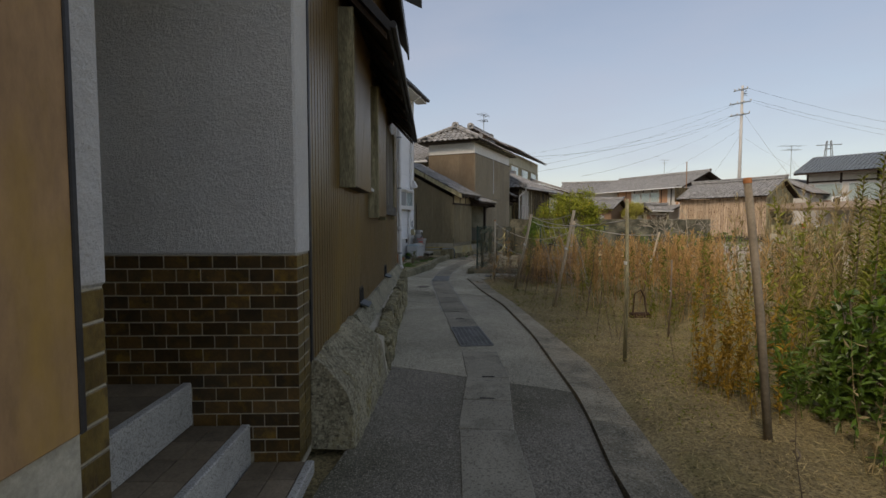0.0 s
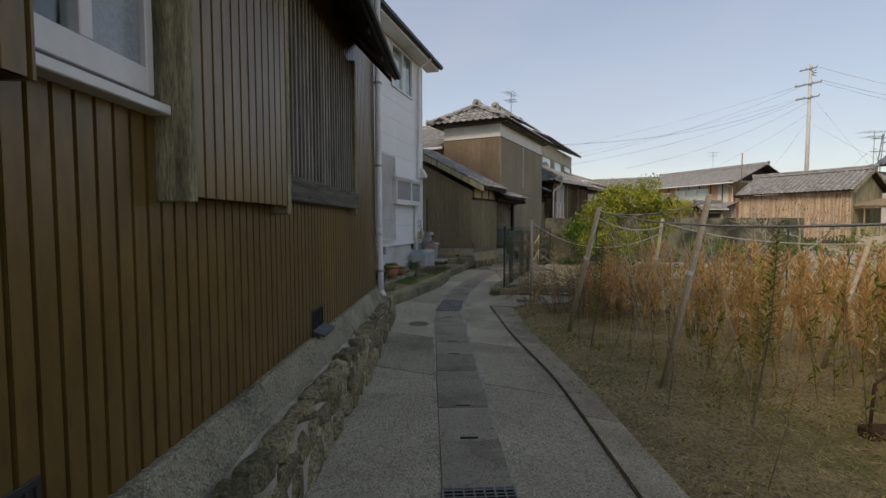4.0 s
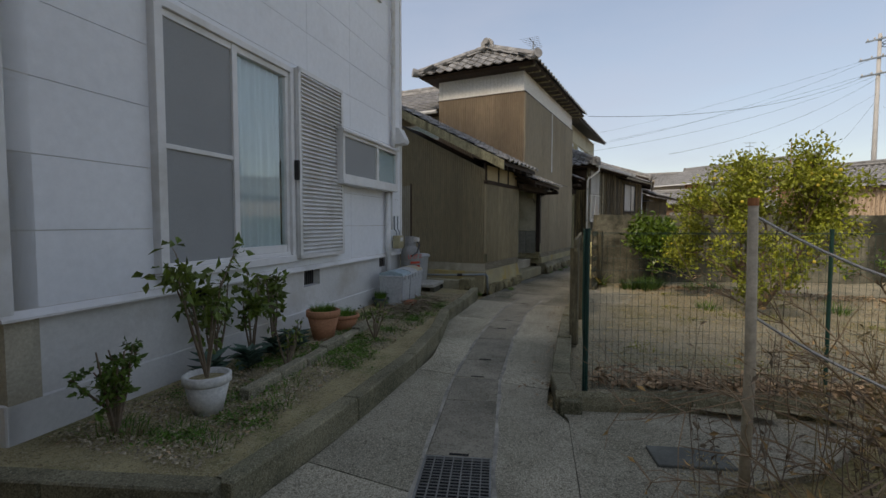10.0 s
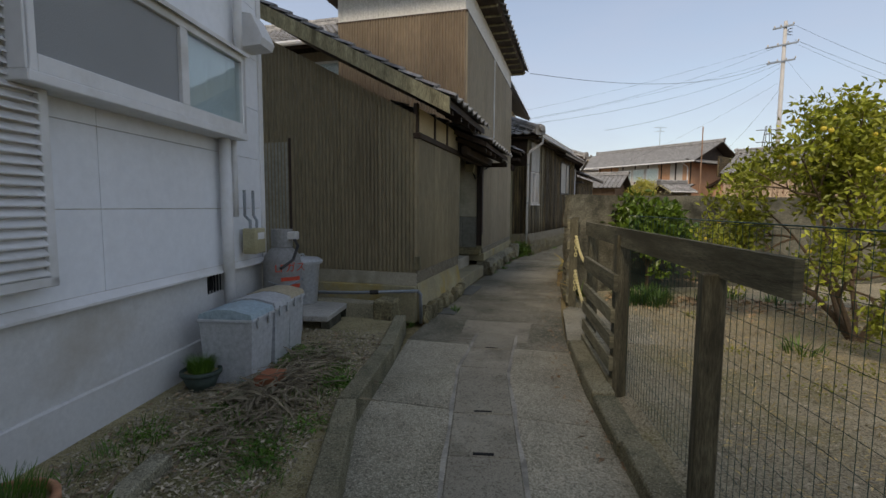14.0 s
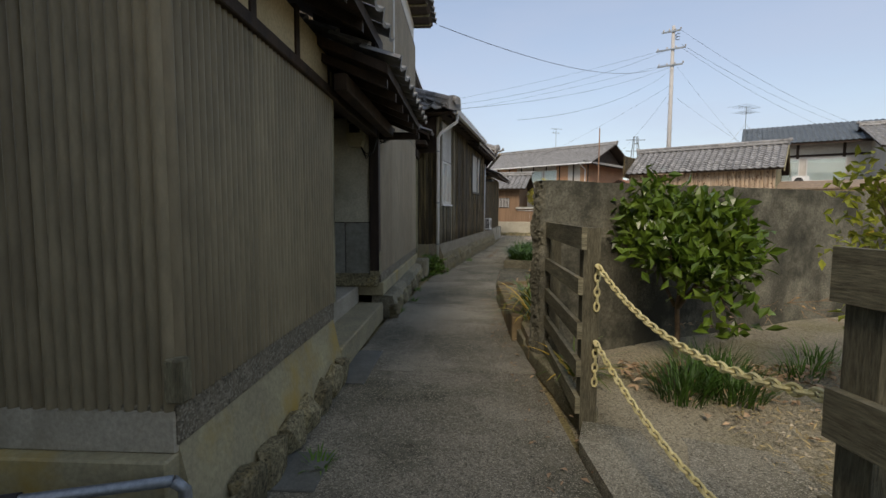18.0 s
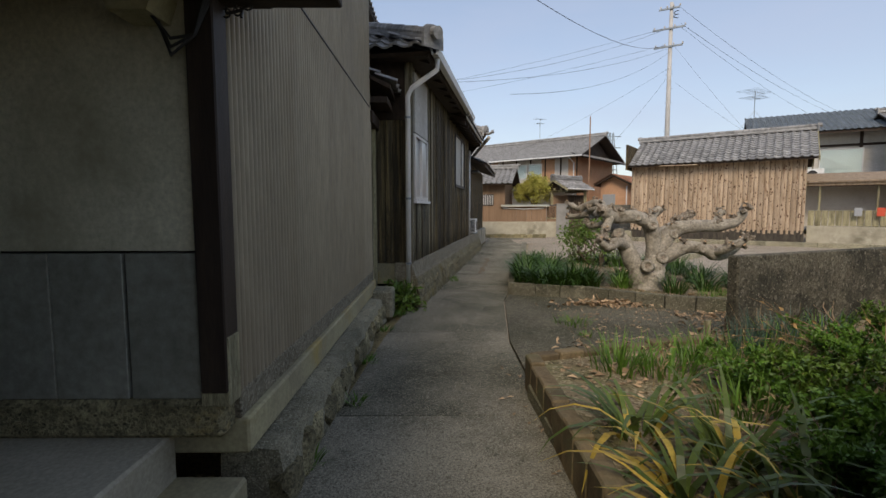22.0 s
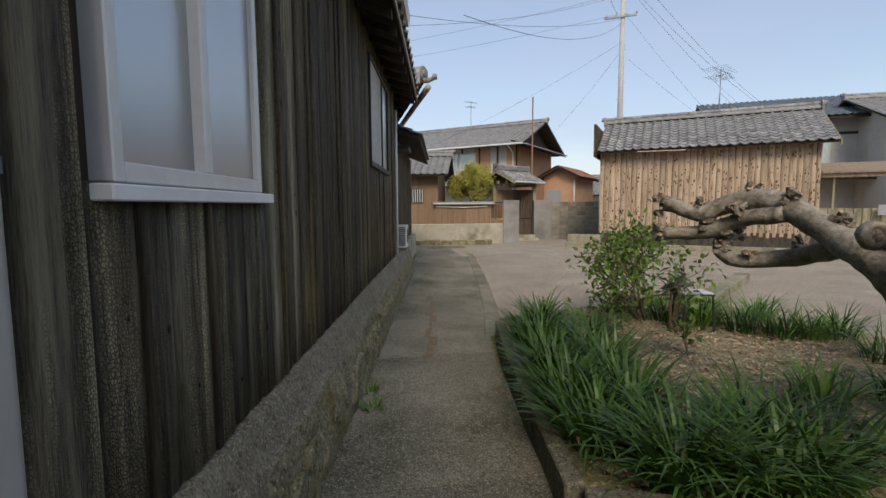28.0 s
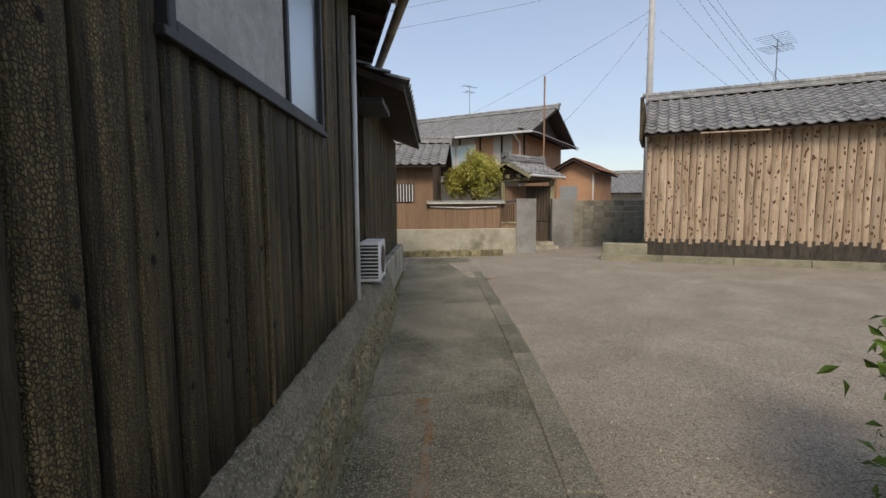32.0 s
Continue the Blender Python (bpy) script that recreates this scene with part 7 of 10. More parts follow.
WIRES = [((-0.3, 0, 10.7), (-7.0, 26.2, 5.1), 0.75, 0.011), ((-0.2, 0, 10.5), (-8.4, 34.0, 5.0), 0.5, 0.009), ((-0.3, 0, 11.6), (-8.2, 39.0, 6.2), 0.5, 0.009),
         ((0.0, 0, 10.4), (-4.6, 33.6, 4.6), 0.6, 0.009), ((-0.1, 0, 9.4), (-3.0, 56.3, 4.7), 0.3, 0.008), ((0.1, 0, 9.3), (4.6, 52.0, 5.4), 0.2, 0.008),
         ((0.4, 0, 12.8), (30.0, 62.0, 9.2), 0.6, 0.012), ((0.5, 0, 11.9), (30.0, 61.0, 8.4), 0.6, 0.012), ((0.5, 0, 11.7), (30.0, 62.5, 8.1), 0.6, 0.01), ((0.2, 0, 10.6), (9.6, 44.7, 5.0), 0.1, 0.007),
         ((-0.5, 0, 11.6), (-24.0, 60.0, 9.5), 0.8, 0.009), ((-0.4, 0, 10.7), (-24.0, 58.0, 8.5), 0.9, 0.009), ((0.3, 0, 8.6), (12.0, 46.5, 4.6), 0.1, 0.007)]
for a, b, sag, r in WIRES:
    a = P0 + Vector(a)
    b = Vector(b)
    pts = [a.lerp(b, t) - Vector((0, 0, 4 * sag * t * (1 - t))) for t in (i / 24 for i in range(25))]
    tagged(part("overhead_cable", tube(BM(), pts, r * 0.65, 5), CABLE), "thin black overhead cable strung from the pole", "cable", "overhead cables")
pylon = thing("far_pylon", zrot(40, 150, 0), "distant steel lattice pylon", "pylon")
for sx in (-1, 1):
    for sy in (-1, 1):
        part("leg", tube(BM(), [(sx * 2.2, sy * 2.2, 0), (sx * 0.4, sy * 0.4, 22)], 0.12, 5), GALV, pylon)
for z in (4, 8, 12, 16, 20):
    h = 2.2 - 1.8 * z / 22
    part("brace", tube(BM(), [(-h, -h, z), (h, -h, z), (h, h, z), (-h, h, z), (-h, -h, z)], 0.08, 4), GALV, pylon)
for z in (15, 18, 21):
    part("arm", tube(BM(), [(-2.6, 0, z), (2.6, 0, z)], 0.1, 4), GALV, pylon)

# ---- drain down the middle of the lane ----
DRAIN = [(0.1, 0.4), (-1.10, 3.26), (-1.42, 4.25), (-1.89, 5.25), (-2.35, 6.05), (-3.2, 7.6), (-4.0, 9.1), (-4.85, 10.7), (-5.2, 11.65), (-5.65, 13.0), (-6.05, 14.6), (-6.4, 16.4), (-6.47, 17.6)]
# Near-black sheets carry the shade of the grating pits and lifting slots as colour.
SLOT = material("slot_shade", (0.008, 0.008, 0.008), (0.015, 0.015, 0.014), 0.9, 5, 20, 0.0)
STRIP = material("pale_mortar_strip", (0.26, 0.2458, 0.2089), (0.468, 0.4417, 0.3693), 0.9, 4, 60, 0.5, stain=(0.208, 0.1985, 0.1672), stain_scale=5.0, stain_at=(0.45, 0.6))
GRATE = material("dull_grey_grating", (0.16, 0.165, 0.155), (0.26, 0.265, 0.25), 0.55, 6, 60, 0.1, metal=0.25)
total = length(DRAIN)
GRATES = (length(DRAIN[:4]), length(DRAIN[:8]))


def at_lane(d, z=0.0):
    (x, y), (dx, dy) = along(DRAIN, d)
    return zrot(x, y, math.degrees(math.atan2(dy, dx)), z)


d, k = 0.0, 0
while d < total - 0.3:
    g = next((q for q in GRATES if abs(q - d) < 0.32), None)
    if g is not None:
        gr = thing("drain_grate", at_lane(g + 0.49), "galvanised steel drain grating set in the lane", "drain grating", "drain gratings")
        part("pit", bx(BM(), -0.49, 0.49, -0.19, 0.19, 0.001, 0.003), SLOT, gr)
        for y in (-0.2, 0.19):
            part("frame_bar", bx(BM(), -0.5, 0.5, y, y + 0.012, 0.0, 0.018), GRATE, gr)
        for x in (-0.5, 0.488):
            part("frame_bar", bx(BM(), x, x + 0.012, -0.2, 0.2, 0.0, 0.018), GRATE, gr)
        for i in range(6):
            part("main_bar", bx(BM(), -0.49, 0.49, -0.144 + i * 0.056, -0.138 + i * 0.056, 0.003, 0.017), GRATE, gr)
        for i in range(32):
            part("cross_bar", tube(BM(), [(-0.475 + i * 0.0306, -0.19, 0.012), (-0.475 + i * 0.0306, 0.19, 0.012)], 0.0035, 4), GRATE, gr)
        d = g + 1.0
        continue
    nxt = next((q for q in GRATES if q > d), total)
    l = min(0.56 if k % 3 else 0.92, nxt - d)
    if l < 0.15:
        d = nxt
        continue
    cv = thing("drain_cover", at_lane(d + l / 2), "grey concrete drain cover slab set in the lane", "drain cover", "drain covers")
    part("slab", bx(BM(), -l / 2 + 0.006, l / 2 - 0.006, -0.2, 0.2, -0.03, 0.006 + 0.002 * (k % 2), 0.006), COVER, cv)
    if k % 3 != 1:
        part("lift_slot", bx(BM(), -l / 2 + 0.02, -l / 2 + 0.045, -0.06, 0.06, 0.004, 0.0095), SLOT, cv)
    d += l
    k += 1
lane_strip = tagged(thing("drain_border"), "pale mortar borders along the drain covers", "mortar border", kind="structure")
for side in (-1, 1):
    n = 46
    for i in range(n):
        a, b = 7.5 + (total - 7.5) * i / n, 7.5 + (total - 7.5) * (i + 1) / n
        pts = []
        for dd, o in ((a, 0.203), (b, 0.203), (b, 0.228 + 0.008 * math.sin(i * 1.9)), (a, 0.228 + 0.008 * math.sin(i * 1.9 - 1.9))):
            (x, y), (dx, dy) = along(DRAIN, dd)
            pts.append((x - dy * o * side, y + dx * o * side))
        part("mortar_strip", prism(BM(), pts, -0.01, 0.0045), STRIP, lane_strip)
man = thing("small_manhole", zrot(-4.78, 9.62, 0), "small round rusty iron cover in the lane", "manhole cover")
part("lid", lathe(BM(), [(0.13, -0.01), (0.13, 0.006), (0.12, 0.008), (0.0, 0.008)], 24), material("rusty_iron", (0.1, 0.085, 0.07), (0.17, 0.145, 0.12), 0.8, 8, 60, 0.3), man)
part("rim", lathe(BM(), [(0.15, -0.01), (0.15, 0.005), (0.135, 0.005), (0.135, -0.01)], 24), KERB, man)
for x, y, w, l in ((-7.28, 18.55, 0.25, 0.36), (-7.36, 20.2, 0.28, 0.86)):
    c = thing("side_cover", zrot(x, y, 90), "small blue-grey concrete inspection cover", "drain cover", "drain covers")
    part("slab", bx(BM(), -l / 2, l / 2, -w / 2, w / 2, -0.02, 0.012, 0.005), material("bluish_cover", (0.1, 0.105, 0.09), (0.16, 0.165, 0.145), 0.85, 4, 70, 0.3), c)
c = thing("side_cover", zrot(-3.95, 12.25, 20), "small blue-grey concrete inspection cover", "drain cover", "drain covers")
part("slab", bx(BM(), -0.22, 0.22, -0.12, 0.12, 0.0, 0.022, 0.005), bpy.data.materials["bluish_cover"], c)


def edging(parent, poly, w, h, piece, mat, name="edging_block", z0=-0.05, gap=0.006, wobble=0.0, side=0.0):
    """Blocks laid end to end along a line in plan."""
    n = max(1, round(length(poly) / piece))
    s = length(poly) / n
    for i in range(n):
        (x0, y0), _ = along(poly, i * s + gap / 2)
        (x1, y1), _ = along(poly, (i + 1) * s - gap / 2)
        ang, l = math.degrees(math.atan2(y1 - y0, x1 - x0)), math.hypot(x1 - x0, y1 - y0)
        hz = h + wobble * math.sin(i * 2.7)
        part(name, bx(BM(), -l / 2, l / 2, -w / 2 + side, w / 2 + side, z0, hz, 0.01), mat, parent, m=zrot((x0 + x1) / 2, (y0 + y1) / 2, ang + wobble * 90 * math.sin(i * 1.3)))


# concrete side pad between the field and the fence
tagged(part("side_pad", prism(BM(), [(-4.43, 11.45), (-4.72, 12.5), (-4.8, 12.64), (-3.9, 13.04), (-2.7, 13.4), (-3.3, 12.4), (-3.78, 11.98), (-4.0, 11.56), (-4.12, 11.5)], -0.05, 0.004), PALEPOUR), "small concrete pad before the garden fence", "paving", kind="structure")

# ---- planted bed along the white house ----
BEDSOIL = material("dark_bed_soil", (0.2316, 0.1936, 0.0965), (0.4349, 0.3717, 0.1991), 0.95, 2.5, 75, 1.0, speck=(0.44, 0.4, 0.2666), speck_at=0.78, stain=(0.119, 0.1445, 0.0439), stain_scale=1.4, dist=0.012)
bedk = tagged(thing("bed_kerb"), "grey concrete kerb round the white house's planted bed", "kerb", kind="structure")
edging(bedk, [(-7.6, 9.95), (-5.98, 10.6)], 0.13, 0.17, 1.0, KERBOLD)
edging(bedk, [(-5.99, 10.62), (-6.06, 11.43), (-6.42, 13.54), (-7.06, 15.2), (-7.4, 17.15), (-7.56, 17.5)], 0.13, 0.17, 1.1, KERBOLD)
tagged(part("bed_soil", rough(prism(BM(), [(-7.6, 10.0), (-6.03, 10.66), (-6.12, 11.43), (-6.48, 13.54), (-7.12, 15.2), (-7.46, 17.1), (-7.6, 17.6), (-9.0, 17.6), (-8.7, 17.0), (-7.7, 11.0), (-7.5, 10.5)], -0.04, 0.12), 0.01, 3), BEDSOIL), "dark leaf-strewn soil of the planted bed", "soil", kind="structure")
inner = thing("stone_edging", I4, "row of small grey edging blocks in the bed", "edging")
edging(inner, [(-6.86, 11.5), (-7.02, 12.2), (-7.3, 13.2), (-7.58, 14.3)], 0.1, 0.2, 0.42, KERB, wobble=0.015)
low = tagged(thing("low_wall"), "low rough concrete wall end by the corrugated house", "low wall", kind="structure")
part("wall", rough(bx(BM(), -9.2, -7.62, 17.42, 17.6, -0.05, 0.3, 0.015), 0.012, 4), KERB, low)
part("wall_end", rough(bx(BM(), -7.85, -7.61, 17.38, 17.66, -0.05, 0.34, 0.02), 0.012, 4), STONE, low)
pipe = thing("water_pipe", I4, "grey plastic water pipe along the low wall", "pipe")
part("run", tube(BM(), [(-9.2, 17.5, 0.35), (-8.2, 17.6, 0.37), (-7.45, 17.78, 0.4)], 0.02, 8), GALV, pipe, smooth=True)
part("drop", tube(BM(), [(-7.45, 17.78, 0.4), (-7.42, 17.8, 0.36), (-7.42, 17.82, 0.0)], 0.022, 8), GALV, pipe, smooth=True)
part("coupling", tube(BM(), [(-8.0, 17.645, 0.378), (-7.9, 17.67, 0.382)], 0.028, 8), DARKMETAL, pipe)

# bins, gas cylinder, meter
BINW = material("pale_grey_plastic", (0.42, 0.44, 0.45), (0.48, 0.5, 0.51), 0.5, 2, 30, 0.03, stain=(0.36, 0.36, 0.33))
LIDB = material("pale_blue_plastic", (0.3, 0.4, 0.45), (0.36, 0.46, 0.5), 0.5, 2, 30, 0.03)
LIDT = material("tan_plastic", (0.42, 0.36, 0.24), (0.48, 0.42, 0.3), 0.5, 2, 30, 0.03)
for k, (x, lid) in enumerate(((4.5, LIDB), (4.9, BINW), (5.24, LIDT))):
    b = thing("storage_bin", WHITE @ Matrix.Translation((x, -0.36 + 0.02 * k, 0.12)), ("pale grey plastic bin with a blue lid", "pale grey lidded plastic bin", "pale grey plastic bin with a tan lid")[k] + " against the white house", "bin", "storage bins")
    w = (0.34, 0.3, 0.3)[k]
    part("tub", hull(BM(), [(sx * (w / 2 - 0.02 + 0.02 * t), sy * (0.17 + 0.025 * t), 0.46 * t) for t in (0, 1) for sx in (-1, 1) for sy in (-1, 1)]), BINW, b)
    part("rim", bx(BM(), -w / 2 - 0.012, w / 2 + 0.012, -0.205, 0.205, 0.45, 0.475, 0.006), BINW, b)
    part("lid", prism_x(BM(), [(-0.2, 0.476), (-0.19, 0.51), (-0.05, 0.545), (0.05, 0.545), (0.19, 0.51), (0.2, 0.476)], -w / 2 - 0.005, w / 2 + 0.005), lid, b)
    for sx in (-1, 1):
        part("clip", bx(BM(), sx * w * 0.25 - 0.02, sx * w * 0.25 + 0.02, -0.215, -0.2, 0.4, 0.48, 0.003), BINW, b)
CYL = material("grey_painted_cylinder", (0.24, 0.24, 0.235), (0.3, 0.3, 0.29), 0.5, 2, 30, 0.05, stain=(0.2, 0.17, 0.14))
gas = thing("gas_cylinder", WHITE @ Matrix.Translation((5.62, -0.22, 0.12)), "grey LP gas cylinder chained beside the white house", "gas cylinder")
part("body", lathe(BM(), [(0.15, 0.0), (0.18, 0.05), (0.18, 0.72), (0.16, 0.8), (0.1, 0.87), (0.05, 0.9)], 24), CYL, gas, smooth=True)
part("collar", lathe(BM(), [(0.1, 0.88), (0.1, 1.05), (0.09, 1.05), (0.09, 0.88)], 20), CYL, gas)
part("valve", tube(BM(), [(0, 0, 0.9), (0, 0, 1.02)], 0.03, 10), GALV, gas)
part("regulator", bx(BM(), -0.06, 0.04, -0.16, -0.04, 0.95, 1.03, 0.01), ALU, gas)
part("hose", tube(BM(), [(-0.02, -0.12, 0.98), (-0.1, -0.2, 0.9), (-0.22, -0.2, 0.78), (-0.4, -0.16, 0.72)], 0.014, 8), DARKMETAL, gas)
part("chain", tube(BM(), [(0.19 * math.cos(a) , 0.19 * math.sin(a), 0.55 + 0.02 * math.sin(3 * a)) for a in (math.pi * (0.9 + i / 16) for i in range(17))], 0.008, 5), GALV, gas)
REDINK = material("red_marking", (0.5, 0.06, 0.03), (0.55, 0.09, 0.05), 0.6, 5, 40, 0.0)


def lettering(text, size, m, mat, parent):
    """Words in the built-in font, as a mesh."""
    cu = bpy.data.curves.new("lettering", "FONT")
    cu.body, cu.size, cu.align_x, cu.extrude = text, size, "CENTER", 0.001
    tmp = bpy.data.objects.new("lettering", cu)
    scene.collection.objects.link(tmp)
    me = bpy.data.meshes.new_from_object(tmp.evaluated_get(bpy.context.evaluated_depsgraph_get()))
    bpy.data.objects.remove(tmp)
    me.materials.clear()
    me.materials.append(mat)
    return part("lettering", me, None, parent, m=m)


lettering("LPガス", 0.1, pose(-0.13, -0.133, 0.66, 90, 0, -45), REDINK, gas)
for i in range(2):
    part("marking_bar", bx(BM(), -0.09, 0.09, -0.002, 0.0, 0, 0.035), REDINK, gas, m=pose(-0.13, -0.132, 0.57 - 0.07 * i, 0, 0, -45))
gm = thing("gas_meter", WHITE @ Matrix.Translation((5.3, -0.1, 1.08)) @ Matrix.Scale(0.75, 4), "beige gas meter with pipes on the white wall", "gas meter")
part("case", bx(BM(), -0.13, 0.13, -0.09, 0.08, -0.15, 0.15, 0.015), YELLOWED, gm)
part("dial", bx(BM(), -0.08, 0.08, -0.096, -0.088, 0.02, 0.1, 0.003), WHITEPVC, gm)
for x in (-0.08, 0.08):
    part("inlet", tube(BM(), [(x, 0, 0.14), (x, 0, 0.24), (x * 1.3, 0.05, 0.3), (x * 1.3, 0.05, 0.6)], 0.018, 8), GALV, gm)
slab = thing("paving_slab", WHITE @ Matrix.Translation((6.3, -0.25, 0.12)), "grey paving slab laid on hollow blocks", "slab")
part("slab", bx(BM(), -0.5, 0.45, -0.35, 0.35, 0.1, 0.16, 0.008), RISER, slab)
for x in (-0.4, 0.15):
    part("support_block", bx(BM(), x, x + 0.39, -0.34, -0.24, 0.0, 0.1, 0.006), OLDCONC, slab)
rb = thing("lidded_bucket", WHITE @ Matrix.Translation((6.45, -0.08, 0.28)), "pale grey round lidded bucket on the slab", "bucket")
part("tub", lathe(BM(), [(0.16, 0), (0.17, 0.01), (0.205, 0.46), (0.215, 0.47), (0.0, 0.47)], 24), BINW, rb, smooth=True)
part("lid", lathe(BM(), [(0.235, 0.46), (0.24, 0.49), (0.2, 0.52), (0.0, 0.53)], 24), BINW, rb)
part("handle", tube(BM(), [(-0.09, 0, 0.52), (-0.06, 0, 0.56), (0.06, 0, 0.56), (0.09, 0, 0.52)], 0.012, 6), BINW, rb)
blk = thing("timber_offcuts", WHITE @ Matrix.Translation((4.2, -0.62, 0.12)), "short weathered timber offcuts by the bins", "timber")
part("board", bx(BM(), -0.2, 0.3, -0.1, 0.1, 0.0, 0.05, 0.004), GREYWOOD, blk)
part("block", bx(BM(), 0.0, 0.2, -0.15, 0.0, 0.05, 0.11, 0.004), material("red_brown_clay", (0.3, 0.1, 0.05), (0.36, 0.14, 0.07), 0.8, 5, 40, 0.2), blk)

# pots
TERRA = material("terracotta", (0.36, 0.168, 0.09), (0.48, 0.24, 0.132), 0.85, 3, 40, 0.25, stain=(0.48, 0.36, 0.264), stain_scale=3, stain_at=(0.6, 0.75))
WHITECLAY = material("white_pot_plastic", (0.55, 0.55, 0.52), (0.63, 0.63, 0.6), 0.6, 3, 40, 0.1, stain=(0.45, 0.43, 0.38))


def pot(x, y, r, h, mat, label):
    p = thing("flower_pot", WHITE @ Matrix.Translation((x, y, 0.12)), label, "flower pot", "flower pots")
    part("bowl", lathe(BM(), [(r * 0.62, 0), (r * 0.95, h * 0.78), (r * 0.86, h * 0.78), (r * 0.5, 0.03)], 28), mat, p, smooth=True)
    part("rim", lathe(BM(), [(r * 0.96, h * 0.76), (r * 1.04, h * 0.8), (r * 1.04, h * 0.98), (r * 0.98, h), (r * 0.88, h), (r * 0.88, h * 0.76)], 28), mat, p, smooth=True)
    part("potting_soil", lathe(BM(), [(r * 0.88, h * 0.8), (r * 0.87, h * 0.86), (r * 0.4, h * 0.88), (0.0, h * 0.89)], 20), BEDSOIL, p)
    return p


pot(2.2, -0.42, 0.18, 0.33, TERRA, "terracotta pot of fine green grass-like leaves")
pot(2.68, -0.42, 0.18, 0.19, TERRA, "shallow terracotta bowl of fine green leaves")
pot(0.15, -0.72, 0.15, 0.27, WHITECLAY, "white pot holding a leafy shrub")
pot(4.25, -0.22, 0.13, 0.14, material("dark_green_plastic", (0.04, 0.06, 0.05), (0.06, 0.085, 0.07), 0.6, 3, 40, 0.05), "small dark green plastic pot")

# ---- garden fence, gate, chains ----
GREENP = material("dark_green_coated_post", (0.012, 0.045, 0.035), (0.02, 0.065, 0.05), 0.5, 4, 40, 0.05)
fk = tagged(thing("fence_kerb"), "rough concrete edge under the garden fence", "kerb", kind="structure")
edging(fk, [(-4.72, 12.6), (-4.88, 12.85), (-5.12, 14.13), (-5.5, 16.2), (-5.62, 17.3)], 0.16, 0.1, 0.7, KERBOLD, wobble=0.012)
CORNER = [(-4.84, 12.62), (-4.4, 12.8), (-3.9, 13.03), (-3.3, 13.24), (-2.75, 13.4)]
bm = BM()
rings = []
for i in range(49):
    (x, y), (dx, dy) = along(CORNER, length(CORNER) * i / 48)
    h = 0.15 + 0.035 * noise.noise(Vector((i * 0.21, 3, 0))) + 0.02 * noise.noise(Vector((i * 0.8, 9, 0)))
    rings.append([bm.verts.new((x - dy * o + 0.012 * noise.noise(Vector((i * 0.5, o * 9, 5))), y + dx * o + 0.015 * noise.noise(Vector((i * 0.6, o * 9, z * 9))), z)) for o, z in ((0.0, -0.05), (0.004, 0.05), (0.012, h * 0.75), (0.035, h), (0.12, h - 0.03), (0.17, h - 0.06), (0.18, -0.05))])
for a, b in zip(rings, rings[1:]):
    for k in range(6):
        bm.faces.new((a[k], b[k], b[k + 1], a[k + 1]))
bm.faces.new(rings[0])
bm.faces.new(rings[-1][::-1])
part("broken_kerb", bm, KERBOLD, fk, "crumbling mortar kerb")
edging(fk, [(-2.7, 13.42), (-2.6, 13.45), (-0.8, 13.9), (4.0, 14.9)], 0.12, 0.15, 1.5, GREYWOOD, "timber_edging")
edging(fk, [(-5.66, 19.2), (-5.78, 20.4), (-5.86, 21.4), (-5.9, 23.3)], 0.14, 0.1, 0.5, KERBOLD, wobble=0.02)
tagged(part("gate_pad", prism(BM(), [(-5.72, 17.4), (-5.8, 18.84), (-5.72, 19.1), (-4.75, 18.75), (-4.8, 17.5)], -0.05, 0.058), PALEPOUR), "concrete pad in the garden gateway", "paving", kind="structure")


GREYRAIL = material("grey_weathered_rail", (0.1108, 0.1005, 0.0635), (0.2658, 0.2425, 0.1565), 0.85, 3.0, 26, 0.9, stretch=(0.7, 0.7, 7), stain=(0.09, 0.08, 0.0476), stain_at=(0.52, 0.68), vary=0.2, dist=0.008, grain=0.85)


def post_wire(name, a, b, h, label, posts):
    """Wire netting between two points, with its green posts."""
    t = thing(name, I4, label, "fence")
    ax, bx_ = Vector((*a, 0)), Vector((*b, 0))
    L_ = (bx_ - ax).length
    n = int(L_ / 0.05)
    bm = BM()
    for i in range(n + 1):
        p = ax.lerp(bx_, i / n)
        tube(bm, [p + Vector((0, 0, 0.08)), p + Vector((0, 0, h))], 0.0013, 3, False)
    for j in range(int(h / 0.1) + 1):
        z = 0.08 + j * (h - 0.08) / int(h / 0.1)
        tube(bm, [ax + Vector((0, 0, z)), bx_ + Vector((0, 0, z))], 0.0013, 3, False)
    tagged(part("netting", bm, GREENP, t), kind="stuff")
    part("top_wire", tube(BM(), [ax + Vector((0, 0, h + 0.01)), bx_ + Vector((0, 0, h + 0.01))], 0.003, 5), GREENP, t)
    for i in range(posts):
        p = ax.lerp(bx_, i / max(1, posts - 1))
        q = part("post", tube(BM(), [(p.x, p.y, 0.0), (p.x, p.y, h + 0.03)], 0.014, 10), GREENP, t)
        part("post_cap", tube(BM(), [(p.x, p.y, h + 0.03), (p.x, p.y, h + 0.045)], 0.016, 10), GREENP, q)
    return t


post_wire("net_fence", (-4.71, 13.03), (-5.3, 16.2), 1.33, "green wire-net fence along the lane", 1)
post_wire("net_fence", (-4.69, 13.01), (0.4, 15.1), 1.33, "green wire-net fence across the garden end", 4)


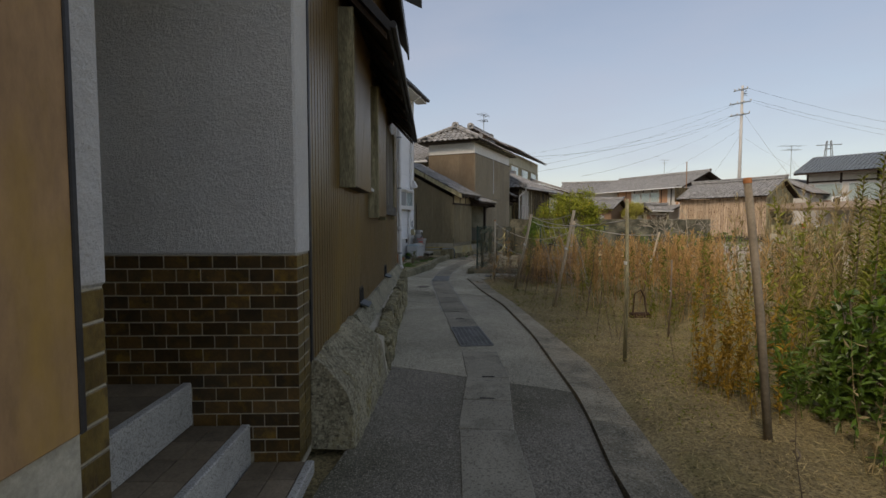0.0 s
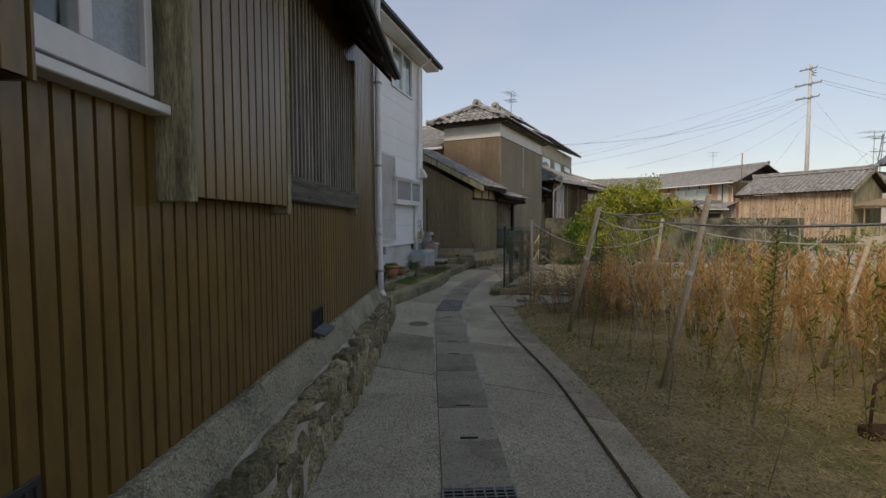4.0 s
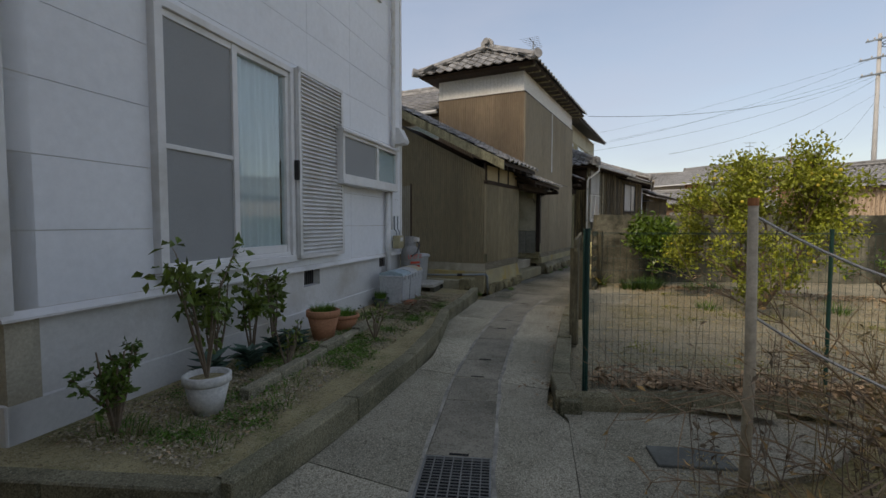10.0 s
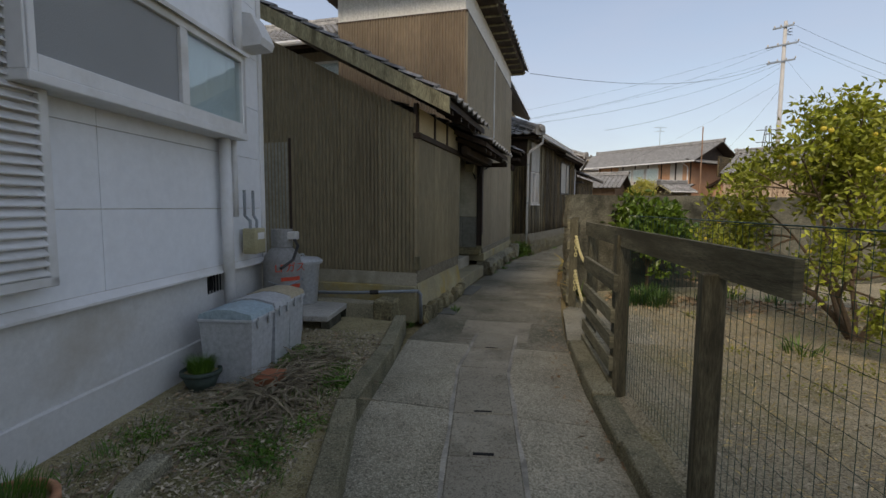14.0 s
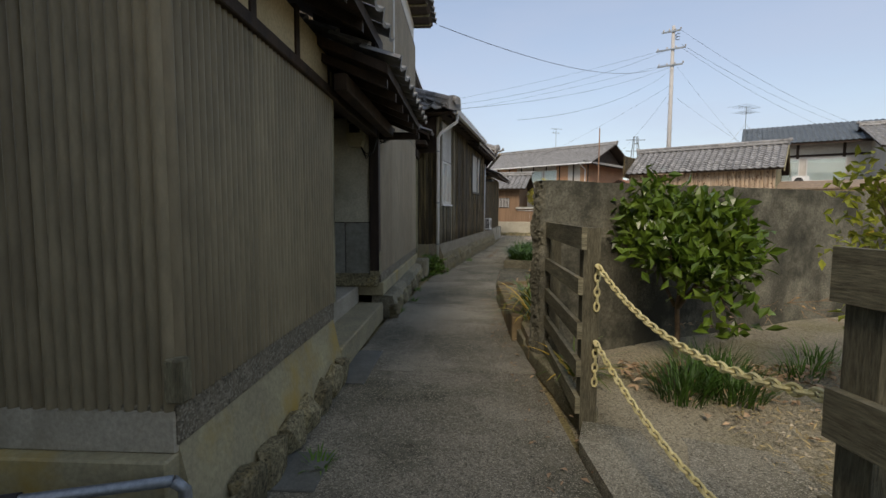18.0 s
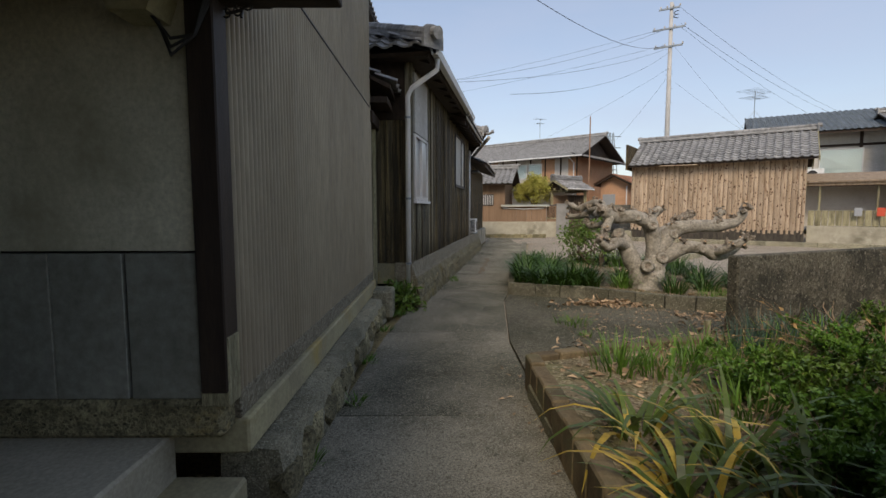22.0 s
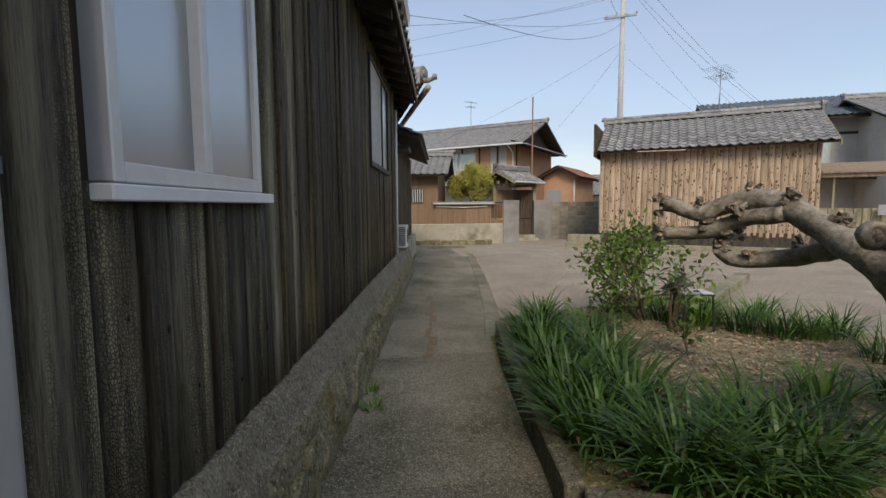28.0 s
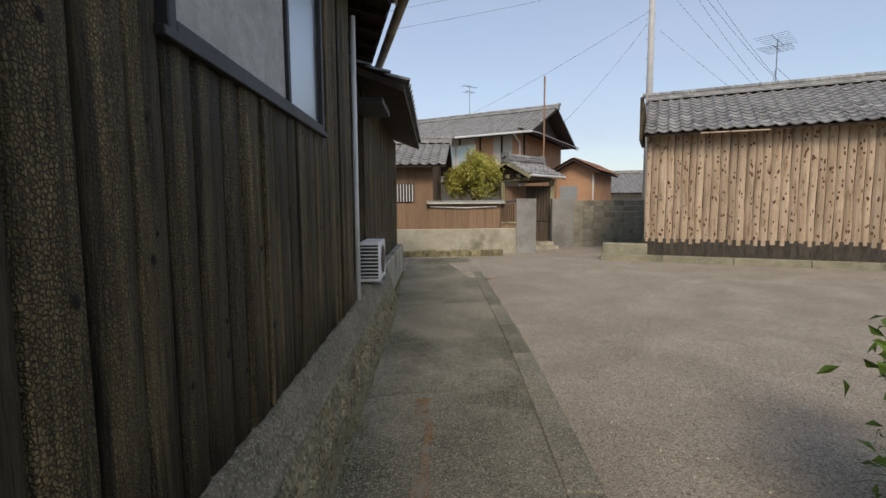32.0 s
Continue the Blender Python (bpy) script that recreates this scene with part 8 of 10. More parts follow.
def plank_gate(name, a, b, label, zs, h, thick=0.1):
    t = thing(name, I4, label, "gate")
    a, b = Vector((*a, 0)), Vector((*b, 0))
    d = (b - a).normalized()
    s = Vector((d.y, -d.x, 0))
    for p, w in ((a, thick), (b, 0.09)):
        part("post", ext(BM(), [(-w / 2, -w / 2), (w / 2, -w / 2), (w / 2, w / 2), (-w / 2, w / 2)], p, p + Vector((0, 0, h)), up=d), DARKPOST, t)
    for k, (z, w) in enumerate(zs):
        off = -s * 0.065
        beam("rail", a - d * (0.12 if k == 0 else 0.06) + off + Vector((0, 0, z + 0.01 * (k % 2))), b + d * 0.05 + off + Vector((0, 0, z)), 0.03, w, GREYRAIL, t)
    return t


DARKPOST = material("dark_weathered_post", (0.075, 0.068, 0.0443), (0.19, 0.172, 0.1107), 0.85, 3.0, 26, 0.9, stretch=(6, 6, 0.7), stain=(0.05, 0.045, 0.0279), stain_at=(0.52, 0.68), vary=0.2, dist=0.008, grain=0.85)
g1 = plank_gate("garden_gate", (-5.34, 16.2), (-5.5, 17.36), "weathered grey plank gate section beside the lane", [(0.86, 0.12), (0.6, 0.1), (0.42, 0.1), (0.24, 0.1), (0.08, 0.1)], 1.2)
beam("top_rail", (-5.02, 14.2, 1.18), (-5.56, 17.42, 1.19), 0.03, 0.13, GREYRAIL, g1)
part("post", bx(BM(), -5.17, -5.08, 14.66, 14.75, 0.0, 1.13, 0.006), DARKPOST, g1)
plank_gate("garden_gate", (-5.69, 19.14), (-5.67, 20.36), "weathered grey plank gate section against the garden wall", [(1.18, 0.13), (0.88, 0.1), (0.62, 0.1), (0.38, 0.1), (0.16, 0.1)], 1.24)
CHAINY = material("faded_yellow_chain", (0.58, 0.5, 0.22), (0.7, 0.62, 0.34), 0.6, 6, 50, 0.1, vary=0.1)
bm = BM()
tube(bm, [(0.028 * math.cos(t) , 0.015 * math.sin(t), 0) for t in (i * math.pi / 5 for i in range(11))], 0.0065, 5, False)
LINK = bpy.data.meshes.new("chain_link")
bm.to_mesh(LINK), bm.free()
LINK.materials.append(CHAINY)
for z0, z1, sag in ((1.02, 0.88, 0.15), (0.56, 0.34, 0.12)):
    ch = thing("plastic_chain", I4, "faded yellow plastic chain across the garden gateway", "chain", "gateway chains")
    p, q = Vector((-5.66, 19.08, z0)), Vector((-5.5, 17.42, z1))
    n = 42
    for i in range(n):
        t0, t1 = i / n, (i + 1) / n
        a, b = (p.lerp(q, t) - Vector((0, 0, 4 * sag * t * (1 - t))) for t in (t0, t1))
        m = Matrix.Translation((a + b) / 2) @ (b - a).to_track_quat("X", "Z").to_matrix().to_4x4() @ Matrix.Rotation(radians(90 * (i % 2)), 4, "X")
        part("chain_link", LINK, None, ch, m=m)
    for i in range(6):
        part("chain_link", LINK, None, ch, m=Matrix.Translation((p.x, p.y, z0 - 0.03 - 0.044 * i)) @ Matrix.Rotation(radians(90), 4, "Y") @ Matrix.Rotation(radians(90 * (i % 2)), 4, "X"))

# rough garden wall with a broken end
gw = thing("garden_wall", zrot(-5.76, 20.36, 26), "dark weathered concrete garden wall with a broken end", "wall", kind="structure")
bm = BM()
nx, nz = 60, 14
front, rear = {}, {}
for i in range(nx + 1):
    for j in range(nz + 1):
        z = 1.6 * j / nz
        x = 9.0 * (i / nx) ** 1.3
        brk = 0.0
        front[i, j] = bm.verts.new((x + brk, 0.008 * noise.noise(Vector((x * 3, 0, z * 3))), z + (0.015 * noise.noise(Vector((x * 2, 5, 0))) if j == nz else 0)))
        rear[i, j] = bm.verts.new((x + brk * 0.6 + (0.03 * noise.noise(Vector((9, 0, z * 9))) if i == 0 else 0), 0.17, z))
for i in range(nx):
    for j in range(nz):
        bm.faces.new((front[i, j], front[i + 1, j], front[i + 1, j + 1], front[i, j + 1]))
        bm.faces.new((rear[i + 1, j], rear[i, j], rear[i, j + 1], rear[i + 1, j + 1]))
    bm.faces.new((front[i, nz], front[i + 1, nz], rear[i + 1, nz], rear[i, nz]))
part("wall_face", bm, OLDCONC, gw)
bm = BM()
n = 90
for j in range(n):
    for k in range(12):
        z0, z1, y0, y1 = 1.6 * j / n, 1.6 * (j + 1) / n, 0.17 * k / 12, 0.17 * (k + 1) / 12
        f = lambda y, z: (min(1.0, 4.0 * math.sin(math.pi * min(y, 0.17) / 0.17)) * (-0.03 + 0.035 * noise.noise(Vector((y * 9, 2, z * 4.3))) + 0.022 * noise.noise(Vector((y * 34, 7, z * 27))) + 0.012 * noise.noise(Vector((y * 70, 3, z * 61)))), y, z)
        quad(bm, f(y0, z1), f(y1, z1), f(y1, z0), f(y0, z0))
part("broken_end", bm, OLDCONC, gw)
DARKCONC = material("dark_crumbling_concrete", (0.06, 0.0542, 0.0395), (0.16, 0.1458, 0.1037), 0.94, 3.0, 36, 1.0, stain=(0.03, 0.0295, 0.0202), stain_scale=1.8, stain_at=(0.44, 0.62), speck=(0.3, 0.2758, 0.2112), speck_at=0.93, dist=0.02, grain=0.95)
stub = thing("stub_wall", zrot(-3.97, 24.08, 22), "low dark weathered concrete stub wall", "wall", kind="structure")
part("wall_face", rough(bx(BM(), 0.0, 5.0, 0.0, 0.11, 0.0, 0.95, 0.012), 0.012, 3), DARKCONC, stub)

# ---- raised beds at the yard ----
SOILB = material("garden_bed_soil", (0.16, 0.125, 0.0731), (0.29, 0.235, 0.1419), 0.95, 2.0, 30, 1.0, speck=(0.4, 0.335, 0.215), speck_at=0.8, stain=(0.126, 0.14, 0.0421), stain_scale=1.2, dist=0.015)
RBRICK = material("weathered_brown_brick", (0.108, 0.0784, 0.043), (0.2115, 0.1617, 0.0903), 0.9, 6, 50, 0.4, vary=0.25, stain=(0.126, 0.1176, 0.0602), stain_scale=4)
bb = thing("brick_edging", I4, "weathered brick edging of the raised bed", "edging")
edging(bb, [(-5.9, 21.1), (-5.9, 23.5)], 0.11, 0.25, 0.22, RBRICK, "brick", wobble=0.012)
edging(bb, [(-5.9, 23.52), (-4.45, 23.98), (-4.0, 24.08)], 0.11, 0.25, 0.22, RBRICK, "brick", wobble=0.012)
tagged(part("bed_soil", rough(prism(BM(), [(-5.86, 20.5), (-5.86, 23.48), (-4.4, 23.94), (-3.8, 24.15), (0.6, 26.0), (1.0, 23.7)], 0.0, 0.2), 0.01, 3), SOILB), "brown soil of the brick-edged bed", "soil", kind="structure")
APRON = [(-5.885, 23.58), (-5.885, 24.74), (-5.64, 26.94), (-5.5, 27.4), (-4.35, 27.0), (-3.43, 26.22), (-2.6, 25.95), (0.5, 26.6), (0.5, 26.0), (-3.8, 24.25), (-4.45, 24.06)]
tagged(part("apron", prism(BM(), APRON, -0.05, 0.014), APRONC), "worn concrete apron beside the lane", "paving", kind="structure")
MOSSBLOCK = material("damp_mossy_block", (0.085, 0.0788, 0.0551), (0.17, 0.1576, 0.11), 0.93, 3.0, 60, 0.8, speck=(0.3, 0.2807, 0.2112), speck_at=0.9, stain=(0.06, 0.065, 0.0321), stain_scale=1.6, stain_at=(0.5, 0.7), vary=0.15, dist=0.008, grain=0.8)
be = thing("block_edging", I4, "grey concrete block edging round the tree bed", "edging")
edging(be, [(-5.46, 27.42), (-4.35, 27.02), (-4.0, 26.66), (-3.43, 26.25), (-2.6, 25.97), (-1.9, 26.2), (-1.5, 27.0)], 0.1, 0.2, 0.39, MOSSBLOCK, "block")
edging(be, [(-5.46, 27.5), (-5.12, 29.5), (-4.9, 30.5)], 0.1, 0.19, 0.39, MOSSBLOCK, "block")
HB = [(-4.86, 30.58), (-4.2, 30.76), (-3.43, 30.96), (-2.6, 31.2), (-1.8, 31.3)]
for i in range(8):
    (x, y), (dx, dy) = along(HB, 0.2 + i * 0.395)
    blk = part("block", wall_with_holes(BM(), -0.195, 0.195, -0.05, 0.05, -0.05, 0.19, [(-0.165 + k * 0.118, -0.07 + k * 0.118, -0.03, 0.03) for k in range(3)]), KERBOLD, be, m=zrot(x, y, math.degrees(math.atan2(dy, dx))) @ Matrix(((1, 0, 0, 0), (0, 0, 1, 0), (0, 1, 0, 0), (0, 0, 0, 1))))
    part("block_floor", bx(BM(), -0.19, 0.19, -0.045, 0.045, -0.05, 0.11), KERBOLD, be, m=zrot(x, y, math.degrees(math.atan2(dy, dx))))
tagged(part("bed_soil", rough(prism(BM(), [(-5.42, 27.5), (-4.33, 27.1), (-3.98, 26.74), (-3.41, 26.34), (-2.6, 26.06), (-1.95, 26.3), (-1.55, 27.0), (-1.2, 29.0), (-1.8, 31.22), (-2.6, 31.12), (-3.43, 30.88), (-4.2, 30.68), (-4.82, 30.5), (-5.05, 29.5)], -0.02, 0.13), 0.01, 3), SOILB), "brown soil of the tree bed", "soil", kind="structure")
# kerb and rust stain along the last stretch
ek = tagged(thing("lane_edge"), "flush concrete edging strip between lane and sandy yard", "kerb", kind="structure")
edging(ek, [(-4.95, 30.55), (-4.62, 31.8), (-4.08, 34.3), (-3.13, 39.4)], 0.2, 0.012, 1.2, MOSSPOUR, "edging_strip")
for p, q in (((-1.5, 27.0), (-0.6, 28.6)), ((-1.8, 31.3), (0.8, 33.4))):
    edging(ek, [p, q], 0.25, 0.14, 0.8, KERB, "kerb_stone")
RUST = material("rust_streak", (0.2, 0.115, 0.05), (0.17, 0.14, 0.1), 0.95, 9, 60, 0.6, stain=(0.17, 0.16, 0.13), stain_scale=7.0, stain_at=(0.46, 0.6), grain=0.9)
stain = tagged(thing("rust_stain"), "orange-brown rust streak on the lane", "stain", kind="structure")
for i in range(9):
    y = 30.0 + i * 0.33
    (x0, w) = (-5.75 + (y - 30.0) * 0.16 + 0.03 * math.sin(i * 2.1), 0.042 + 0.02 * math.sin(i * 1.7))
    part("streak", prism(BM(), [(x0 - w, y), (x0 + w * 0.8, y), (x0 + w + 0.05, y + 0.335), (x0 - w * 0.6 + 0.05, y + 0.335)], -0.01, [gz(y) + 0.006] * 2 + [gz(y + 0.32) + 0.006] * 2), RUST, stain)

# ---- plants ----
class Soup:
    """Loose leaves, blades and stems gathered for one mesh."""

    def __init__(self, seed):
        self.v, self.f, self.r = [], [], random.Random(seed)

    def leaf(self, p, d, n, l, w, fold=0.25):
        d = d.normalized()
        s = d.cross(n)
        s = s.normalized() if s.length > 1e-4 else Vector((1, 0, 0))
        u = s.cross(d)
        k = len(self.v)
        mid = p + d * l * 0.5 - u * l * 0.04
        self.v += [tuple(p), tuple(mid + s * w * 0.5 + u * w * fold), tuple(p + d * l - u * l * 0.14), tuple(mid - s * w * 0.5 + u * w * fold), tuple(mid)]
        self.f += [(k, k + 1, k + 4), (k + 1, k + 2, k + 4), (k + 2, k + 3, k + 4), (k + 3, k, k + 4)]

    def blade(self, p, az, l, w, lean, droop, seg=5):
        k = len(self.v)
        d = Vector((math.cos(az), math.sin(az), 0))
        s = Vector((-d.y, d.x, 0))
        q, a = Vector(p), lean
        for i in range(seg + 1):
            t = i / seg
            ww = w * (1 - t ** 1.6) * (0.55 + 0.9 * min(t * 2.2, 0.5)) + 0.0006
            self.v += [tuple(q - s * ww * 0.5), tuple(q + s * ww * 0.5)]
            q = q + (d * math.sin(a) + Vector((0, 0, math.cos(a)))) * (l / seg)
            a += droop / seg
        for i in range(seg):
            self.f.append((k + 2 * i, k + 2 * i + 1, k + 2 * i + 3, k + 2 * i + 2))

    def stem(self, pts, r0, r1, n=4):
        rings = []
        for i, p in enumerate(pts):
            p = Vector(p)
            d = (Vector(pts[min(i + 1, len(pts) - 1)]) - Vector(pts[max(i - 1, 0)])).normalized()
            s = d.cross(Vector((0.31, 0.95, 0.1))).normalized()
            o = d.cross(s)
            r = r0 + (r1 - r0) * i / (len(pts) - 1)
            k = len(self.v)
            self.v += [tuple(p + (s * math.cos(a) + o * math.sin(a)) * r) for a in (2 * math.pi * j / n for j in range(n))]
            rings.append(k)
        for a, b in zip(rings, rings[1:]):
            for j in range(n):
                self.f.append((a + j, a + (j + 1) % n, b + (j + 1) % n, b + j))

    def rand_dir(self, up=0.0):
        v = Vector((self.r.gauss(0, 1), self.r.gauss(0, 1), self.r.gauss(0, 1) + up))
        return v.normalized()

    def done(self, name, mat, parent=None, label="", category="", kind=""):
        me = bpy.data.meshes.new(name)
        me.from_pydata(self.v, [], self.f)
        me.materials.append(mat)
        return tagged(part(name, me, None, parent), label, category, kind=kind)


def leafmat(name, c1, c2, rough_=0.5, island=0.35, tr=0.25):
    return material(name, c1, c2, rough_, 3.0, 30, 0.1, island=island, translucent=tr, spec=0.4)


LILY = leafmat("dark_strap_leaf", (0.024, 0.06, 0.0084), (0.064, 0.132, 0.0189), 0.45)
IRIS = leafmat("green_strap_leaf", (0.07, 0.115, 0.022), (0.14, 0.19, 0.036), 0.4)
YELLEAF = leafmat("yellowed_strap_leaf", (0.45, 0.29, 0.03), (0.58, 0.45, 0.1))
GRASS = leafmat("fresh_grass", (0.0675, 0.15, 0.0175), (0.135, 0.255, 0.0341))
CITRUS = leafmat("citrus_leaf", (0.1649, 0.2079, 0.0203), (0.3397, 0.3498, 0.0406), island=0.45)
CAMEL = leafmat("glossy_evergreen_leaf", (0.05, 0.105, 0.0117), (0.13, 0.19, 0.0234), 0.3)
SHRUBL = leafmat("shrub_leaf", (0.07, 0.133, 0.02), (0.14, 0.224, 0.0364), 0.4)
DARKL = leafmat("dark_rose_leaf", (0.075, 0.125, 0.0195), (0.17, 0.22, 0.0358), 0.45)
KALE = leafmat("blue_green_leaf", (0.05, 0.1, 0.075), (0.1, 0.165, 0.12), 0.45)
DRYRED = leafmat("dry_red_brown_weed", (0.4248, 0.2537, 0.1), (0.708, 0.472, 0.21), 0.9, tr=0.4)
DRYTAN = leafmat("dry_straw_weed", (0.2408, 0.1806, 0.086), (0.4472, 0.3526, 0.1892), 0.9)
GOLD = leafmat("golden_dying_weed", (0.3, 0.17, 0.02), (0.42, 0.27, 0.04), 0.8)
GREENW = leafmat("yellow_green_weed", (0.1428, 0.1666, 0.0194), (0.2618, 0.2618, 0.0387), 0.7)
STRAW = leafmat("fallen_straw", (0.2408, 0.1867, 0.083), (0.5538, 0.4394, 0.2147), 0.95, tr=0.0)
DEADLEAF = leafmat("fallen_brown_leaf", (0.18, 0.116, 0.0672), (0.54, 0.3842, 0.231), 0.9, tr=0.0)
TWIG = material("grey_brown_twig", (0.14, 0.105, 0.07), (0.266, 0.21, 0.154), 0.9, 4, 50, 0.4)
PALEBARK = material("pale_smooth_bark", (0.21, 0.186, 0.145), (0.42, 0.378, 0.305), 0.85, 5, 30, 1.0, stain=(0.11, 0.09, 0.06), stain_scale=6.0, stain_at=(0.54, 0.68), dist=0.012, grain=0.7)
CITBARK = material("brown_bark", (0.1, 0.07, 0.045), (0.17, 0.125, 0.085), 0.9, 5, 40, 0.7)
BAMBOO = material("weathered_bamboo", (0.36, 0.3, 0.215), (0.54, 0.46, 0.345), 0.7, 3, 40, 0.2)


def clump(x, y, z, n, l, w, mat, label, seed, spread=0.16, group="", lean=(0.1, 0.7), droop=1.7, name="grass_clump", extra=None):
    s = Soup(seed)
    e = Soup(seed + 500)
    for i in range(n):
        t = e if extra and s.r.random() < 0.22 else s
        a, rr = s.r.uniform(0, 6.283), spread * math.sqrt(s.r.random())
        p = (rr * math.cos(a), rr * math.sin(a), 0)
        t.blade(p, a + s.r.gauss(0, 0.5), l * s.r.uniform(0.6, 1.15), w * s.r.uniform(0.7, 1.2), s.r.uniform(*lean), droop * s.r.uniform(0.5, 1.2))
    th = thing(name, zrot(x, y, 0, z), label, "plant", group)
    if n >= 90 and w > 0.01:
        # split the blades into tufts, each a part
        per = 12
        for k_ in range(6):
            q = Soup(0)
            for b in range(k_, len(s.v) // per, 6):
                o = len(q.v)
                q.v += s.v[b * per:b * per + per]
                q.f += [(o + 2 * i, o + 2 * i + 1, o + 2 * i + 3, o + 2 * i + 2) for i in range(5)]
            q.done("leaf_tuft", mat, th)
    else:
        s.done("foliage", mat, th)
    if extra and e.v:
        e.done("yellowed_leaves", extra, th)
    return th


rng = random.Random(5)
k = 0
for x, y in [(-5.15, 27.9), (-4.85, 27.62), (-5.1, 28.4), (-4.95, 28.9), (-4.7, 28.3), (-4.85, 29.4), (-4.55, 28.9), (-4.5, 27.55), (-4.75, 29.9), (-4.5, 30.3), (-4.35, 29.6), (-4.25, 27.4), (-4.6, 27.3), (-4.95, 27.45), (-4.3, 27.75)]:
    clump(x, y, 0.12, 150, 0.52, 0.026, LILY, "dense clump of dark green strap leaves in the tree bed", 100 + k, 0.17, "strap-leaf clumps")
    k += 1
for x, y in [(-1.95, 26.9), (-3.15, 26.8), (-2.3, 27.8), (-2.7, 30.1), (-2.5, 29.8), (-2.3, 29.5), (-2.05, 29.45), (-1.8, 29.4), (-2.1, 28.75), (-2.55, 30.4), (-1.85, 28.4), (-3.3, 30.9), (-2.8, 31.0), (-2.3, 30.6), (-3.0, 30.4), (-1.9, 30.2), (-2.0, 27.2), (-1.7, 27.7), (-3.75, 27.3), (-2.6, 27.0), (-2.9, 28.0), (-3.45, 28.1)]:
    clump(x, y, 0.12, 90, 0.46, 0.018, LILY if k % 3 else GRASS, "clump of green strap leaves round the gnarled tree", 100 + k, 0.16, "strap-leaf clumps")
    k += 1
for x, y in [(-2.45, 26.7), (-2.2, 26.5), (-2.8, 26.5), (-1.6, 26.9), (-1.5, 28.0), (-3.0, 30.0), (-3.3, 30.5), (-3.9, 30.5), (-5.04, 25.43), (-1.9, 26.0), (-2.2, 25.6)]:
    clump(x, y, 0.12 if y > 26.2 else 0.015, 80, 0.14, 0.009, GRASS, "low patch of fresh green grass by the tree", 200 + k, 0.2, "low grass patches", (0.1, 0.9), 0.9, "grass_tuft")
    k += 1
for x, y in [(-5.62, 21.7), (-5.6, 22.3), (-5.25, 21.6), (-5.7, 21.2), (-5.3, 22.0)]:
    clump(x, y, 0.18, 40, 0.6, 0.036, IRIS, "arching yellow-green strap-leaf plant with yellowed leaves", 300 + k, 0.1, "bed plants", (0.25, 0.95), 2.0, "strap_leaf_plant", YELLEAF)
    k += 1
for x, y in [(-3.95, 23.75), (-3.65, 23.9), (-4.25, 23.6), (-3.4, 23.75)]:
    clump(x, y, 0.19, 60, 0.34, 0.013, KALE, "upright clump of blue-green bulb leaves in the brick-edged bed", 450 + k, 0.14, "bulb clumps", (0.0, 0.22), 0.5, "bulb_leaves")
    k += 1
peg = thing("wooden_peg", zrot(-4.2, 24.12, 20, 0.01), "short split wooden peg at the brick edging", "peg")
part("shaft", rough(bx(BM(), -0.022, 0.022, -0.018, 0.018, 0.0, 0.36, 0.004), 0.006, 9), GREYWOOD, peg)
clump(-5.55, 19.95, 0.05, 26, 0.5, 0.035, IRIS, "flopping strap-leaf plant at the foot of the gate", 399, 0.06, "", (0.6, 1.2), 1.3, "strap_leaf_plant", YELLEAF)
for x, y in [(-5.0, 23.2), (-4.6, 23.5), (-4.9, 22.5), (-4.3, 23.3), (-4.3, 22.6), (-3.8, 23.7), (-3.6, 23.2), (-5.3, 23.3), (-3.2, 24.0)]:
    clump(x, y, 0.18, 110, 0.3, 0.012, GRASS, "tuft of fresh green grass in the brick-edged bed", 400 + k, 0.2, "grass tufts", (0.0, 0.6), 0.9)
    k += 1
for x, y, l in [(-4.75, 19.75, 0.34), (-4.5, 19.9, 0.32), (-4.95, 19.5, 0.31), (-4.6, 19.5, 0.31), (-3.4, 20.4, 0.25), (-2.9, 20.2, 0.22), (-1.9, 18.0, 0.25), (-3.6, 17.6, 0.2), (-3.8, 20.0, 0.22)]:
    clump(x, y, 0.05, 170 if l > 0.3 else 60, l, 0.012, LILY if l > 0.3 else GRASS, "clump of fine dark green leaves in the garden", 500 + k, 0.18, "garden clumps", (0.05, 0.7), 1.2)
    k += 1
for x, y in [(-7.52, 17.62), (-7.6, 17.85), (-7.3, 22.4), (-7.12, 26.0), (-6.33, 28.9), (-7.2, 18.6), (-5.05, 24.9), (-7.25, 24.1), (-7.2, 23.2), (-7.22, 25.2), (-6.35, 29.2)]:
    clump(x, y, 0.0, 30, 0.1, 0.014, GRASS, "small weed tuft in a paving crack", 600 + k, 0.07, "crack weeds", (0.3, 1.0), 0.8, "weed_tuft")
    k += 1


# pots' leaves and the white house's shrubs
def wpos(x, y, z=0.12):
    return WHITE @ Vector((x, y, z))


for x, y, z, r in ((2.2, -0.42, 0.4, 0.13), (2.68, -0.42, 0.27, 0.14), (4.25, -0.22, 0.24, 0.08)):
    p = wpos(x, y, z)
    clump(p.x, p.y, p.z, 420, 0.12, 0.005, GRASS, "fine bright green leaves in a pot", 640 + k, r, "pot plants", (0.0, 0.35), 0.7, "potted_plant")
    k += 1


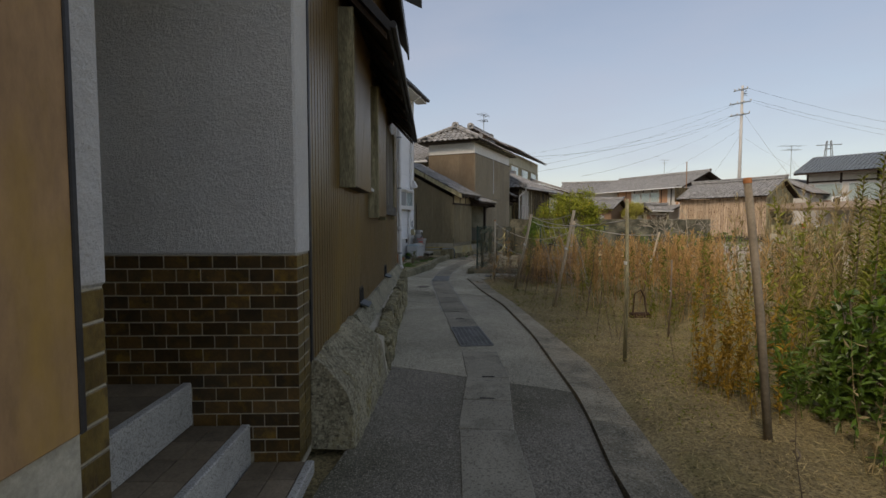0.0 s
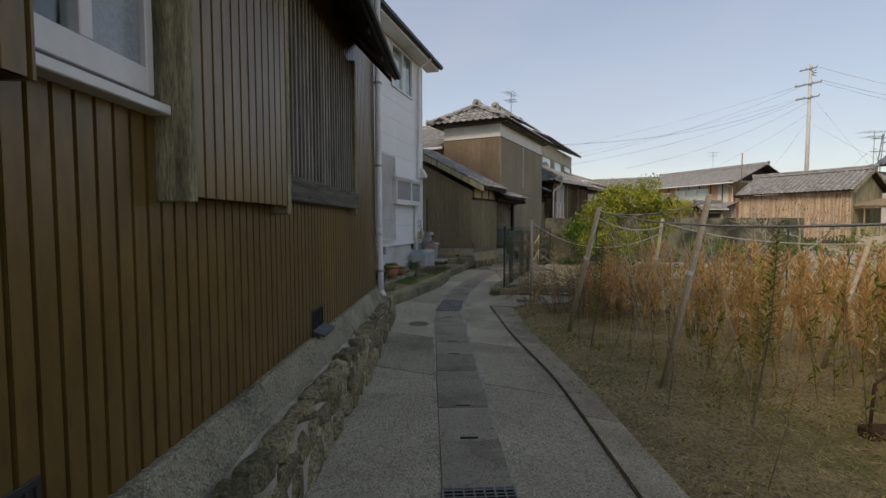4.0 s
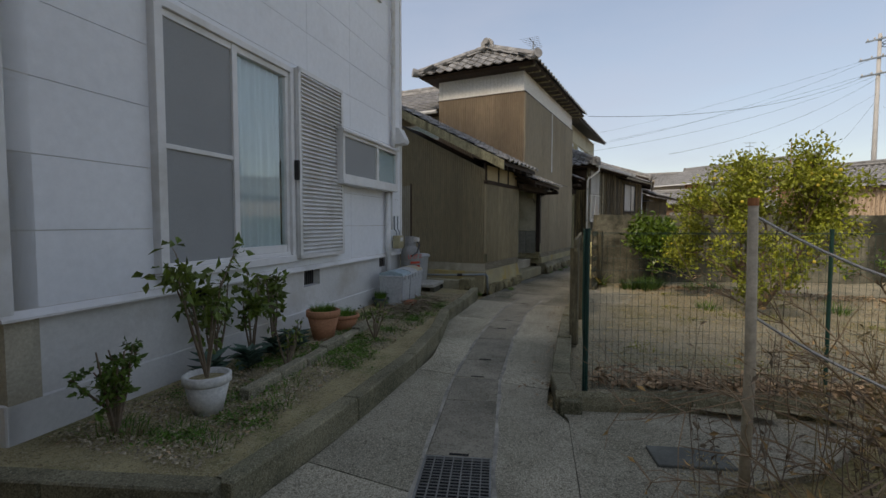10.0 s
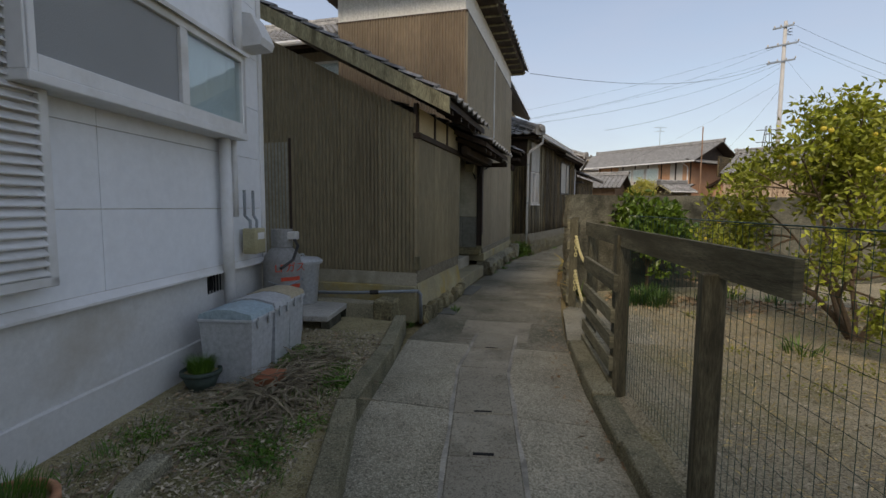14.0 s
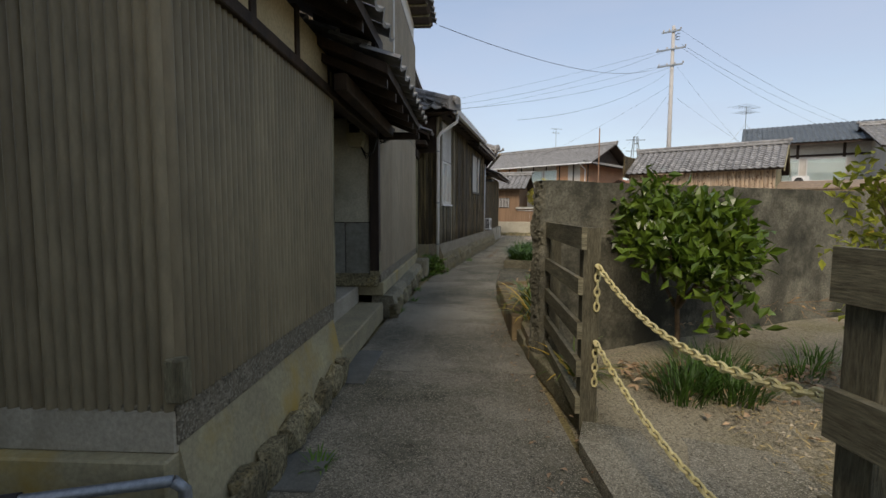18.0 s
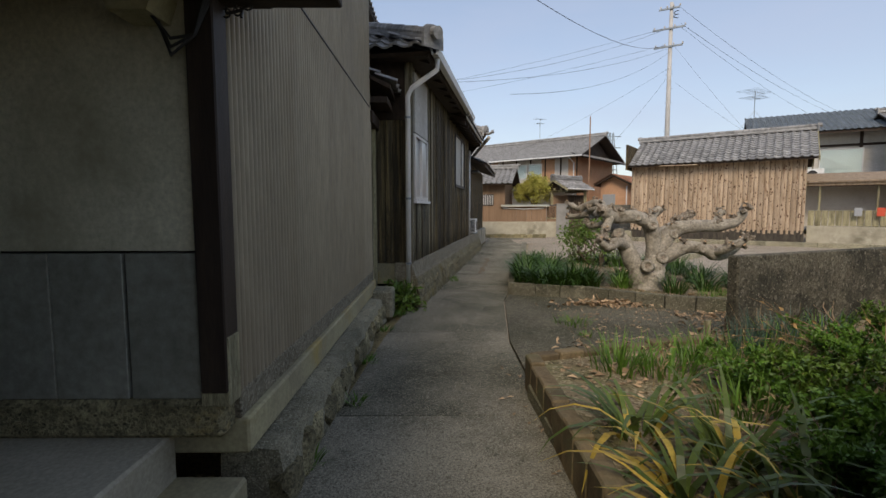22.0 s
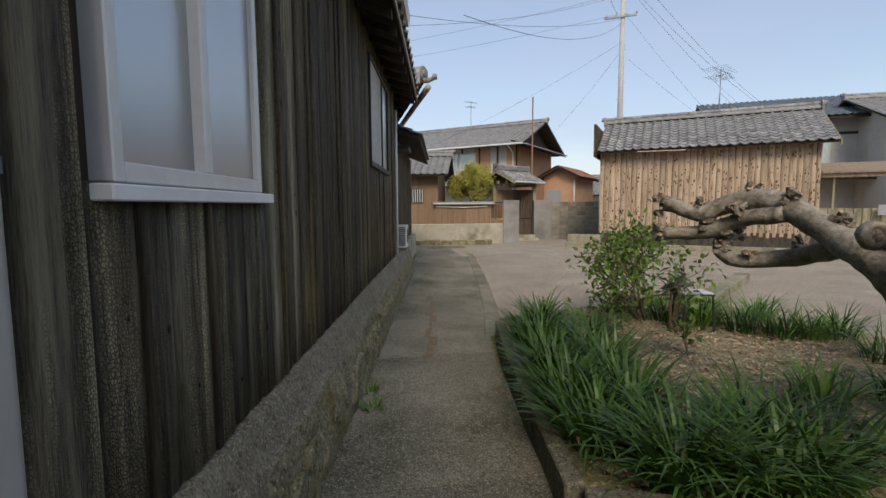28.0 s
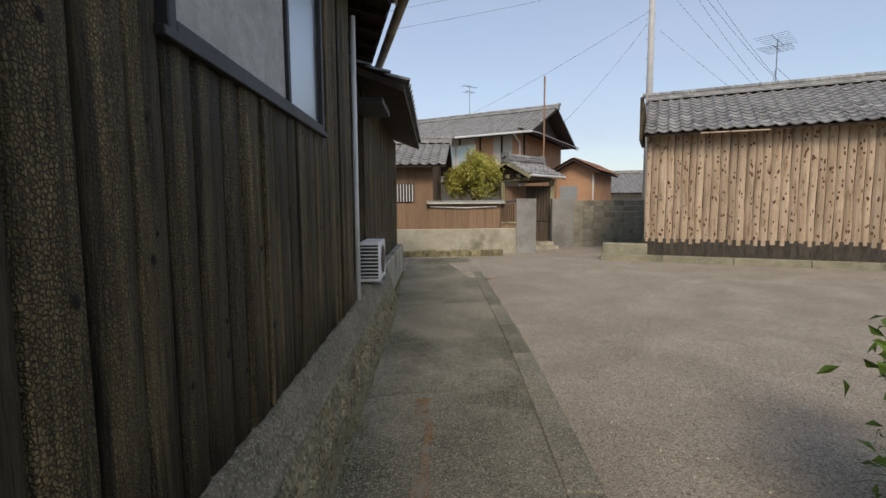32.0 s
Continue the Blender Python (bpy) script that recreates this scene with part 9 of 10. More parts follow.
def sparse_shrub(x, y, z, h, spread, n, leaf, lsize, mat, label, seed, tips=8, leaf_from=0.45, barkmat=None, r0=0.012, name="shrub"):
    t = thing(name, zrot(x, y, 0, z), label, "shrub")
    st, lf = Soup(seed), Soup(seed + 1)
    for i in range(n):
        a = st.r.uniform(0, 6.283)
        top = Vector((math.cos(a) * spread * st.r.uniform(0.2, 1), math.sin(a) * spread * st.r.uniform(0.2, 1), h * st.r.uniform(0.65, 1.05)))
        mid = Vector((top.x * 0.35, top.y * 0.35, top.z * 0.55)) + st.rand_dir() * 0.04
        pts = [Vector((0, 0, 0)).lerp(mid, q / 3) for q in range(3)] + [mid.lerp(top, q / 3) for q in range(4)]
        st.stem(pts, r0, r0 * 0.35)
        for j in range(tips):
            f = leaf_from + (1 - leaf_from) * lf.r.random()
            base = (Vector((0, 0, 0)).lerp(mid, f * 2) if f < 0.5 else mid.lerp(top, f * 2 - 1))
            tw = base + lf.rand_dir(0.4) * 0.1 * h * lf.r.uniform(0.4, 1.6)
            st.stem([base, tw], r0 * 0.3, r0 * 0.15, 3)
            for _ in range(leaf):
                lf.leaf(tw + lf.rand_dir() * lsize * 0.5, lf.rand_dir(0.1), lf.rand_dir(1.2), lsize * lf.r.uniform(0.6, 1.2), lsize * 0.55)
    st.done("woody_stem", barkmat or TWIG, t)
    lf.done("foliage", mat, t)
    return t


for i, (x, y, h, s, z) in enumerate(((0.15, -0.72, 0.85, 0.3, 0.36), (0.75, -0.25, 0.75, 0.2, 0.12), (1.25, -0.22, 0.85, 0.15, 0.12), (1.66, -0.16, 0.78, 0.1, 0.12))):
    p = wpos(x, y, z)
    sparse_shrub(p.x, p.y, p.z, h, s, 6, 5, 0.095, DARKL, "thin leafy rose-like shrub by the white house", 700 + i, 5, 0.55)
for i, (x, y) in enumerate(((0.95, -0.42), (1.35, -0.4), (1.6, -0.45), (0.6, -0.35))):
    p = wpos(x, y)
    s = Soup(720 + i)
    for j in range(38):
        a = s.r.uniform(0, 6.283)
        d = Vector((math.cos(a), math.sin(a), s.r.uniform(0.2, 1.1)))
        s.leaf(Vector((0, 0, 0.04 + 0.14 * s.r.random())), d, Vector((0, 0, 1)), s.r.uniform(0.12, 0.22), 0.09)
    th = thing("leafy_plant", zrot(p.x, p.y, 0, p.z), "low plant with broad blue-green leaves", "plant", "broad-leaf plants")
    s.done("foliage", KALE, th)
for i, (x, y) in enumerate(((-0.3, -0.45), (2.3, -1.0), (1.1, -0.7))):
    p = wpos(x, y)
    sparse_shrub(p.x, p.y, p.z, 0.45 if i else 0.55, 0.22, 7 if i else 12, 2 if i else 9, 0.05, DARKL if i else SHRUBL, "small half-bare garden shrub in the bed", 740 + i, 5)
for i in range(34):
    p = wpos(rng.uniform(-0.3, 4.6), rng.uniform(-1.2, -0.25))
    clump(p.x, p.y, 0.12, 45, 0.09, 0.006, GRASS, "low tuft of green in the bed", 760 + i, 0.13, "bed tufts", (0.1, 0.9), 0.8, "grass_tuft")


DEADSTALK = leafmat("dead_brown_stalk", (0.12, 0.098, 0.062), (0.34, 0.285, 0.19), 0.9, tr=0.0)


def litter(name, n, place, mat, size, label, seed, flat=0.25, narrow=1.0):
    s = Soup(seed)
    for _ in range(n):
        x, y, z = place(s.r)
        a = s.r.uniform(0, 6.283)
        s.leaf(Vector((x, y, z + s.r.uniform(0.004, 0.02))), Vector((math.cos(a), math.sin(a), s.r.gauss(0, flat))), Vector((s.r.gauss(0, flat), s.r.gauss(0, flat), 1)), size * s.r.uniform(0.5, 1.3), size * s.r.uniform(0.25, 0.6) * narrow)
    s.done(name, mat, None, label, "litter", "stuff")


def tree_bed_place(r):
    y = r.uniform(26.6, 30.4)
    return r.uniform(-5.3 + (0.2 * (y - 27.5) if y > 27.5 else (27.5 - y) * 2.0), -1.75), y, 0.13


def bed_place(r):
    p = wpos(r.uniform(-0.5, 5.8), r.uniform(-1.25, -0.1), 0.125)
    return p.x, p.y, p.z


litter("leaf_litter", 900, bed_place, DEADLEAF, 0.045, "dead leaves on the planted bed", 801)
litter("twig_litter", 850, lambda r: (lambda u, v: tuple(WHITE @ Vector((4.25 + 0.75 * u, -0.8 + 0.24 * v, 0.12 + 0.12 * math.exp(-1.2 * (u * u + v * v)) * r.random()))))(r.gauss(0, 0.62), r.gauss(0, 0.7)), DEADSTALK, 0.26, "heap of dead stalks in the bed", 802, 0.2, 0.15)
litter("leaf_litter", 2600, lambda r: (lambda x: (x, 25.95 + 0.18 * (x + 2.4) * (x > -2.4) - abs(r.gauss(0, 0.35)) * (1.2 + 0.35 * (x + 2.4)), 0.015 + 0.03 * r.random()))(max(-3.6, r.gauss(-1.4, 0.9))), DEADLEAF, 0.075, "dead leaves drifted on the apron", 803)
litter("leaf_litter", 1500, lambda r: (lambda x: (x, 13.15 + (x + 4.6) * 0.3 + abs(r.gauss(0, 0.22)), 0.07 + 0.04 * r.random()))(r.uniform(-4.7, -0.5)), DEADLEAF, 0.095, "dead leaves along the garden fence", 804)
litter("leaf_litter", 1300, lambda r: (r.uniform(-5.2, 0.5), 20.2 - abs(r.gauss(0, 0.45)) + 0.0, 0.07), DEADLEAF, 0.09, "dead leaves at the foot of the garden wall", 805)
litter("leaf_litter", 2600, tree_bed_place, DEADLEAF, 0.06, "dead leaves on the tree bed", 806)
litter("leaf_litter", 260, lambda r: (lambda y: (edge_x(RIGHT, y) + r.uniform(-0.25, 0.15), y, 0.005))(r.uniform(12.7, 24)), DEADLEAF, 0.05, "dead leaves along the lane's edge", 807)
litter("leaf_litter", 900, lambda r: (r.uniform(-5.7, -3.6), r.uniform(20.9, 24.0), 0.2), DEADLEAF, 0.08, "dead leaves and stalks in the brick-edged bed", 808)
litter("straw_litter", 46000, lambda r: (lambda y: (edge_x(KERB_OUT, y) + 0.12 + abs(r.gauss(0, 2.4)), y, 0.02))(r.uniform(-0.5, 12.3)), STRAW, 0.075, "straw lying on the dry field", 809, 0.45, 0.13)
litter("garden_litter", 9000, lambda r: (r.uniform(-4.9, 1.5), r.uniform(13.6, 19.8), 0.07), STRAW, 0.06, "bits of straw on the garden soil", 810, 0.25, 0.4)

litter("leaf_litter", 420, lambda r: (lambda u, v: (-2.7 + 0.75 * u, 25.15 + 0.26 * u + 0.3 * v, 0.02 + 0.12 * math.exp(-0.8 * (u * u + v * v)) * r.random()))(r.gauss(0, 0.8), r.gauss(0, 0.8)), DEADLEAF, 0.14, "heap of large dead leaves on the apron", 815, 0.5)
litter("leaf_litter", 700, lambda r: (r.uniform(-5.2, -2.2), r.uniform(24.2, 26.3), 0.016), DEADLEAF, 0.055, "dead leaves strewn over the apron", 816, 0.2, 0.7)
litter("leaf_litter", 260, lambda r: (r.gauss(-4.25, 0.35), 26.62 - abs(r.gauss(0, 0.14)), 0.02 + 0.04 * r.random()), DEADLEAF, 0.1, "dead leaves caught against the block edging", 817, 0.5)
litter("moss_patches", 9500, (lambda c: lambda r: (lambda q: (q[0] + r.gauss(0, 0.07), q[1] + r.gauss(0, 0.07), 0.132))(c[r.randrange(len(c))]))([tuple(WHITE @ Vector((q.uniform(-0.4, 5.2), q.uniform(-1.2, -0.3), 0.12)))[:2] for q in [random.Random(88)] for _ in range(60)]), GRASS, 0.03, "green moss and seedlings on the planted bed", 818, 0.5, 1.0)
litter("moss_patches", 3000, (lambda c: lambda r: (lambda q: (q[0] + r.gauss(0, 0.12), q[1] + r.gauss(0, 0.12), 0.065))(c[r.randrange(len(c))]))([(q.uniform(-4.6, 0.5), q.uniform(13.8, 19.8)) for q in [random.Random(89)] for _ in range(36)]), GREENW, 0.035, "yellow-green moss and weeds on the garden soil", 819, 0.5, 1.0)

litter("moss_patches", 9000, (lambda c: lambda r: (lambda q: (q[0] + r.gauss(0, 0.22), q[1] + r.gauss(0, 0.22), 0.02))(c[r.randrange(len(c))]))([(lambda y: (edge_x(KERB_OUT, y) + 0.2 + abs(q.gauss(0, 2.0)), y))(q.uniform(0.5, 12.0)) for q in [random.Random(90)] for _ in range(70)]), GREENW, 0.035, "yellow-green moss and seedlings on the dry field", 820, 0.6, 0.9)
PEB = material("small_grey_pebble", (0.252, 0.2136, 0.15), (0.504, 0.438, 0.324), 0.95, 6, 40, 0.3, island=0.4)
litter("pebbles", 6000, lambda r: (lambda y: (edge_x(RIGHT, y) + 0.3 + abs(r.gauss(0, 3.0)), y, gz(y) - 0.012))(r.uniform(31.2, 40)), PEB, 0.022, "small stones strewn on the sandy yard", 811, 0.3, 1.6)
litter("pebbles", 9000, lambda r: (r.uniform(-4.9, 1.0), r.uniform(13.6, 20.0), 0.06), PEB, 0.025, "small stones on the garden soil", 812, 0.3, 1.6)
litter("pebbles", 14000, bed_place, PEB, 0.024, "small stones on the planted bed", 813, 0.3, 1.6)
litter("pebbles", 5000, tree_bed_place, PEB, 0.025, "small stones on the tree bed", 814, 0.3, 1.6)


# ---- trees ----
def limbs(soup, p, d, l, r, depth, ends, up=0.25, spread=0.7):
    q = p
    pts = [q]
    for _ in range(3):
        d = (d + soup.rand_dir() * 0.22 + Vector((0, 0, up * 0.2))).normalized()
        q = q + d * (l / 3)
        pts.append(q)
    soup.stem(pts, r, r * 0.6, 6 if r > 0.02 else 4)
    if depth == 0:
        ends.append((q, d))
        return
    for _ in range(3 if depth > 1 else 4):
        nd = (d + soup.rand_dir(up) * spread).normalized()
        limbs(soup, q if soup.r.random() < 0.6 else pts[2], nd, l * soup.r.uniform(0.62, 0.85), r * 0.58, depth - 1, ends, up, spread)


def crown_tree(name, x, y, z, stems, h, mat, bark, leaf, per, label, seed, spread=0.75, depth=3, fruit=None, r=0.05, up=0.25, lean=(0, 0), cat="tree", puff=1.9, squash=1.0, bole=0.0):
    t = thing(name, zrot(x, y, 0, z), label, cat)
    st, lf, ends = Soup(seed), Soup(seed + 1), []
    for i in range(stems):
        a = 6.283 * i / stems + st.r.uniform(-0.4, 0.4)
        d = Vector((math.cos(a) * 0.7 + lean[0], math.sin(a) * 0.7 + lean[1], 1.0)).normalized()
        limbs(st, Vector((0.03 * math.cos(a), 0.03 * math.sin(a), bole - 0.02)), d, h * 0.36, r, depth, ends, up, spread)
    if bole:
        st.stem([(0, 0, -0.03), (0.02, 0, bole * 0.5), (0, 0.01, bole)], r * 1.5, r * 1.2, 8)
    ends = [(Vector((p.x * squash, p.y * squash, p.z)), d) for p, d in ends]
    st.v = [(a * squash, b * squash, c) for a, b, c in st.v]
    st.done("trunk", bark, t)
    for p, d in ends:
        for _ in range(per):
            q = p + lf.rand_dir() * leaf * puff * lf.r.random() ** 0.5
            lf.leaf(q, (d * 0.4 + lf.rand_dir(0.15)), lf.rand_dir(1.0), leaf * lf.r.uniform(0.65, 1.2), leaf * lf.r.uniform(0.4, 0.6))
    if mat:
        lf.done("crown", mat, t)
    if fruit:
        for j in range(fruit[1]):
            p, d = ends[lf.r.randrange(len(ends))]
            rr = lf.r.uniform(0.019, 0.027)
            part("fruit", lathe(BM(), [(rr * 0.3, -rr * 0.95), (rr * 0.8, -rr * 0.6), (rr, 0), (rr * 0.8, rr * 0.6), (rr * 0.3, rr * 0.9)], 8), fruit[0], t, m=Matrix.Translation(p + lf.rand_dir() * 0.09))
    return t, ends


YUZU = material("yellow_citrus_fruit", (0.55, 0.42, 0.04), (0.65, 0.52, 0.08), 0.5, 6, 60, 0.2)
crown_tree("citrus_tree", -2.85, 18.3, 0.03, 6, 2.8, CITRUS, CITBARK, 0.08, 62, "round citrus tree with yellow-green leaves and yellow fruit", 901, 0.88, 3, (YUZU, 150), 0.042, 0.16, puff=3.0, squash=0.68)
crown_tree("evergreen_shrub", -4.58, 20.45, 0.03, 5, 1.0, CAMEL, CITBARK, 0.13, 15, "rounded glossy evergreen shrub before the garden wall", 911, 0.9, 3, None, 0.025, 0.3, (0.1, -0.1), cat="shrub", squash=0.66, bole=0.5)
crown_tree("citrus_shrub", -3.2, 30.45, 0.1, 5, 1.35, SHRUBL, CITBARK, 0.082, 9, "open leafy green shrub in the tree bed", 921, 0.95, 3, None, 0.02, 0.04, (-0.3, 0.05), cat="shrub", puff=2.4)
crown_tree("yellowish_tree", -1.55, 45.2, 0.0, 5, 1.75, leafmat("yellow_green_small_leaf", (0.26, 0.27, 0.04), (0.62, 0.56, 0.15)), CITBARK, 0.1, 70, "small round yellow-green tree behind the board wall", 931, 0.9, 3, (YUZU, 60), 0.05, 0.12, puff=3.0, bole=1.5, squash=0.82)
crown_tree("bare_tree", 0.7, 17.9, 0.05, 3, 2.2, None, PALEBARK, 0.05, 0, "bare pale-branched pruned tree in the garden", 941, 1.0, 3, None, 0.05, 0.05)
for i, (x, y, h) in enumerate(((-0.6, 20.2, 1.3), (2.6, 20.5, 1.5), (4.6, 19.0, 1.6), (1.4, 21.0, 1.2), (-7.2, 26.36, 0.3))):
    crown_tree("green_shrub", x, y, 0.03, 4, h, SHRUBL, CITBARK, 0.09 if i < 4 else 0.1, 10, "leafy green shrub by the wall" if i < 4 else "low broad-leaved plant at the house corner", 950 + i, 0.85, 2, None, 0.02, 0.2, cat="shrub")

# small things under the shrub
def garden_stool(x, y, z, deg):
    t = thing("garden_stool", zrot(x, y, deg, z), "small dark metal stool with a white-slatted seat", "stool")
    for i in range(9):
        part("seat_slat", bx(BM(), -0.15 + i * 0.034, -0.128 + i * 0.034, -0.13, 0.13, 0.4, 0.414, 0.003), WHITEPVC, t)
    for p, q in (((-0.155, -0.13), (0.155, -0.13)), ((-0.155, 0.13), (0.155, 0.13))):
        part("seat_rail", tube(BM(), [(*p, 0.392), (*q, 0.392)], 0.008, 8), DARKMETAL, t)
    for sx in (-1, 1):
        for sy in (-1, 1):
            leg = part("leg", tube(BM(), [(0.14 * sx, 0.12 * sy, 0.395), (0.155 * sx, 0.14 * sy, -0.01)], 0.011, 8), DARKMETAL, t)
            part("foot_cap", tube(BM(), [(0.155 * sx, 0.14 * sy, -0.01), (0.155 * sx, 0.14 * sy, 0.015)], 0.015, 8), WHITEPVC, leg)


garden_stool(-2.97, 29.95, 0.125, -12)
sparse_shrub(-3.6, 29.18, 0.12, 0.42, 0.14, 3, 3, 0.085, SHRUBL, "young green sapling in the tree bed", 961, 4, 0.4, r0=0.006, name="sapling")
GREYLEAF = leafmat("pale_grey_green_leaf", (0.16, 0.2, 0.13), (0.28, 0.33, 0.23), 0.4)
sparse_shrub(-3.17, 30.0, 0.12, 0.62, 0.16, 3, 6, 0.13, GREYLEAF, "small tree with pale grey-green leaves on a short stem", 963, 3, 0.85, CITBARK, 0.022, "small_tree")
rr = random.Random(66)
for i in range(9):
    q = Vector((rr.gauss(-4.3, 0.25), rr.uniform(26.5, 26.7), 0.03))
    a = rr.uniform(0.04, 0.09)
    st_ = thing("stone", zrot(q.x, q.y, rr.uniform(0, 90), q.z), "pale broken lump of concrete by the block edging", "stone", "rubble lumps")
    part("lump", rough(hull(BM(), [(math.copysign(abs(u) ** 0.6, u) * a, math.copysign(abs(v) ** 0.6, v) * a * 0.7, w * a * 0.5) for u, v, w in (Vector((rr.gauss(0, 1), rr.gauss(0, 1), rr.gauss(0, 1))).normalized() for _ in range(22))]), 0.006, 12), KERB, st_)

# ---- gnarled pollarded tree ----
gn = thing("pollarded_tree", I4, "gnarled pale pollarded tree with knobbly stumps, leafless", "tree")


def gnarl(pts, r0, r1, name, seed):
    """A bent limb through points, with swellings."""
    pts = [Vector(p) for p in pts]
    ext_ = [pts[0] * 2 - pts[1]] + pts + [pts[-1] * 2 - pts[-2]]
    fine = []
    for a, b, c, d in zip(ext_, ext_[1:], ext_[2:], ext_[3:]):
        fine += [0.5 * (2 * b + (c - a) * t + (2 * a - 5 * b + 4 * c - d) * t * t + (3 * b - a - 3 * c + d) * t ** 3) for t in (k / 6 for k in range(6))]
    fine.append(pts[-1])
    n = len(fine)
    bm = tube(BM(), fine, [(r0 + (r1 - r0) * i / (n - 1)) * (1 + 0.2 * noise.noise(Vector((i * 0.33, seed, 0)))) for i in range(n)], 14)
    for v in bm.verts:
        v.co += (noise.noise_vector(v.co * 5 + Vector((seed, 0, 0))) * 0.022 + noise.noise_vector(v.co * 14) * 0.011 + noise.noise_vector(v.co * 34) * 0.004) * min(1.0, r0 / 0.11)
    part(name, bm, PALEBARK, gn, smooth=True)
    return fine


def scar(p, d, r):
    """A healed pruning scar: a swollen lip round a dark hollow."""
    p, d = Vector(p), Vector(d).normalized()
    m = Matrix.Translation(p) @ d.to_track_quat("Z", "Y").to_matrix().to_4x4()
    bm = lathe(BM(), [(r * 1.35, -r * 0.7), (r * 1.25, 0.0), (r * 1.02, r * 0.28), (r * 0.8, r * 0.3), (r * 0.62, r * 0.1), (r * 0.5, -r * 0.1)], 14)
    part("scar_lip", rough(rough(bm, r * 0.22, 1.1 / r, p.x), r * 0.1, 4.0 / r), PALEBARK, gn, m=m, smooth=True)
    part("scar_hollow", lathe(BM(), [(r * 0.62, -r * 0.1), (r * 0.5, 0.0), (r * 0.2, r * 0.06)], 12), KNOBW, gn, m=m)


KNOBW = material("crusty_brown_bark_knob", (0.17, 0.135, 0.1), (0.35, 0.3, 0.235), 0.95, 14, 60, 1.0, dist=0.012, grain=0.9)


CUTW = material("weathered_cut_wood", (0.3, 0.185, 0.1), (0.5, 0.34, 0.2), 0.9, 20, 90, 0.4)


def fist(p, seed, s=0.085):
    """A crusty cluster of pruning knobs with a few sawn stubs."""
    r = random.Random(seed)
    for j in range(7):
        c = Vector(p) + Vector((r.gauss(0, 0.7), r.gauss(0, 0.7), r.gauss(0.15, 0.6))) * s * 0.85
        bm = BM()
        bmesh.ops.create_icosphere(bm, subdivisions=3, radius=s * r.uniform(0.35, 0.62))
        for v in bm.verts:
            v.co += noise.noise_vector(v.co * (1.6 / s) + c * 5) * s * 0.38 + noise.noise_vector(v.co * (5.0 / s) + c * 9) * s * 0.16
        part("knob", bm, KNOBW, gn, m=Matrix.Translation(c))
        if j < 3:
            d = Vector((r.gauss(0, 0.7), r.gauss(-0.25, 0.6), 0.7)).normalized()
            w = s * r.uniform(0.24, 0.38)
            part("cut_stub", rough(tube(BM(), [c, c + d * s * 0.6, c + d * s * 1.15], [w * 1.25, w, w * 0.95], 10), s * 0.05, 1.2 / s), KNOBW, gn)
            part("sawn_face", tube(BM(), [c + d * s * 1.12, c + d * s * 1.17], [w * 0.85, w * 0.8], 10), CUTW, gn, "pale sawn end of a cut branch")


gnarl([(-3.4, 27.15, 0.02), (-3.34, 27.2, 0.25), (-3.26, 27.28, 0.45), (-3.22, 27.3, 0.62)], 0.19, 0.16, "trunk", 1)
gnarl([(-3.44, 27.25, 0.04), (-3.52, 27.3, 0.4), (-3.7, 27.34, 0.78), (-3.84, 27.36, 1.02)], 0.15, 0.125, "trunk", 2)
gnarl([(-3.3, 27.05, 0.0), (-3.3, 27.15, 0.2), (-3.28, 27.25, 0.45)], 0.11, 0.1, "trunk", 3)
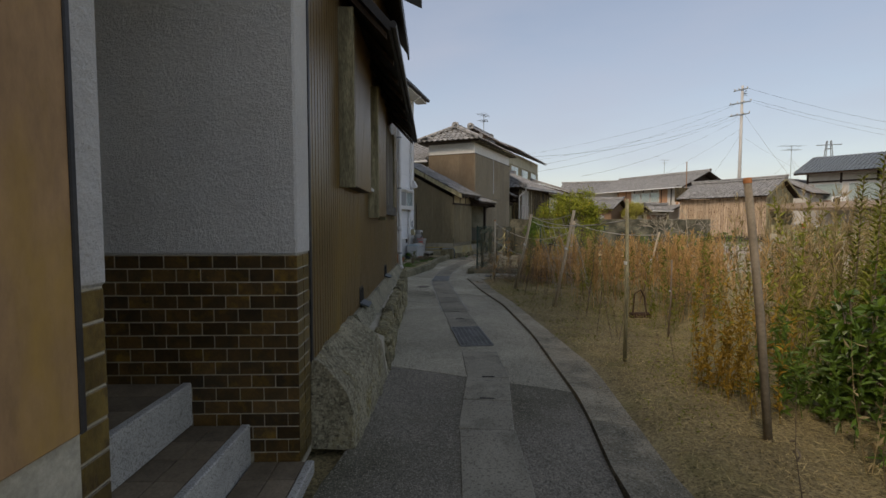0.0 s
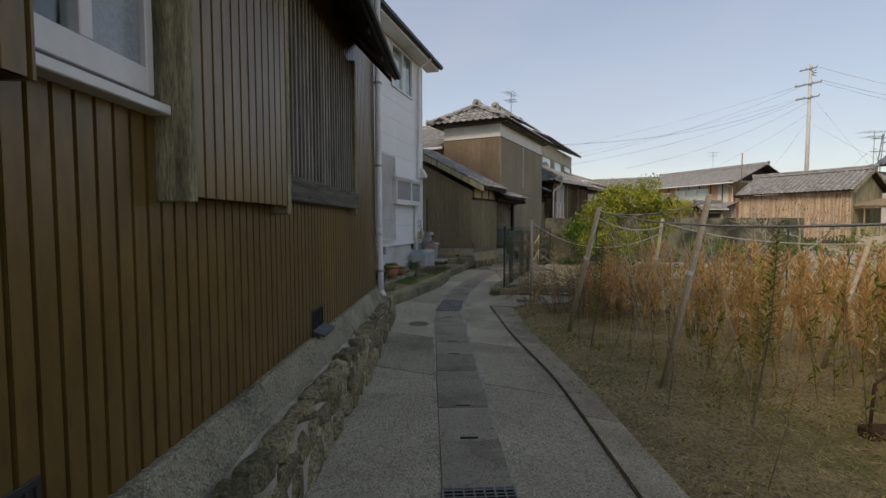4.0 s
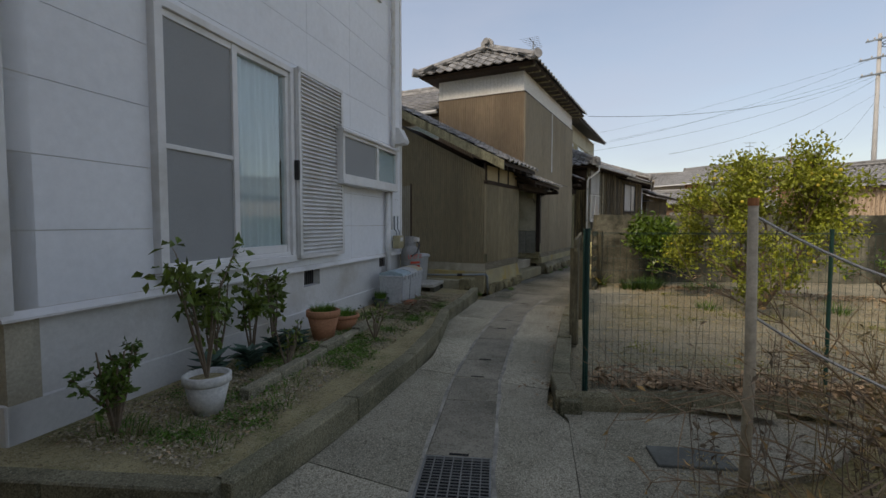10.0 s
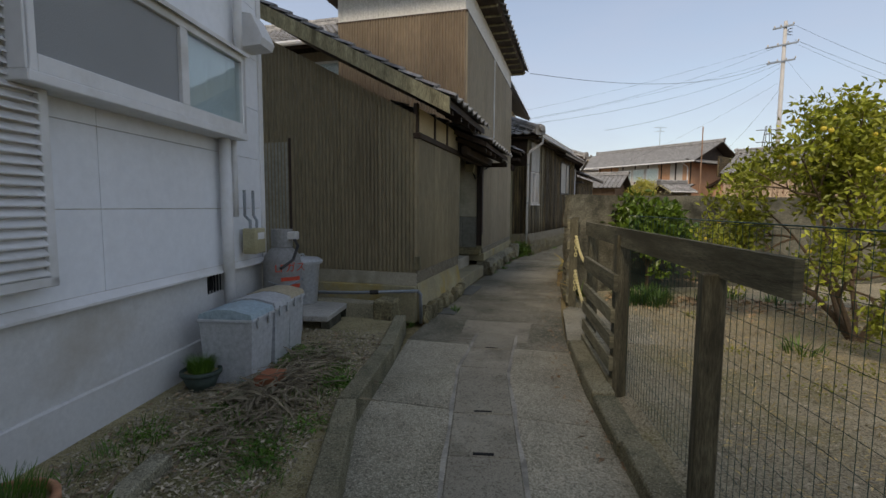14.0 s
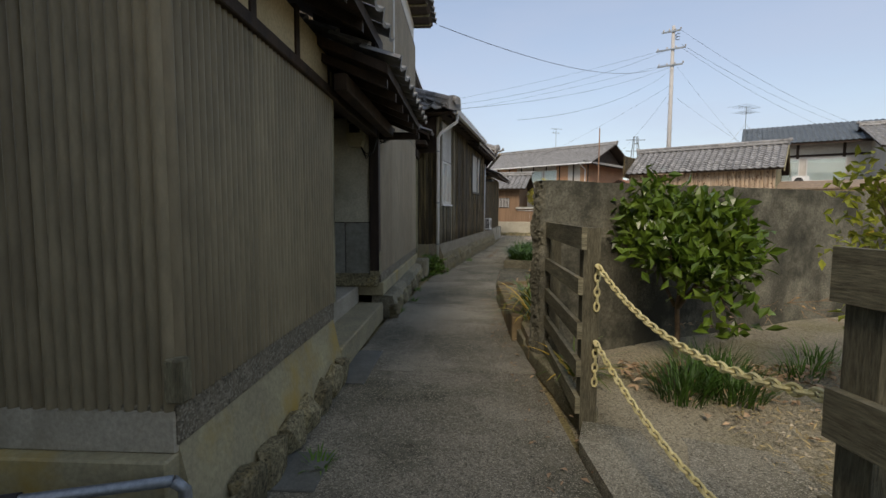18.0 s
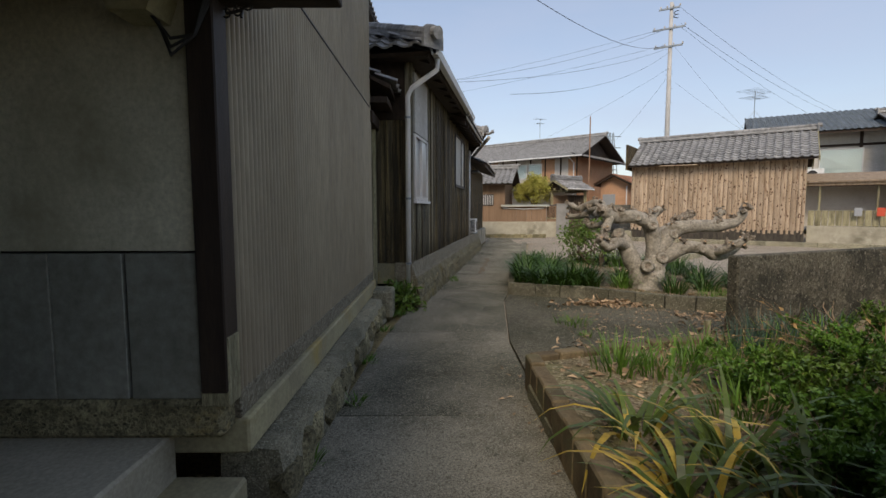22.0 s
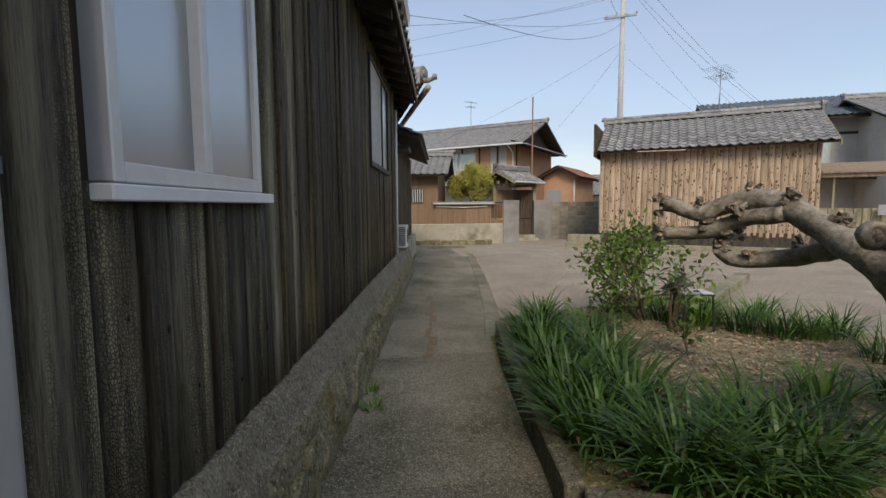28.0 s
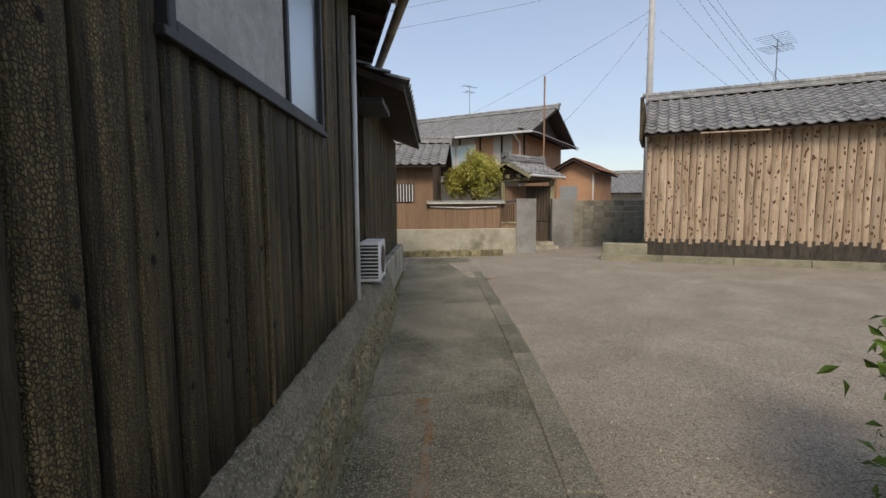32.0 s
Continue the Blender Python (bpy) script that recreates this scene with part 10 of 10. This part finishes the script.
BOUGHS = [([(-3.78, 27.35, 0.9), (-3.88, 27.5, 1.15), (-3.85, 27.75, 1.26), (-3.83, 28.05, 1.41), (-3.90, 28.30, 1.48), (-4.09, 28.50, 1.38), (-4.21, 28.70, 1.45)], 0.1, 0.045), ([(-3.87, 28.05, 1.39), (-3.95, 28.30, 1.34), (-4.04, 28.50, 1.25), (-4.22, 28.70, 1.23)], 0.055, 0.045),
          ([(-3.79, 27.80, 1.19), (-3.73, 28.05, 1.12), (-3.90, 28.30, 1.07), (-3.96, 28.42, 1.10), (-3.96, 28.45, 1.19), (-3.83, 28.45, 1.25)], 0.06, 0.042), ([(-3.24, 27.3, 0.5), (-3.28, 27.3, 0.88), (-3.36, 27.28, 1.14), (-3.62, 27.24, 1.25), (-3.9, 27.2, 1.24), (-4.12, 27.14, 1.33)], 0.135, 0.075),
          ([(-4.02, 27.16, 1.24), (-4.12, 27.08, 1.02), (-4.1, 27.04, 0.78)], 0.068, 0.055), ([(-3.2, 27.3, 0.5), (-3.1, 27.32, 0.84), (-2.98, 27.3, 1.03), (-2.74, 27.3, 1.09), (-2.32, 27.3, 1.1), (-2.02, 27.3, 1.16), (-1.88, 27.3, 1.33)], 0.135, 0.07),
          ([(-3.12, 27.24, 0.62), (-2.86, 27.2, 0.77), (-2.58, 27.18, 0.76), (-2.36, 27.18, 0.66), (-2.14, 27.2, 0.7), (-1.96, 27.2, 0.84)], 0.11, 0.065), ([(-3.1, 27.35, 0.86), (-2.92, 27.7, 1.02), (-2.6, 28.0, 1.12), (-2.3, 28.2, 1.25)], 0.09, 0.06),
          ([(-3.34, 27.3, 1.1), (-3.24, 27.42, 1.26), (-3.12, 27.46, 1.36)], 0.085, 0.06), ([(-3.7, 27.3, 0.8), (-3.92, 27.12, 0.86), (-4.1, 26.98, 0.8), (-4.22, 26.95, 0.9)], 0.09, 0.06), ([(-2.76, 27.3, 1.06), (-2.74, 27.36, 1.2), (-2.66, 27.38, 1.3)], 0.07, 0.055),
          ([(-2.4, 27.18, 0.68), (-2.3, 26.95, 0.78), (-2.12, 26.88, 0.92)], 0.065, 0.05), ([(-2.3, 27.3, 1.08), (-2.2, 27.46, 1.2), (-2.1, 27.5, 1.34)], 0.06, 0.048)]
for i, (l, r0, r1) in enumerate(BOUGHS):
    gnarl(l, r0, r1, "limb", 10 + i)
    fist(l[-1], 40 + i, r1 * 1.15)
    fist(Vector(l[-2]) + Vector((0, 0, r1 * 0.9)), 60 + i, r1 * 0.85)
    for j, q in enumerate(l[1:-1]):
        fr = random.Random(80 + i * 9 + j)
        side_ = Vector((fr.uniform(-0.5, 0.5), fr.uniform(-0.8, 0.2), 1.0)).normalized()
        fist(Vector(q) + side_ * (r0 + (r1 - r0) * (j + 1) / len(l)) * 0.95, 180 + i * 9 + j, fr.uniform(0.03, 0.055))
for p, d, r in (((-3.46, 27.06, 0.5), (-0.5, -1, 0.1), 0.075), ((-3.2, 27.12, 0.62), (0.1, -1, 0.2), 0.07), ((-3.85, 27.24, 1.0), (-0.4, -1, 0.4), 0.065), ((-3.35, 27.16, 1.12), (0.0, -1, 0.3), 0.06), ((-3.0, 27.2, 0.98), (0.2, -1, 0.1), 0.06), ((-4.15, 27.32, 1.3), (-0.3, -1, 0.2), 0.05), ((-2.6, 27.1, 0.76), (0, -1, 0.2), 0.05), ((-3.6, 27.14, 1.24), (-0.2, -1, 0.3), 0.05)):
    scar(p, d, r)

# ---- dry field weeds ----
def weeds(name, n, place, hmin, hmax, mat, label, seed, leaves=22, lsize=0.05, feather=False, r=0.0035):
    s = Soup(seed)
    for _ in range(n):
        x, y = place(s.r)
        h = s.r.uniform(hmin, hmax)
        a = s.r.uniform(0, 6.283)
        ln = s.r.uniform(0.0, 0.28) * h
        top = Vector((x + math.cos(a) * ln, y + math.sin(a) * ln, h))
        base = Vector((x, y, 0.0))
        mid = base.lerp(top, 0.55) + Vector((s.r.gauss(0, 0.03), s.r.gauss(0, 0.03), 0))
        s.stem([base, mid, top], r, r * 0.35, 3)
        for j in range(leaves):
            f = s.r.uniform(0.12, 1.0) if not feather else 0.35 + 0.65 * s.r.random() ** 0.8
            p = (base.lerp(mid, f / 0.55) if f < 0.55 else mid.lerp(top, (f - 0.55) / 0.45))
            d = s.rand_dir(0.6)
            if feather:
                d = Vector((d.x * 0.6, d.y * 0.6, abs(d.z) + 0.4))
                s.leaf(p, d, s.rand_dir(), lsize * s.r.uniform(0.6, 1.8), lsize * 0.16)
            else:
                s.leaf(p, d, s.rand_dir(1.0), lsize * s.r.uniform(0.6, 1.4), lsize * 0.3)
    return s.done(name, mat, None, label, "weeds", "stuff")


def in_field(r, near=0.5, far=7.0, y0=0.0, y1=12.0, bar=-0.12):
    while True:
        y = r.uniform(y0, y1)
        x = edge_x(KERB_OUT, y) + near + (far - near) * r.random() ** 1.25
        if noise.noise(Vector((x * 0.8, y * 0.8, 3.0))) > bar:
            return x, y


weeds("dry_weeds", 230, lambda r: in_field(r, 1.4, 8.0, 4.5, 12.2, 0.3), 0.75, 1.3, DRYRED, "feathery red-brown dead weeds filling the field", 1001, 46, 0.075, True)
weeds("dry_weeds", 330, lambda r: in_field(r, 1.2, 9.0, 2.0, 12.2, 0.12), 0.3, 1.0, DRYTAN, "straw-coloured dead weed stalks in the field", 1002, 20, 0.06)
weeds("bare_stalks", 190, lambda r: in_field(r, 0.5, 8.0, 1.5, 12.2), 0.4, 1.2, TWIG, "thin bare brown stalks in the field", 1003, 5, 0.05, r=0.004)
weeds("green_weeds", 320, lambda r: in_field(r, 1.6, 9.0, 0.5, 12.2), 0.5, 1.35, GREENW, "yellow-green weeds among the dead stalks", 1004, 34, 0.07)
weeds("golden_weeds", 26, lambda r: (r.gauss(0.66, 0.14), r.gauss(4.5, 0.25)), 0.4, 1.05, GOLD, "golden dying weeds by the post", 1005, 60, 0.055)
weeds("tall_weeds", 60, lambda r: (lambda y: (y * r.uniform(0.2, 0.38), y))(r.uniform(4.8, 9.0)), 0.9, 1.8, GREENW, "tall yellow-green goldenrod weeds", 1006, 60, 0.075)
weeds("tall_weeds", 130, lambda r: (lambda y: (y * r.uniform(0.17, 0.45), y))(r.uniform(5.2, 10.0)), 1.1, 1.9, DRYTAN, "tall pale dead goldenrod", 1007, 60, 0.07, True)
weeds("green_weeds", 40, lambda r: (r.gauss(1.4, 0.2), r.gauss(4.3, 0.3)), 0.3, 0.8, SHRUBL, "dark leafy green weeds at the field edge", 1008, 60, 0.085)
weeds("thorny_weeds", 130, lambda r: (r.gauss(-2.7, 0.5), r.gauss(11.5, 0.45)), 0.4, 1.05, TWIG, "tangle of thin brown stalks by the fence post", 1009, 14, 0.05)
weeds("dry_weeds", 90, lambda r: (r.gauss(-4.2, 0.7), r.gauss(22.8, 0.5)), 0.2, 0.5, DRYTAN, "dry stems in the brick-edged bed", 1010, 12, 0.05)
weeds("dry_weeds", 60, lambda r: (r.uniform(-3.6, 2.0), r.uniform(12.0, 13.0)), 0.4, 1.0, DRYTAN, "dead stalks before the garden fence", 1011, 16, 0.06)

sparse_shrub(1.38, 4.25, 0.0, 0.9, 0.42, 12, 6, 0.085, CAMEL, "dark green leafy bush at the field edge", 1020, 12, 0.3, r0=0.012)
sparse_shrub(1.8, 4.8, 0.0, 1.1, 0.45, 10, 6, 0.085, SHRUBL, "green leafy bush among the field weeds", 1022, 12, 0.3, r0=0.012)
for i, (x, y, h) in enumerate(((1.5, 4.7, 2.0), (1.68, 5.0, 2.2), (1.9, 5.5, 2.2), (1.6, 5.4, 1.9), (-2.35, 9.35, 1.25), (-0.95, 7.75, 1.45))):
    t = thing("goldenrod", zrot(x, y, 0, 0), "tall yellow-green goldenrod stalk with narrow leaves", "weed", "goldenrod stalks")
    st, lf = Soup(1030 + i), Soup(1040 + i)
    top = Vector((0.12, 0.05, h))
    st.stem([(0, 0, -0.02), top * 0.5 + Vector((0.03, 0, 0)), top], 0.008, 0.004, 5)
    for j in range(int(h * 75)):
        f = 0.3 + 0.7 * j / (h * 75)
        a = j * 2.4
        lf.leaf(top * f, Vector((math.cos(a), math.sin(a), 0.7)), Vector((0, 0, 1)), 0.13 * (1.15 - 0.6 * f), 0.024)
    st.done("stalk", TWIG, t)
    lf.done("foliage", GREENW, t)


CANE = material("dry_brown_cane", (0.2, 0.135, 0.08), (0.36, 0.26, 0.16), 0.9, 4, 50, 0.3)


def bramble(x, y, r, h, n, label, seed):
    """Arching bare canes, forked and tangled, with a few dry leaves."""
    t = thing("bare_bush", zrot(x, y, 0, 0), label, "bush", "bare bushes")
    st, lf = Soup(seed), Soup(seed + 1)
    for _ in range(n):
        a = st.r.uniform(0, 6.283)
        p = Vector((math.cos(a), math.sin(a), 0)) * r * 0.35 * st.r.random()
        d = Vector((math.cos(a) * 0.6, math.sin(a) * 0.6, 1.3)).normalized()
        q, pts = p, [p]
        for s_ in range(7):
            d = (d + st.rand_dir() * 0.3 + Vector((math.cos(a) * 0.14, math.sin(a) * 0.14, -0.16))).normalized()
            q = q + d * (h * 0.24)
            pts.append(q)
            if s_ > 0:
                for _k in range(3):
                    e = (d + st.rand_dir(0.2) * 0.9).normalized()
                    m_ = q + e * h * 0.16 + st.rand_dir() * 0.02
                    st.stem([q, m_, m_ + (e + st.rand_dir() * 0.5) * h * 0.14], 0.0035, 0.0014, 3)
                    if lf.r.random() < 0.35:
                        lf.leaf(m_, e, lf.rand_dir(1), 0.05, 0.022)
        st.stem(pts, 0.008, 0.0025, 4)
    st.done("woody_stem", CANE, t)
    lf.done("foliage", DRYRED, t)


bramble(-2.75, 12.05, 0.5, 1.0, 22, "tangled bare brown bush beside the fence post", 1060)
bramble(-1.7, 11.9, 0.5, 0.95, 18, "tangled bare brown bush with a few dry leaves", 1062)
bramble(-3.2, 11.3, 0.3, 0.6, 12, "low tangled bare bush at the field edge", 1064)
weeds("dry_weeds", 170, lambda r: (r.gauss(-0.4, 0.9), r.gauss(10.3, 1.0)), 0.7, 1.2, DRYRED, "feathery orange-brown grass by the leaning stakes", 1070, 70, 0.08, True)
weeds("dry_weeds", 130, lambda r: (-2.9 + abs(r.gauss(0, 0.7)), r.uniform(11.2, 12.3)), 0.4, 0.95, DRYRED, "leafy brown dead weeds at the fence", 1071, 40, 0.055)

for i, (x, y, h) in enumerate(((-4.35, 22.75, 0.32), (-3.75, 23.2, 0.36), (-3.4, 22.6, 0.4), (-4.6, 22.2, 0.3), (-2.9, 23.6, 0.4))):
    sparse_shrub(x, y, 0.18, h, 0.4, 16, 12, 0.045, GRASS if i % 2 else SHRUBL, "feathery green herb in the brick-edged bed", 1080 + 2 * i, 12, 0.25, r0=0.006, name="herb")
for i, (x, y, h) in enumerate(((-4.7, 22.75, 0.3), (-4.1, 22.3, 0.42), (-3.9, 22.9, 0.38), (-3.2, 22.9, 0.45), (-4.9, 21.8, 0.3), (-3.6, 21.9, 0.45))):
    sparse_shrub(x, y, 0.18, h, 0.42, 22, 12, 0.04, SHRUBL if i % 2 else GRASS, "feathery green herb in the brick-edged bed", 1180 + 2 * i, 12, 0.2, r0=0.005, name="herb")
for i, (x, y) in enumerate(((-3.4, 23.3), (-3.7, 22.6), (-3.0, 22.4))):
    bramble(x, y, 0.45, 0.62, 12, "dry arching stems over the brick-edged bed", 1090 + 3 * i)

# stakes, ropes and lumber in the field
ORANGEP = material("orange_stake_cap", (0.4, 0.16, 0.06), (0.46, 0.2, 0.09), 0.7, 5, 40, 0.1)
GREYSTAKE = material("grey_brown_stake", (0.17, 0.14, 0.1), (0.27, 0.225, 0.165), 0.8, 3, 40, 0.3)
STAKES = [((-0.25, 5.37), (-0.26, 5.3), 1.72, 0.02, GREYWOOD, "dark weathered field stake"), ((0.746, 3.75), (0.57, 3.75), 1.74, 0.027, GREYSTAKE, "grey wooden field stake with an orange top"),
          ((-2.75, 10.05), (-2.36, 9.9), 1.64, 0.03, BAMBOO, "leaning pale bamboo stake"), ((-3.74, 11.68), (-3.74, 11.7), 1.5, 0.024, BAMBOO, "pale upright stake with an orange top"),
          ((-1.56, 8.29), (-1.24, 8.27), 1.68, 0.027, BAMBOO, "leaning pale bamboo stake"),
          ((-1.9, 11.6), (-1.7, 11.4), 1.5, 0.025, BAMBOO, "leaning pale bamboo stake"), ((-0.2, 9.5), (0.1, 9.4), 1.3, 0.02, BAMBOO, "leaning pale bamboo stake"), ((0.2, 6.6), (0.22, 6.6), 1.0, 0.012, TWIG, "thin dark wooden field stake")]
for (a, b, h, r, mat, label) in STAKES:
    t = thing("stake", zrot(a[0], a[1], 0), label, "stake", "field stakes")
    tp = (b[0] - a[0], b[1] - a[1], h)
    part("pole", tube(BM(), [(0, 0, -0.02), (tp[0] / 2 + 0.01, tp[1] / 2, h / 2), tp], [r, r, r * 0.9], 10), mat, t, smooth=True)
    if "orange" in label:
        part("cap", tube(BM(), [(tp[0], tp[1], h), (tp[0] * 1.01, tp[1] * 1.01, h + 0.035)], r * 0.98, 10), ORANGEP, t)
    else:
        part("tie", tube(BM(), [(tp[0] * 0.6, tp[1] * 0.6, h * 0.6), (tp[0] * 0.62, tp[1] * 0.62, h * 0.62)], r * 1.15, 8), WHITEPVC, t)
ROPE = material("white_rope", (0.4, 0.39, 0.36), (0.5, 0.49, 0.46), 0.8, 6, 60, 0.2)
for a, b, sag in (((-3.74, 11.7, 1.46), (-1.7, 11.4, 1.3), 0.32), ((-1.7, 11.4, 1.45), (0.1, 9.4, 1.25), 0.1), ((-2.36, 9.9, 1.6), (-0.26, 5.3, 1.5), 0.12), ((-2.36, 9.9, 1.5), (-1.7, 11.4, 1.4), 0.1), ((-3.74, 11.7, 1.0), (-1.8, 11.5, 0.7), 0.25)):
    a, b = Vector(a), Vector(b)
    tagged(part("rope", tube(BM(), [a.lerp(b, t) - Vector((0, 0, 4 * sag * t * (1 - t))) for t in (i / 16 for i in range(17))], 0.007, 5), ROPE), "thin white rope strung between field stakes", "rope", "ropes")
log = thing("timber", zrot(1.55, 2.95, 35, 0.06), "grey weathered timber lying at the field edge", "timber")
part("log", tube(BM(), [(-0.5, 0, 0.02), (0.6, 0, 0.06), (1.5, 0.1, 0.12)], [0.06, 0.065, 0.06], 8), GREYWOOD, log)
tool = thing("rusty_frame", zrot(-0.16, 7.96, 30, 0.06), "small rusty metal frame lying in the field", "tool")
part("hoop", tube(BM(), [(-0.12, 0, 0), (-0.1, 0, 0.3), (0.0, 0, 0.36), (0.06, 0, 0.25), (0.1, 0, 0.0)], 0.011, 6), material("rust_brown", (0.05, 0.028, 0.017), (0.09, 0.05, 0.03), 0.9, 6, 40, 0.3), tool)
part("foot", bx(BM(), -0.16, 0.16, -0.06, 0.06, -0.1, 0.0, 0.01), bpy.data.materials["rust_brown"], tool)
net = thing("garden_net", I4, "slack white string netting hung between the leaning field stakes", "net")
p, q = Vector((-2.37, 9.92, 1.6)), Vector((-1.25, 8.27, 1.62))
rngn = random.Random(77)
top = [p.lerp(q, t) - Vector((0, 0, 0.32 * t * (1 - t))) for t in (i / 16 for i in range(17))]
part("head_rope", tube(BM(), top, 0.006, 5), ROPE, net)
for i, a in enumerate(top[1:-1]):
    foot = a + Vector((0.25 + rngn.uniform(-0.1, 0.35), -0.1 + rngn.uniform(-0.25, 0.2), -a.z + rngn.uniform(0.05, 0.35)))
    part("string", tube(BM(), [a, a.lerp(foot, 0.5) + Vector((0.03, 0, -0.04)), foot], 0.0022, 4), ROPE, net)
for k, z in enumerate((0.35, 0.6, 0.85, 1.1)):
    part("string", tube(BM(), [p + Vector((0.1, -0.03, z - 1.6)), p.lerp(q, 0.5) + Vector((0.2, -0.05, z - 1.68)), q + Vector((0.1, -0.06, z - 1.62))], 0.002, 4), ROPE, net)
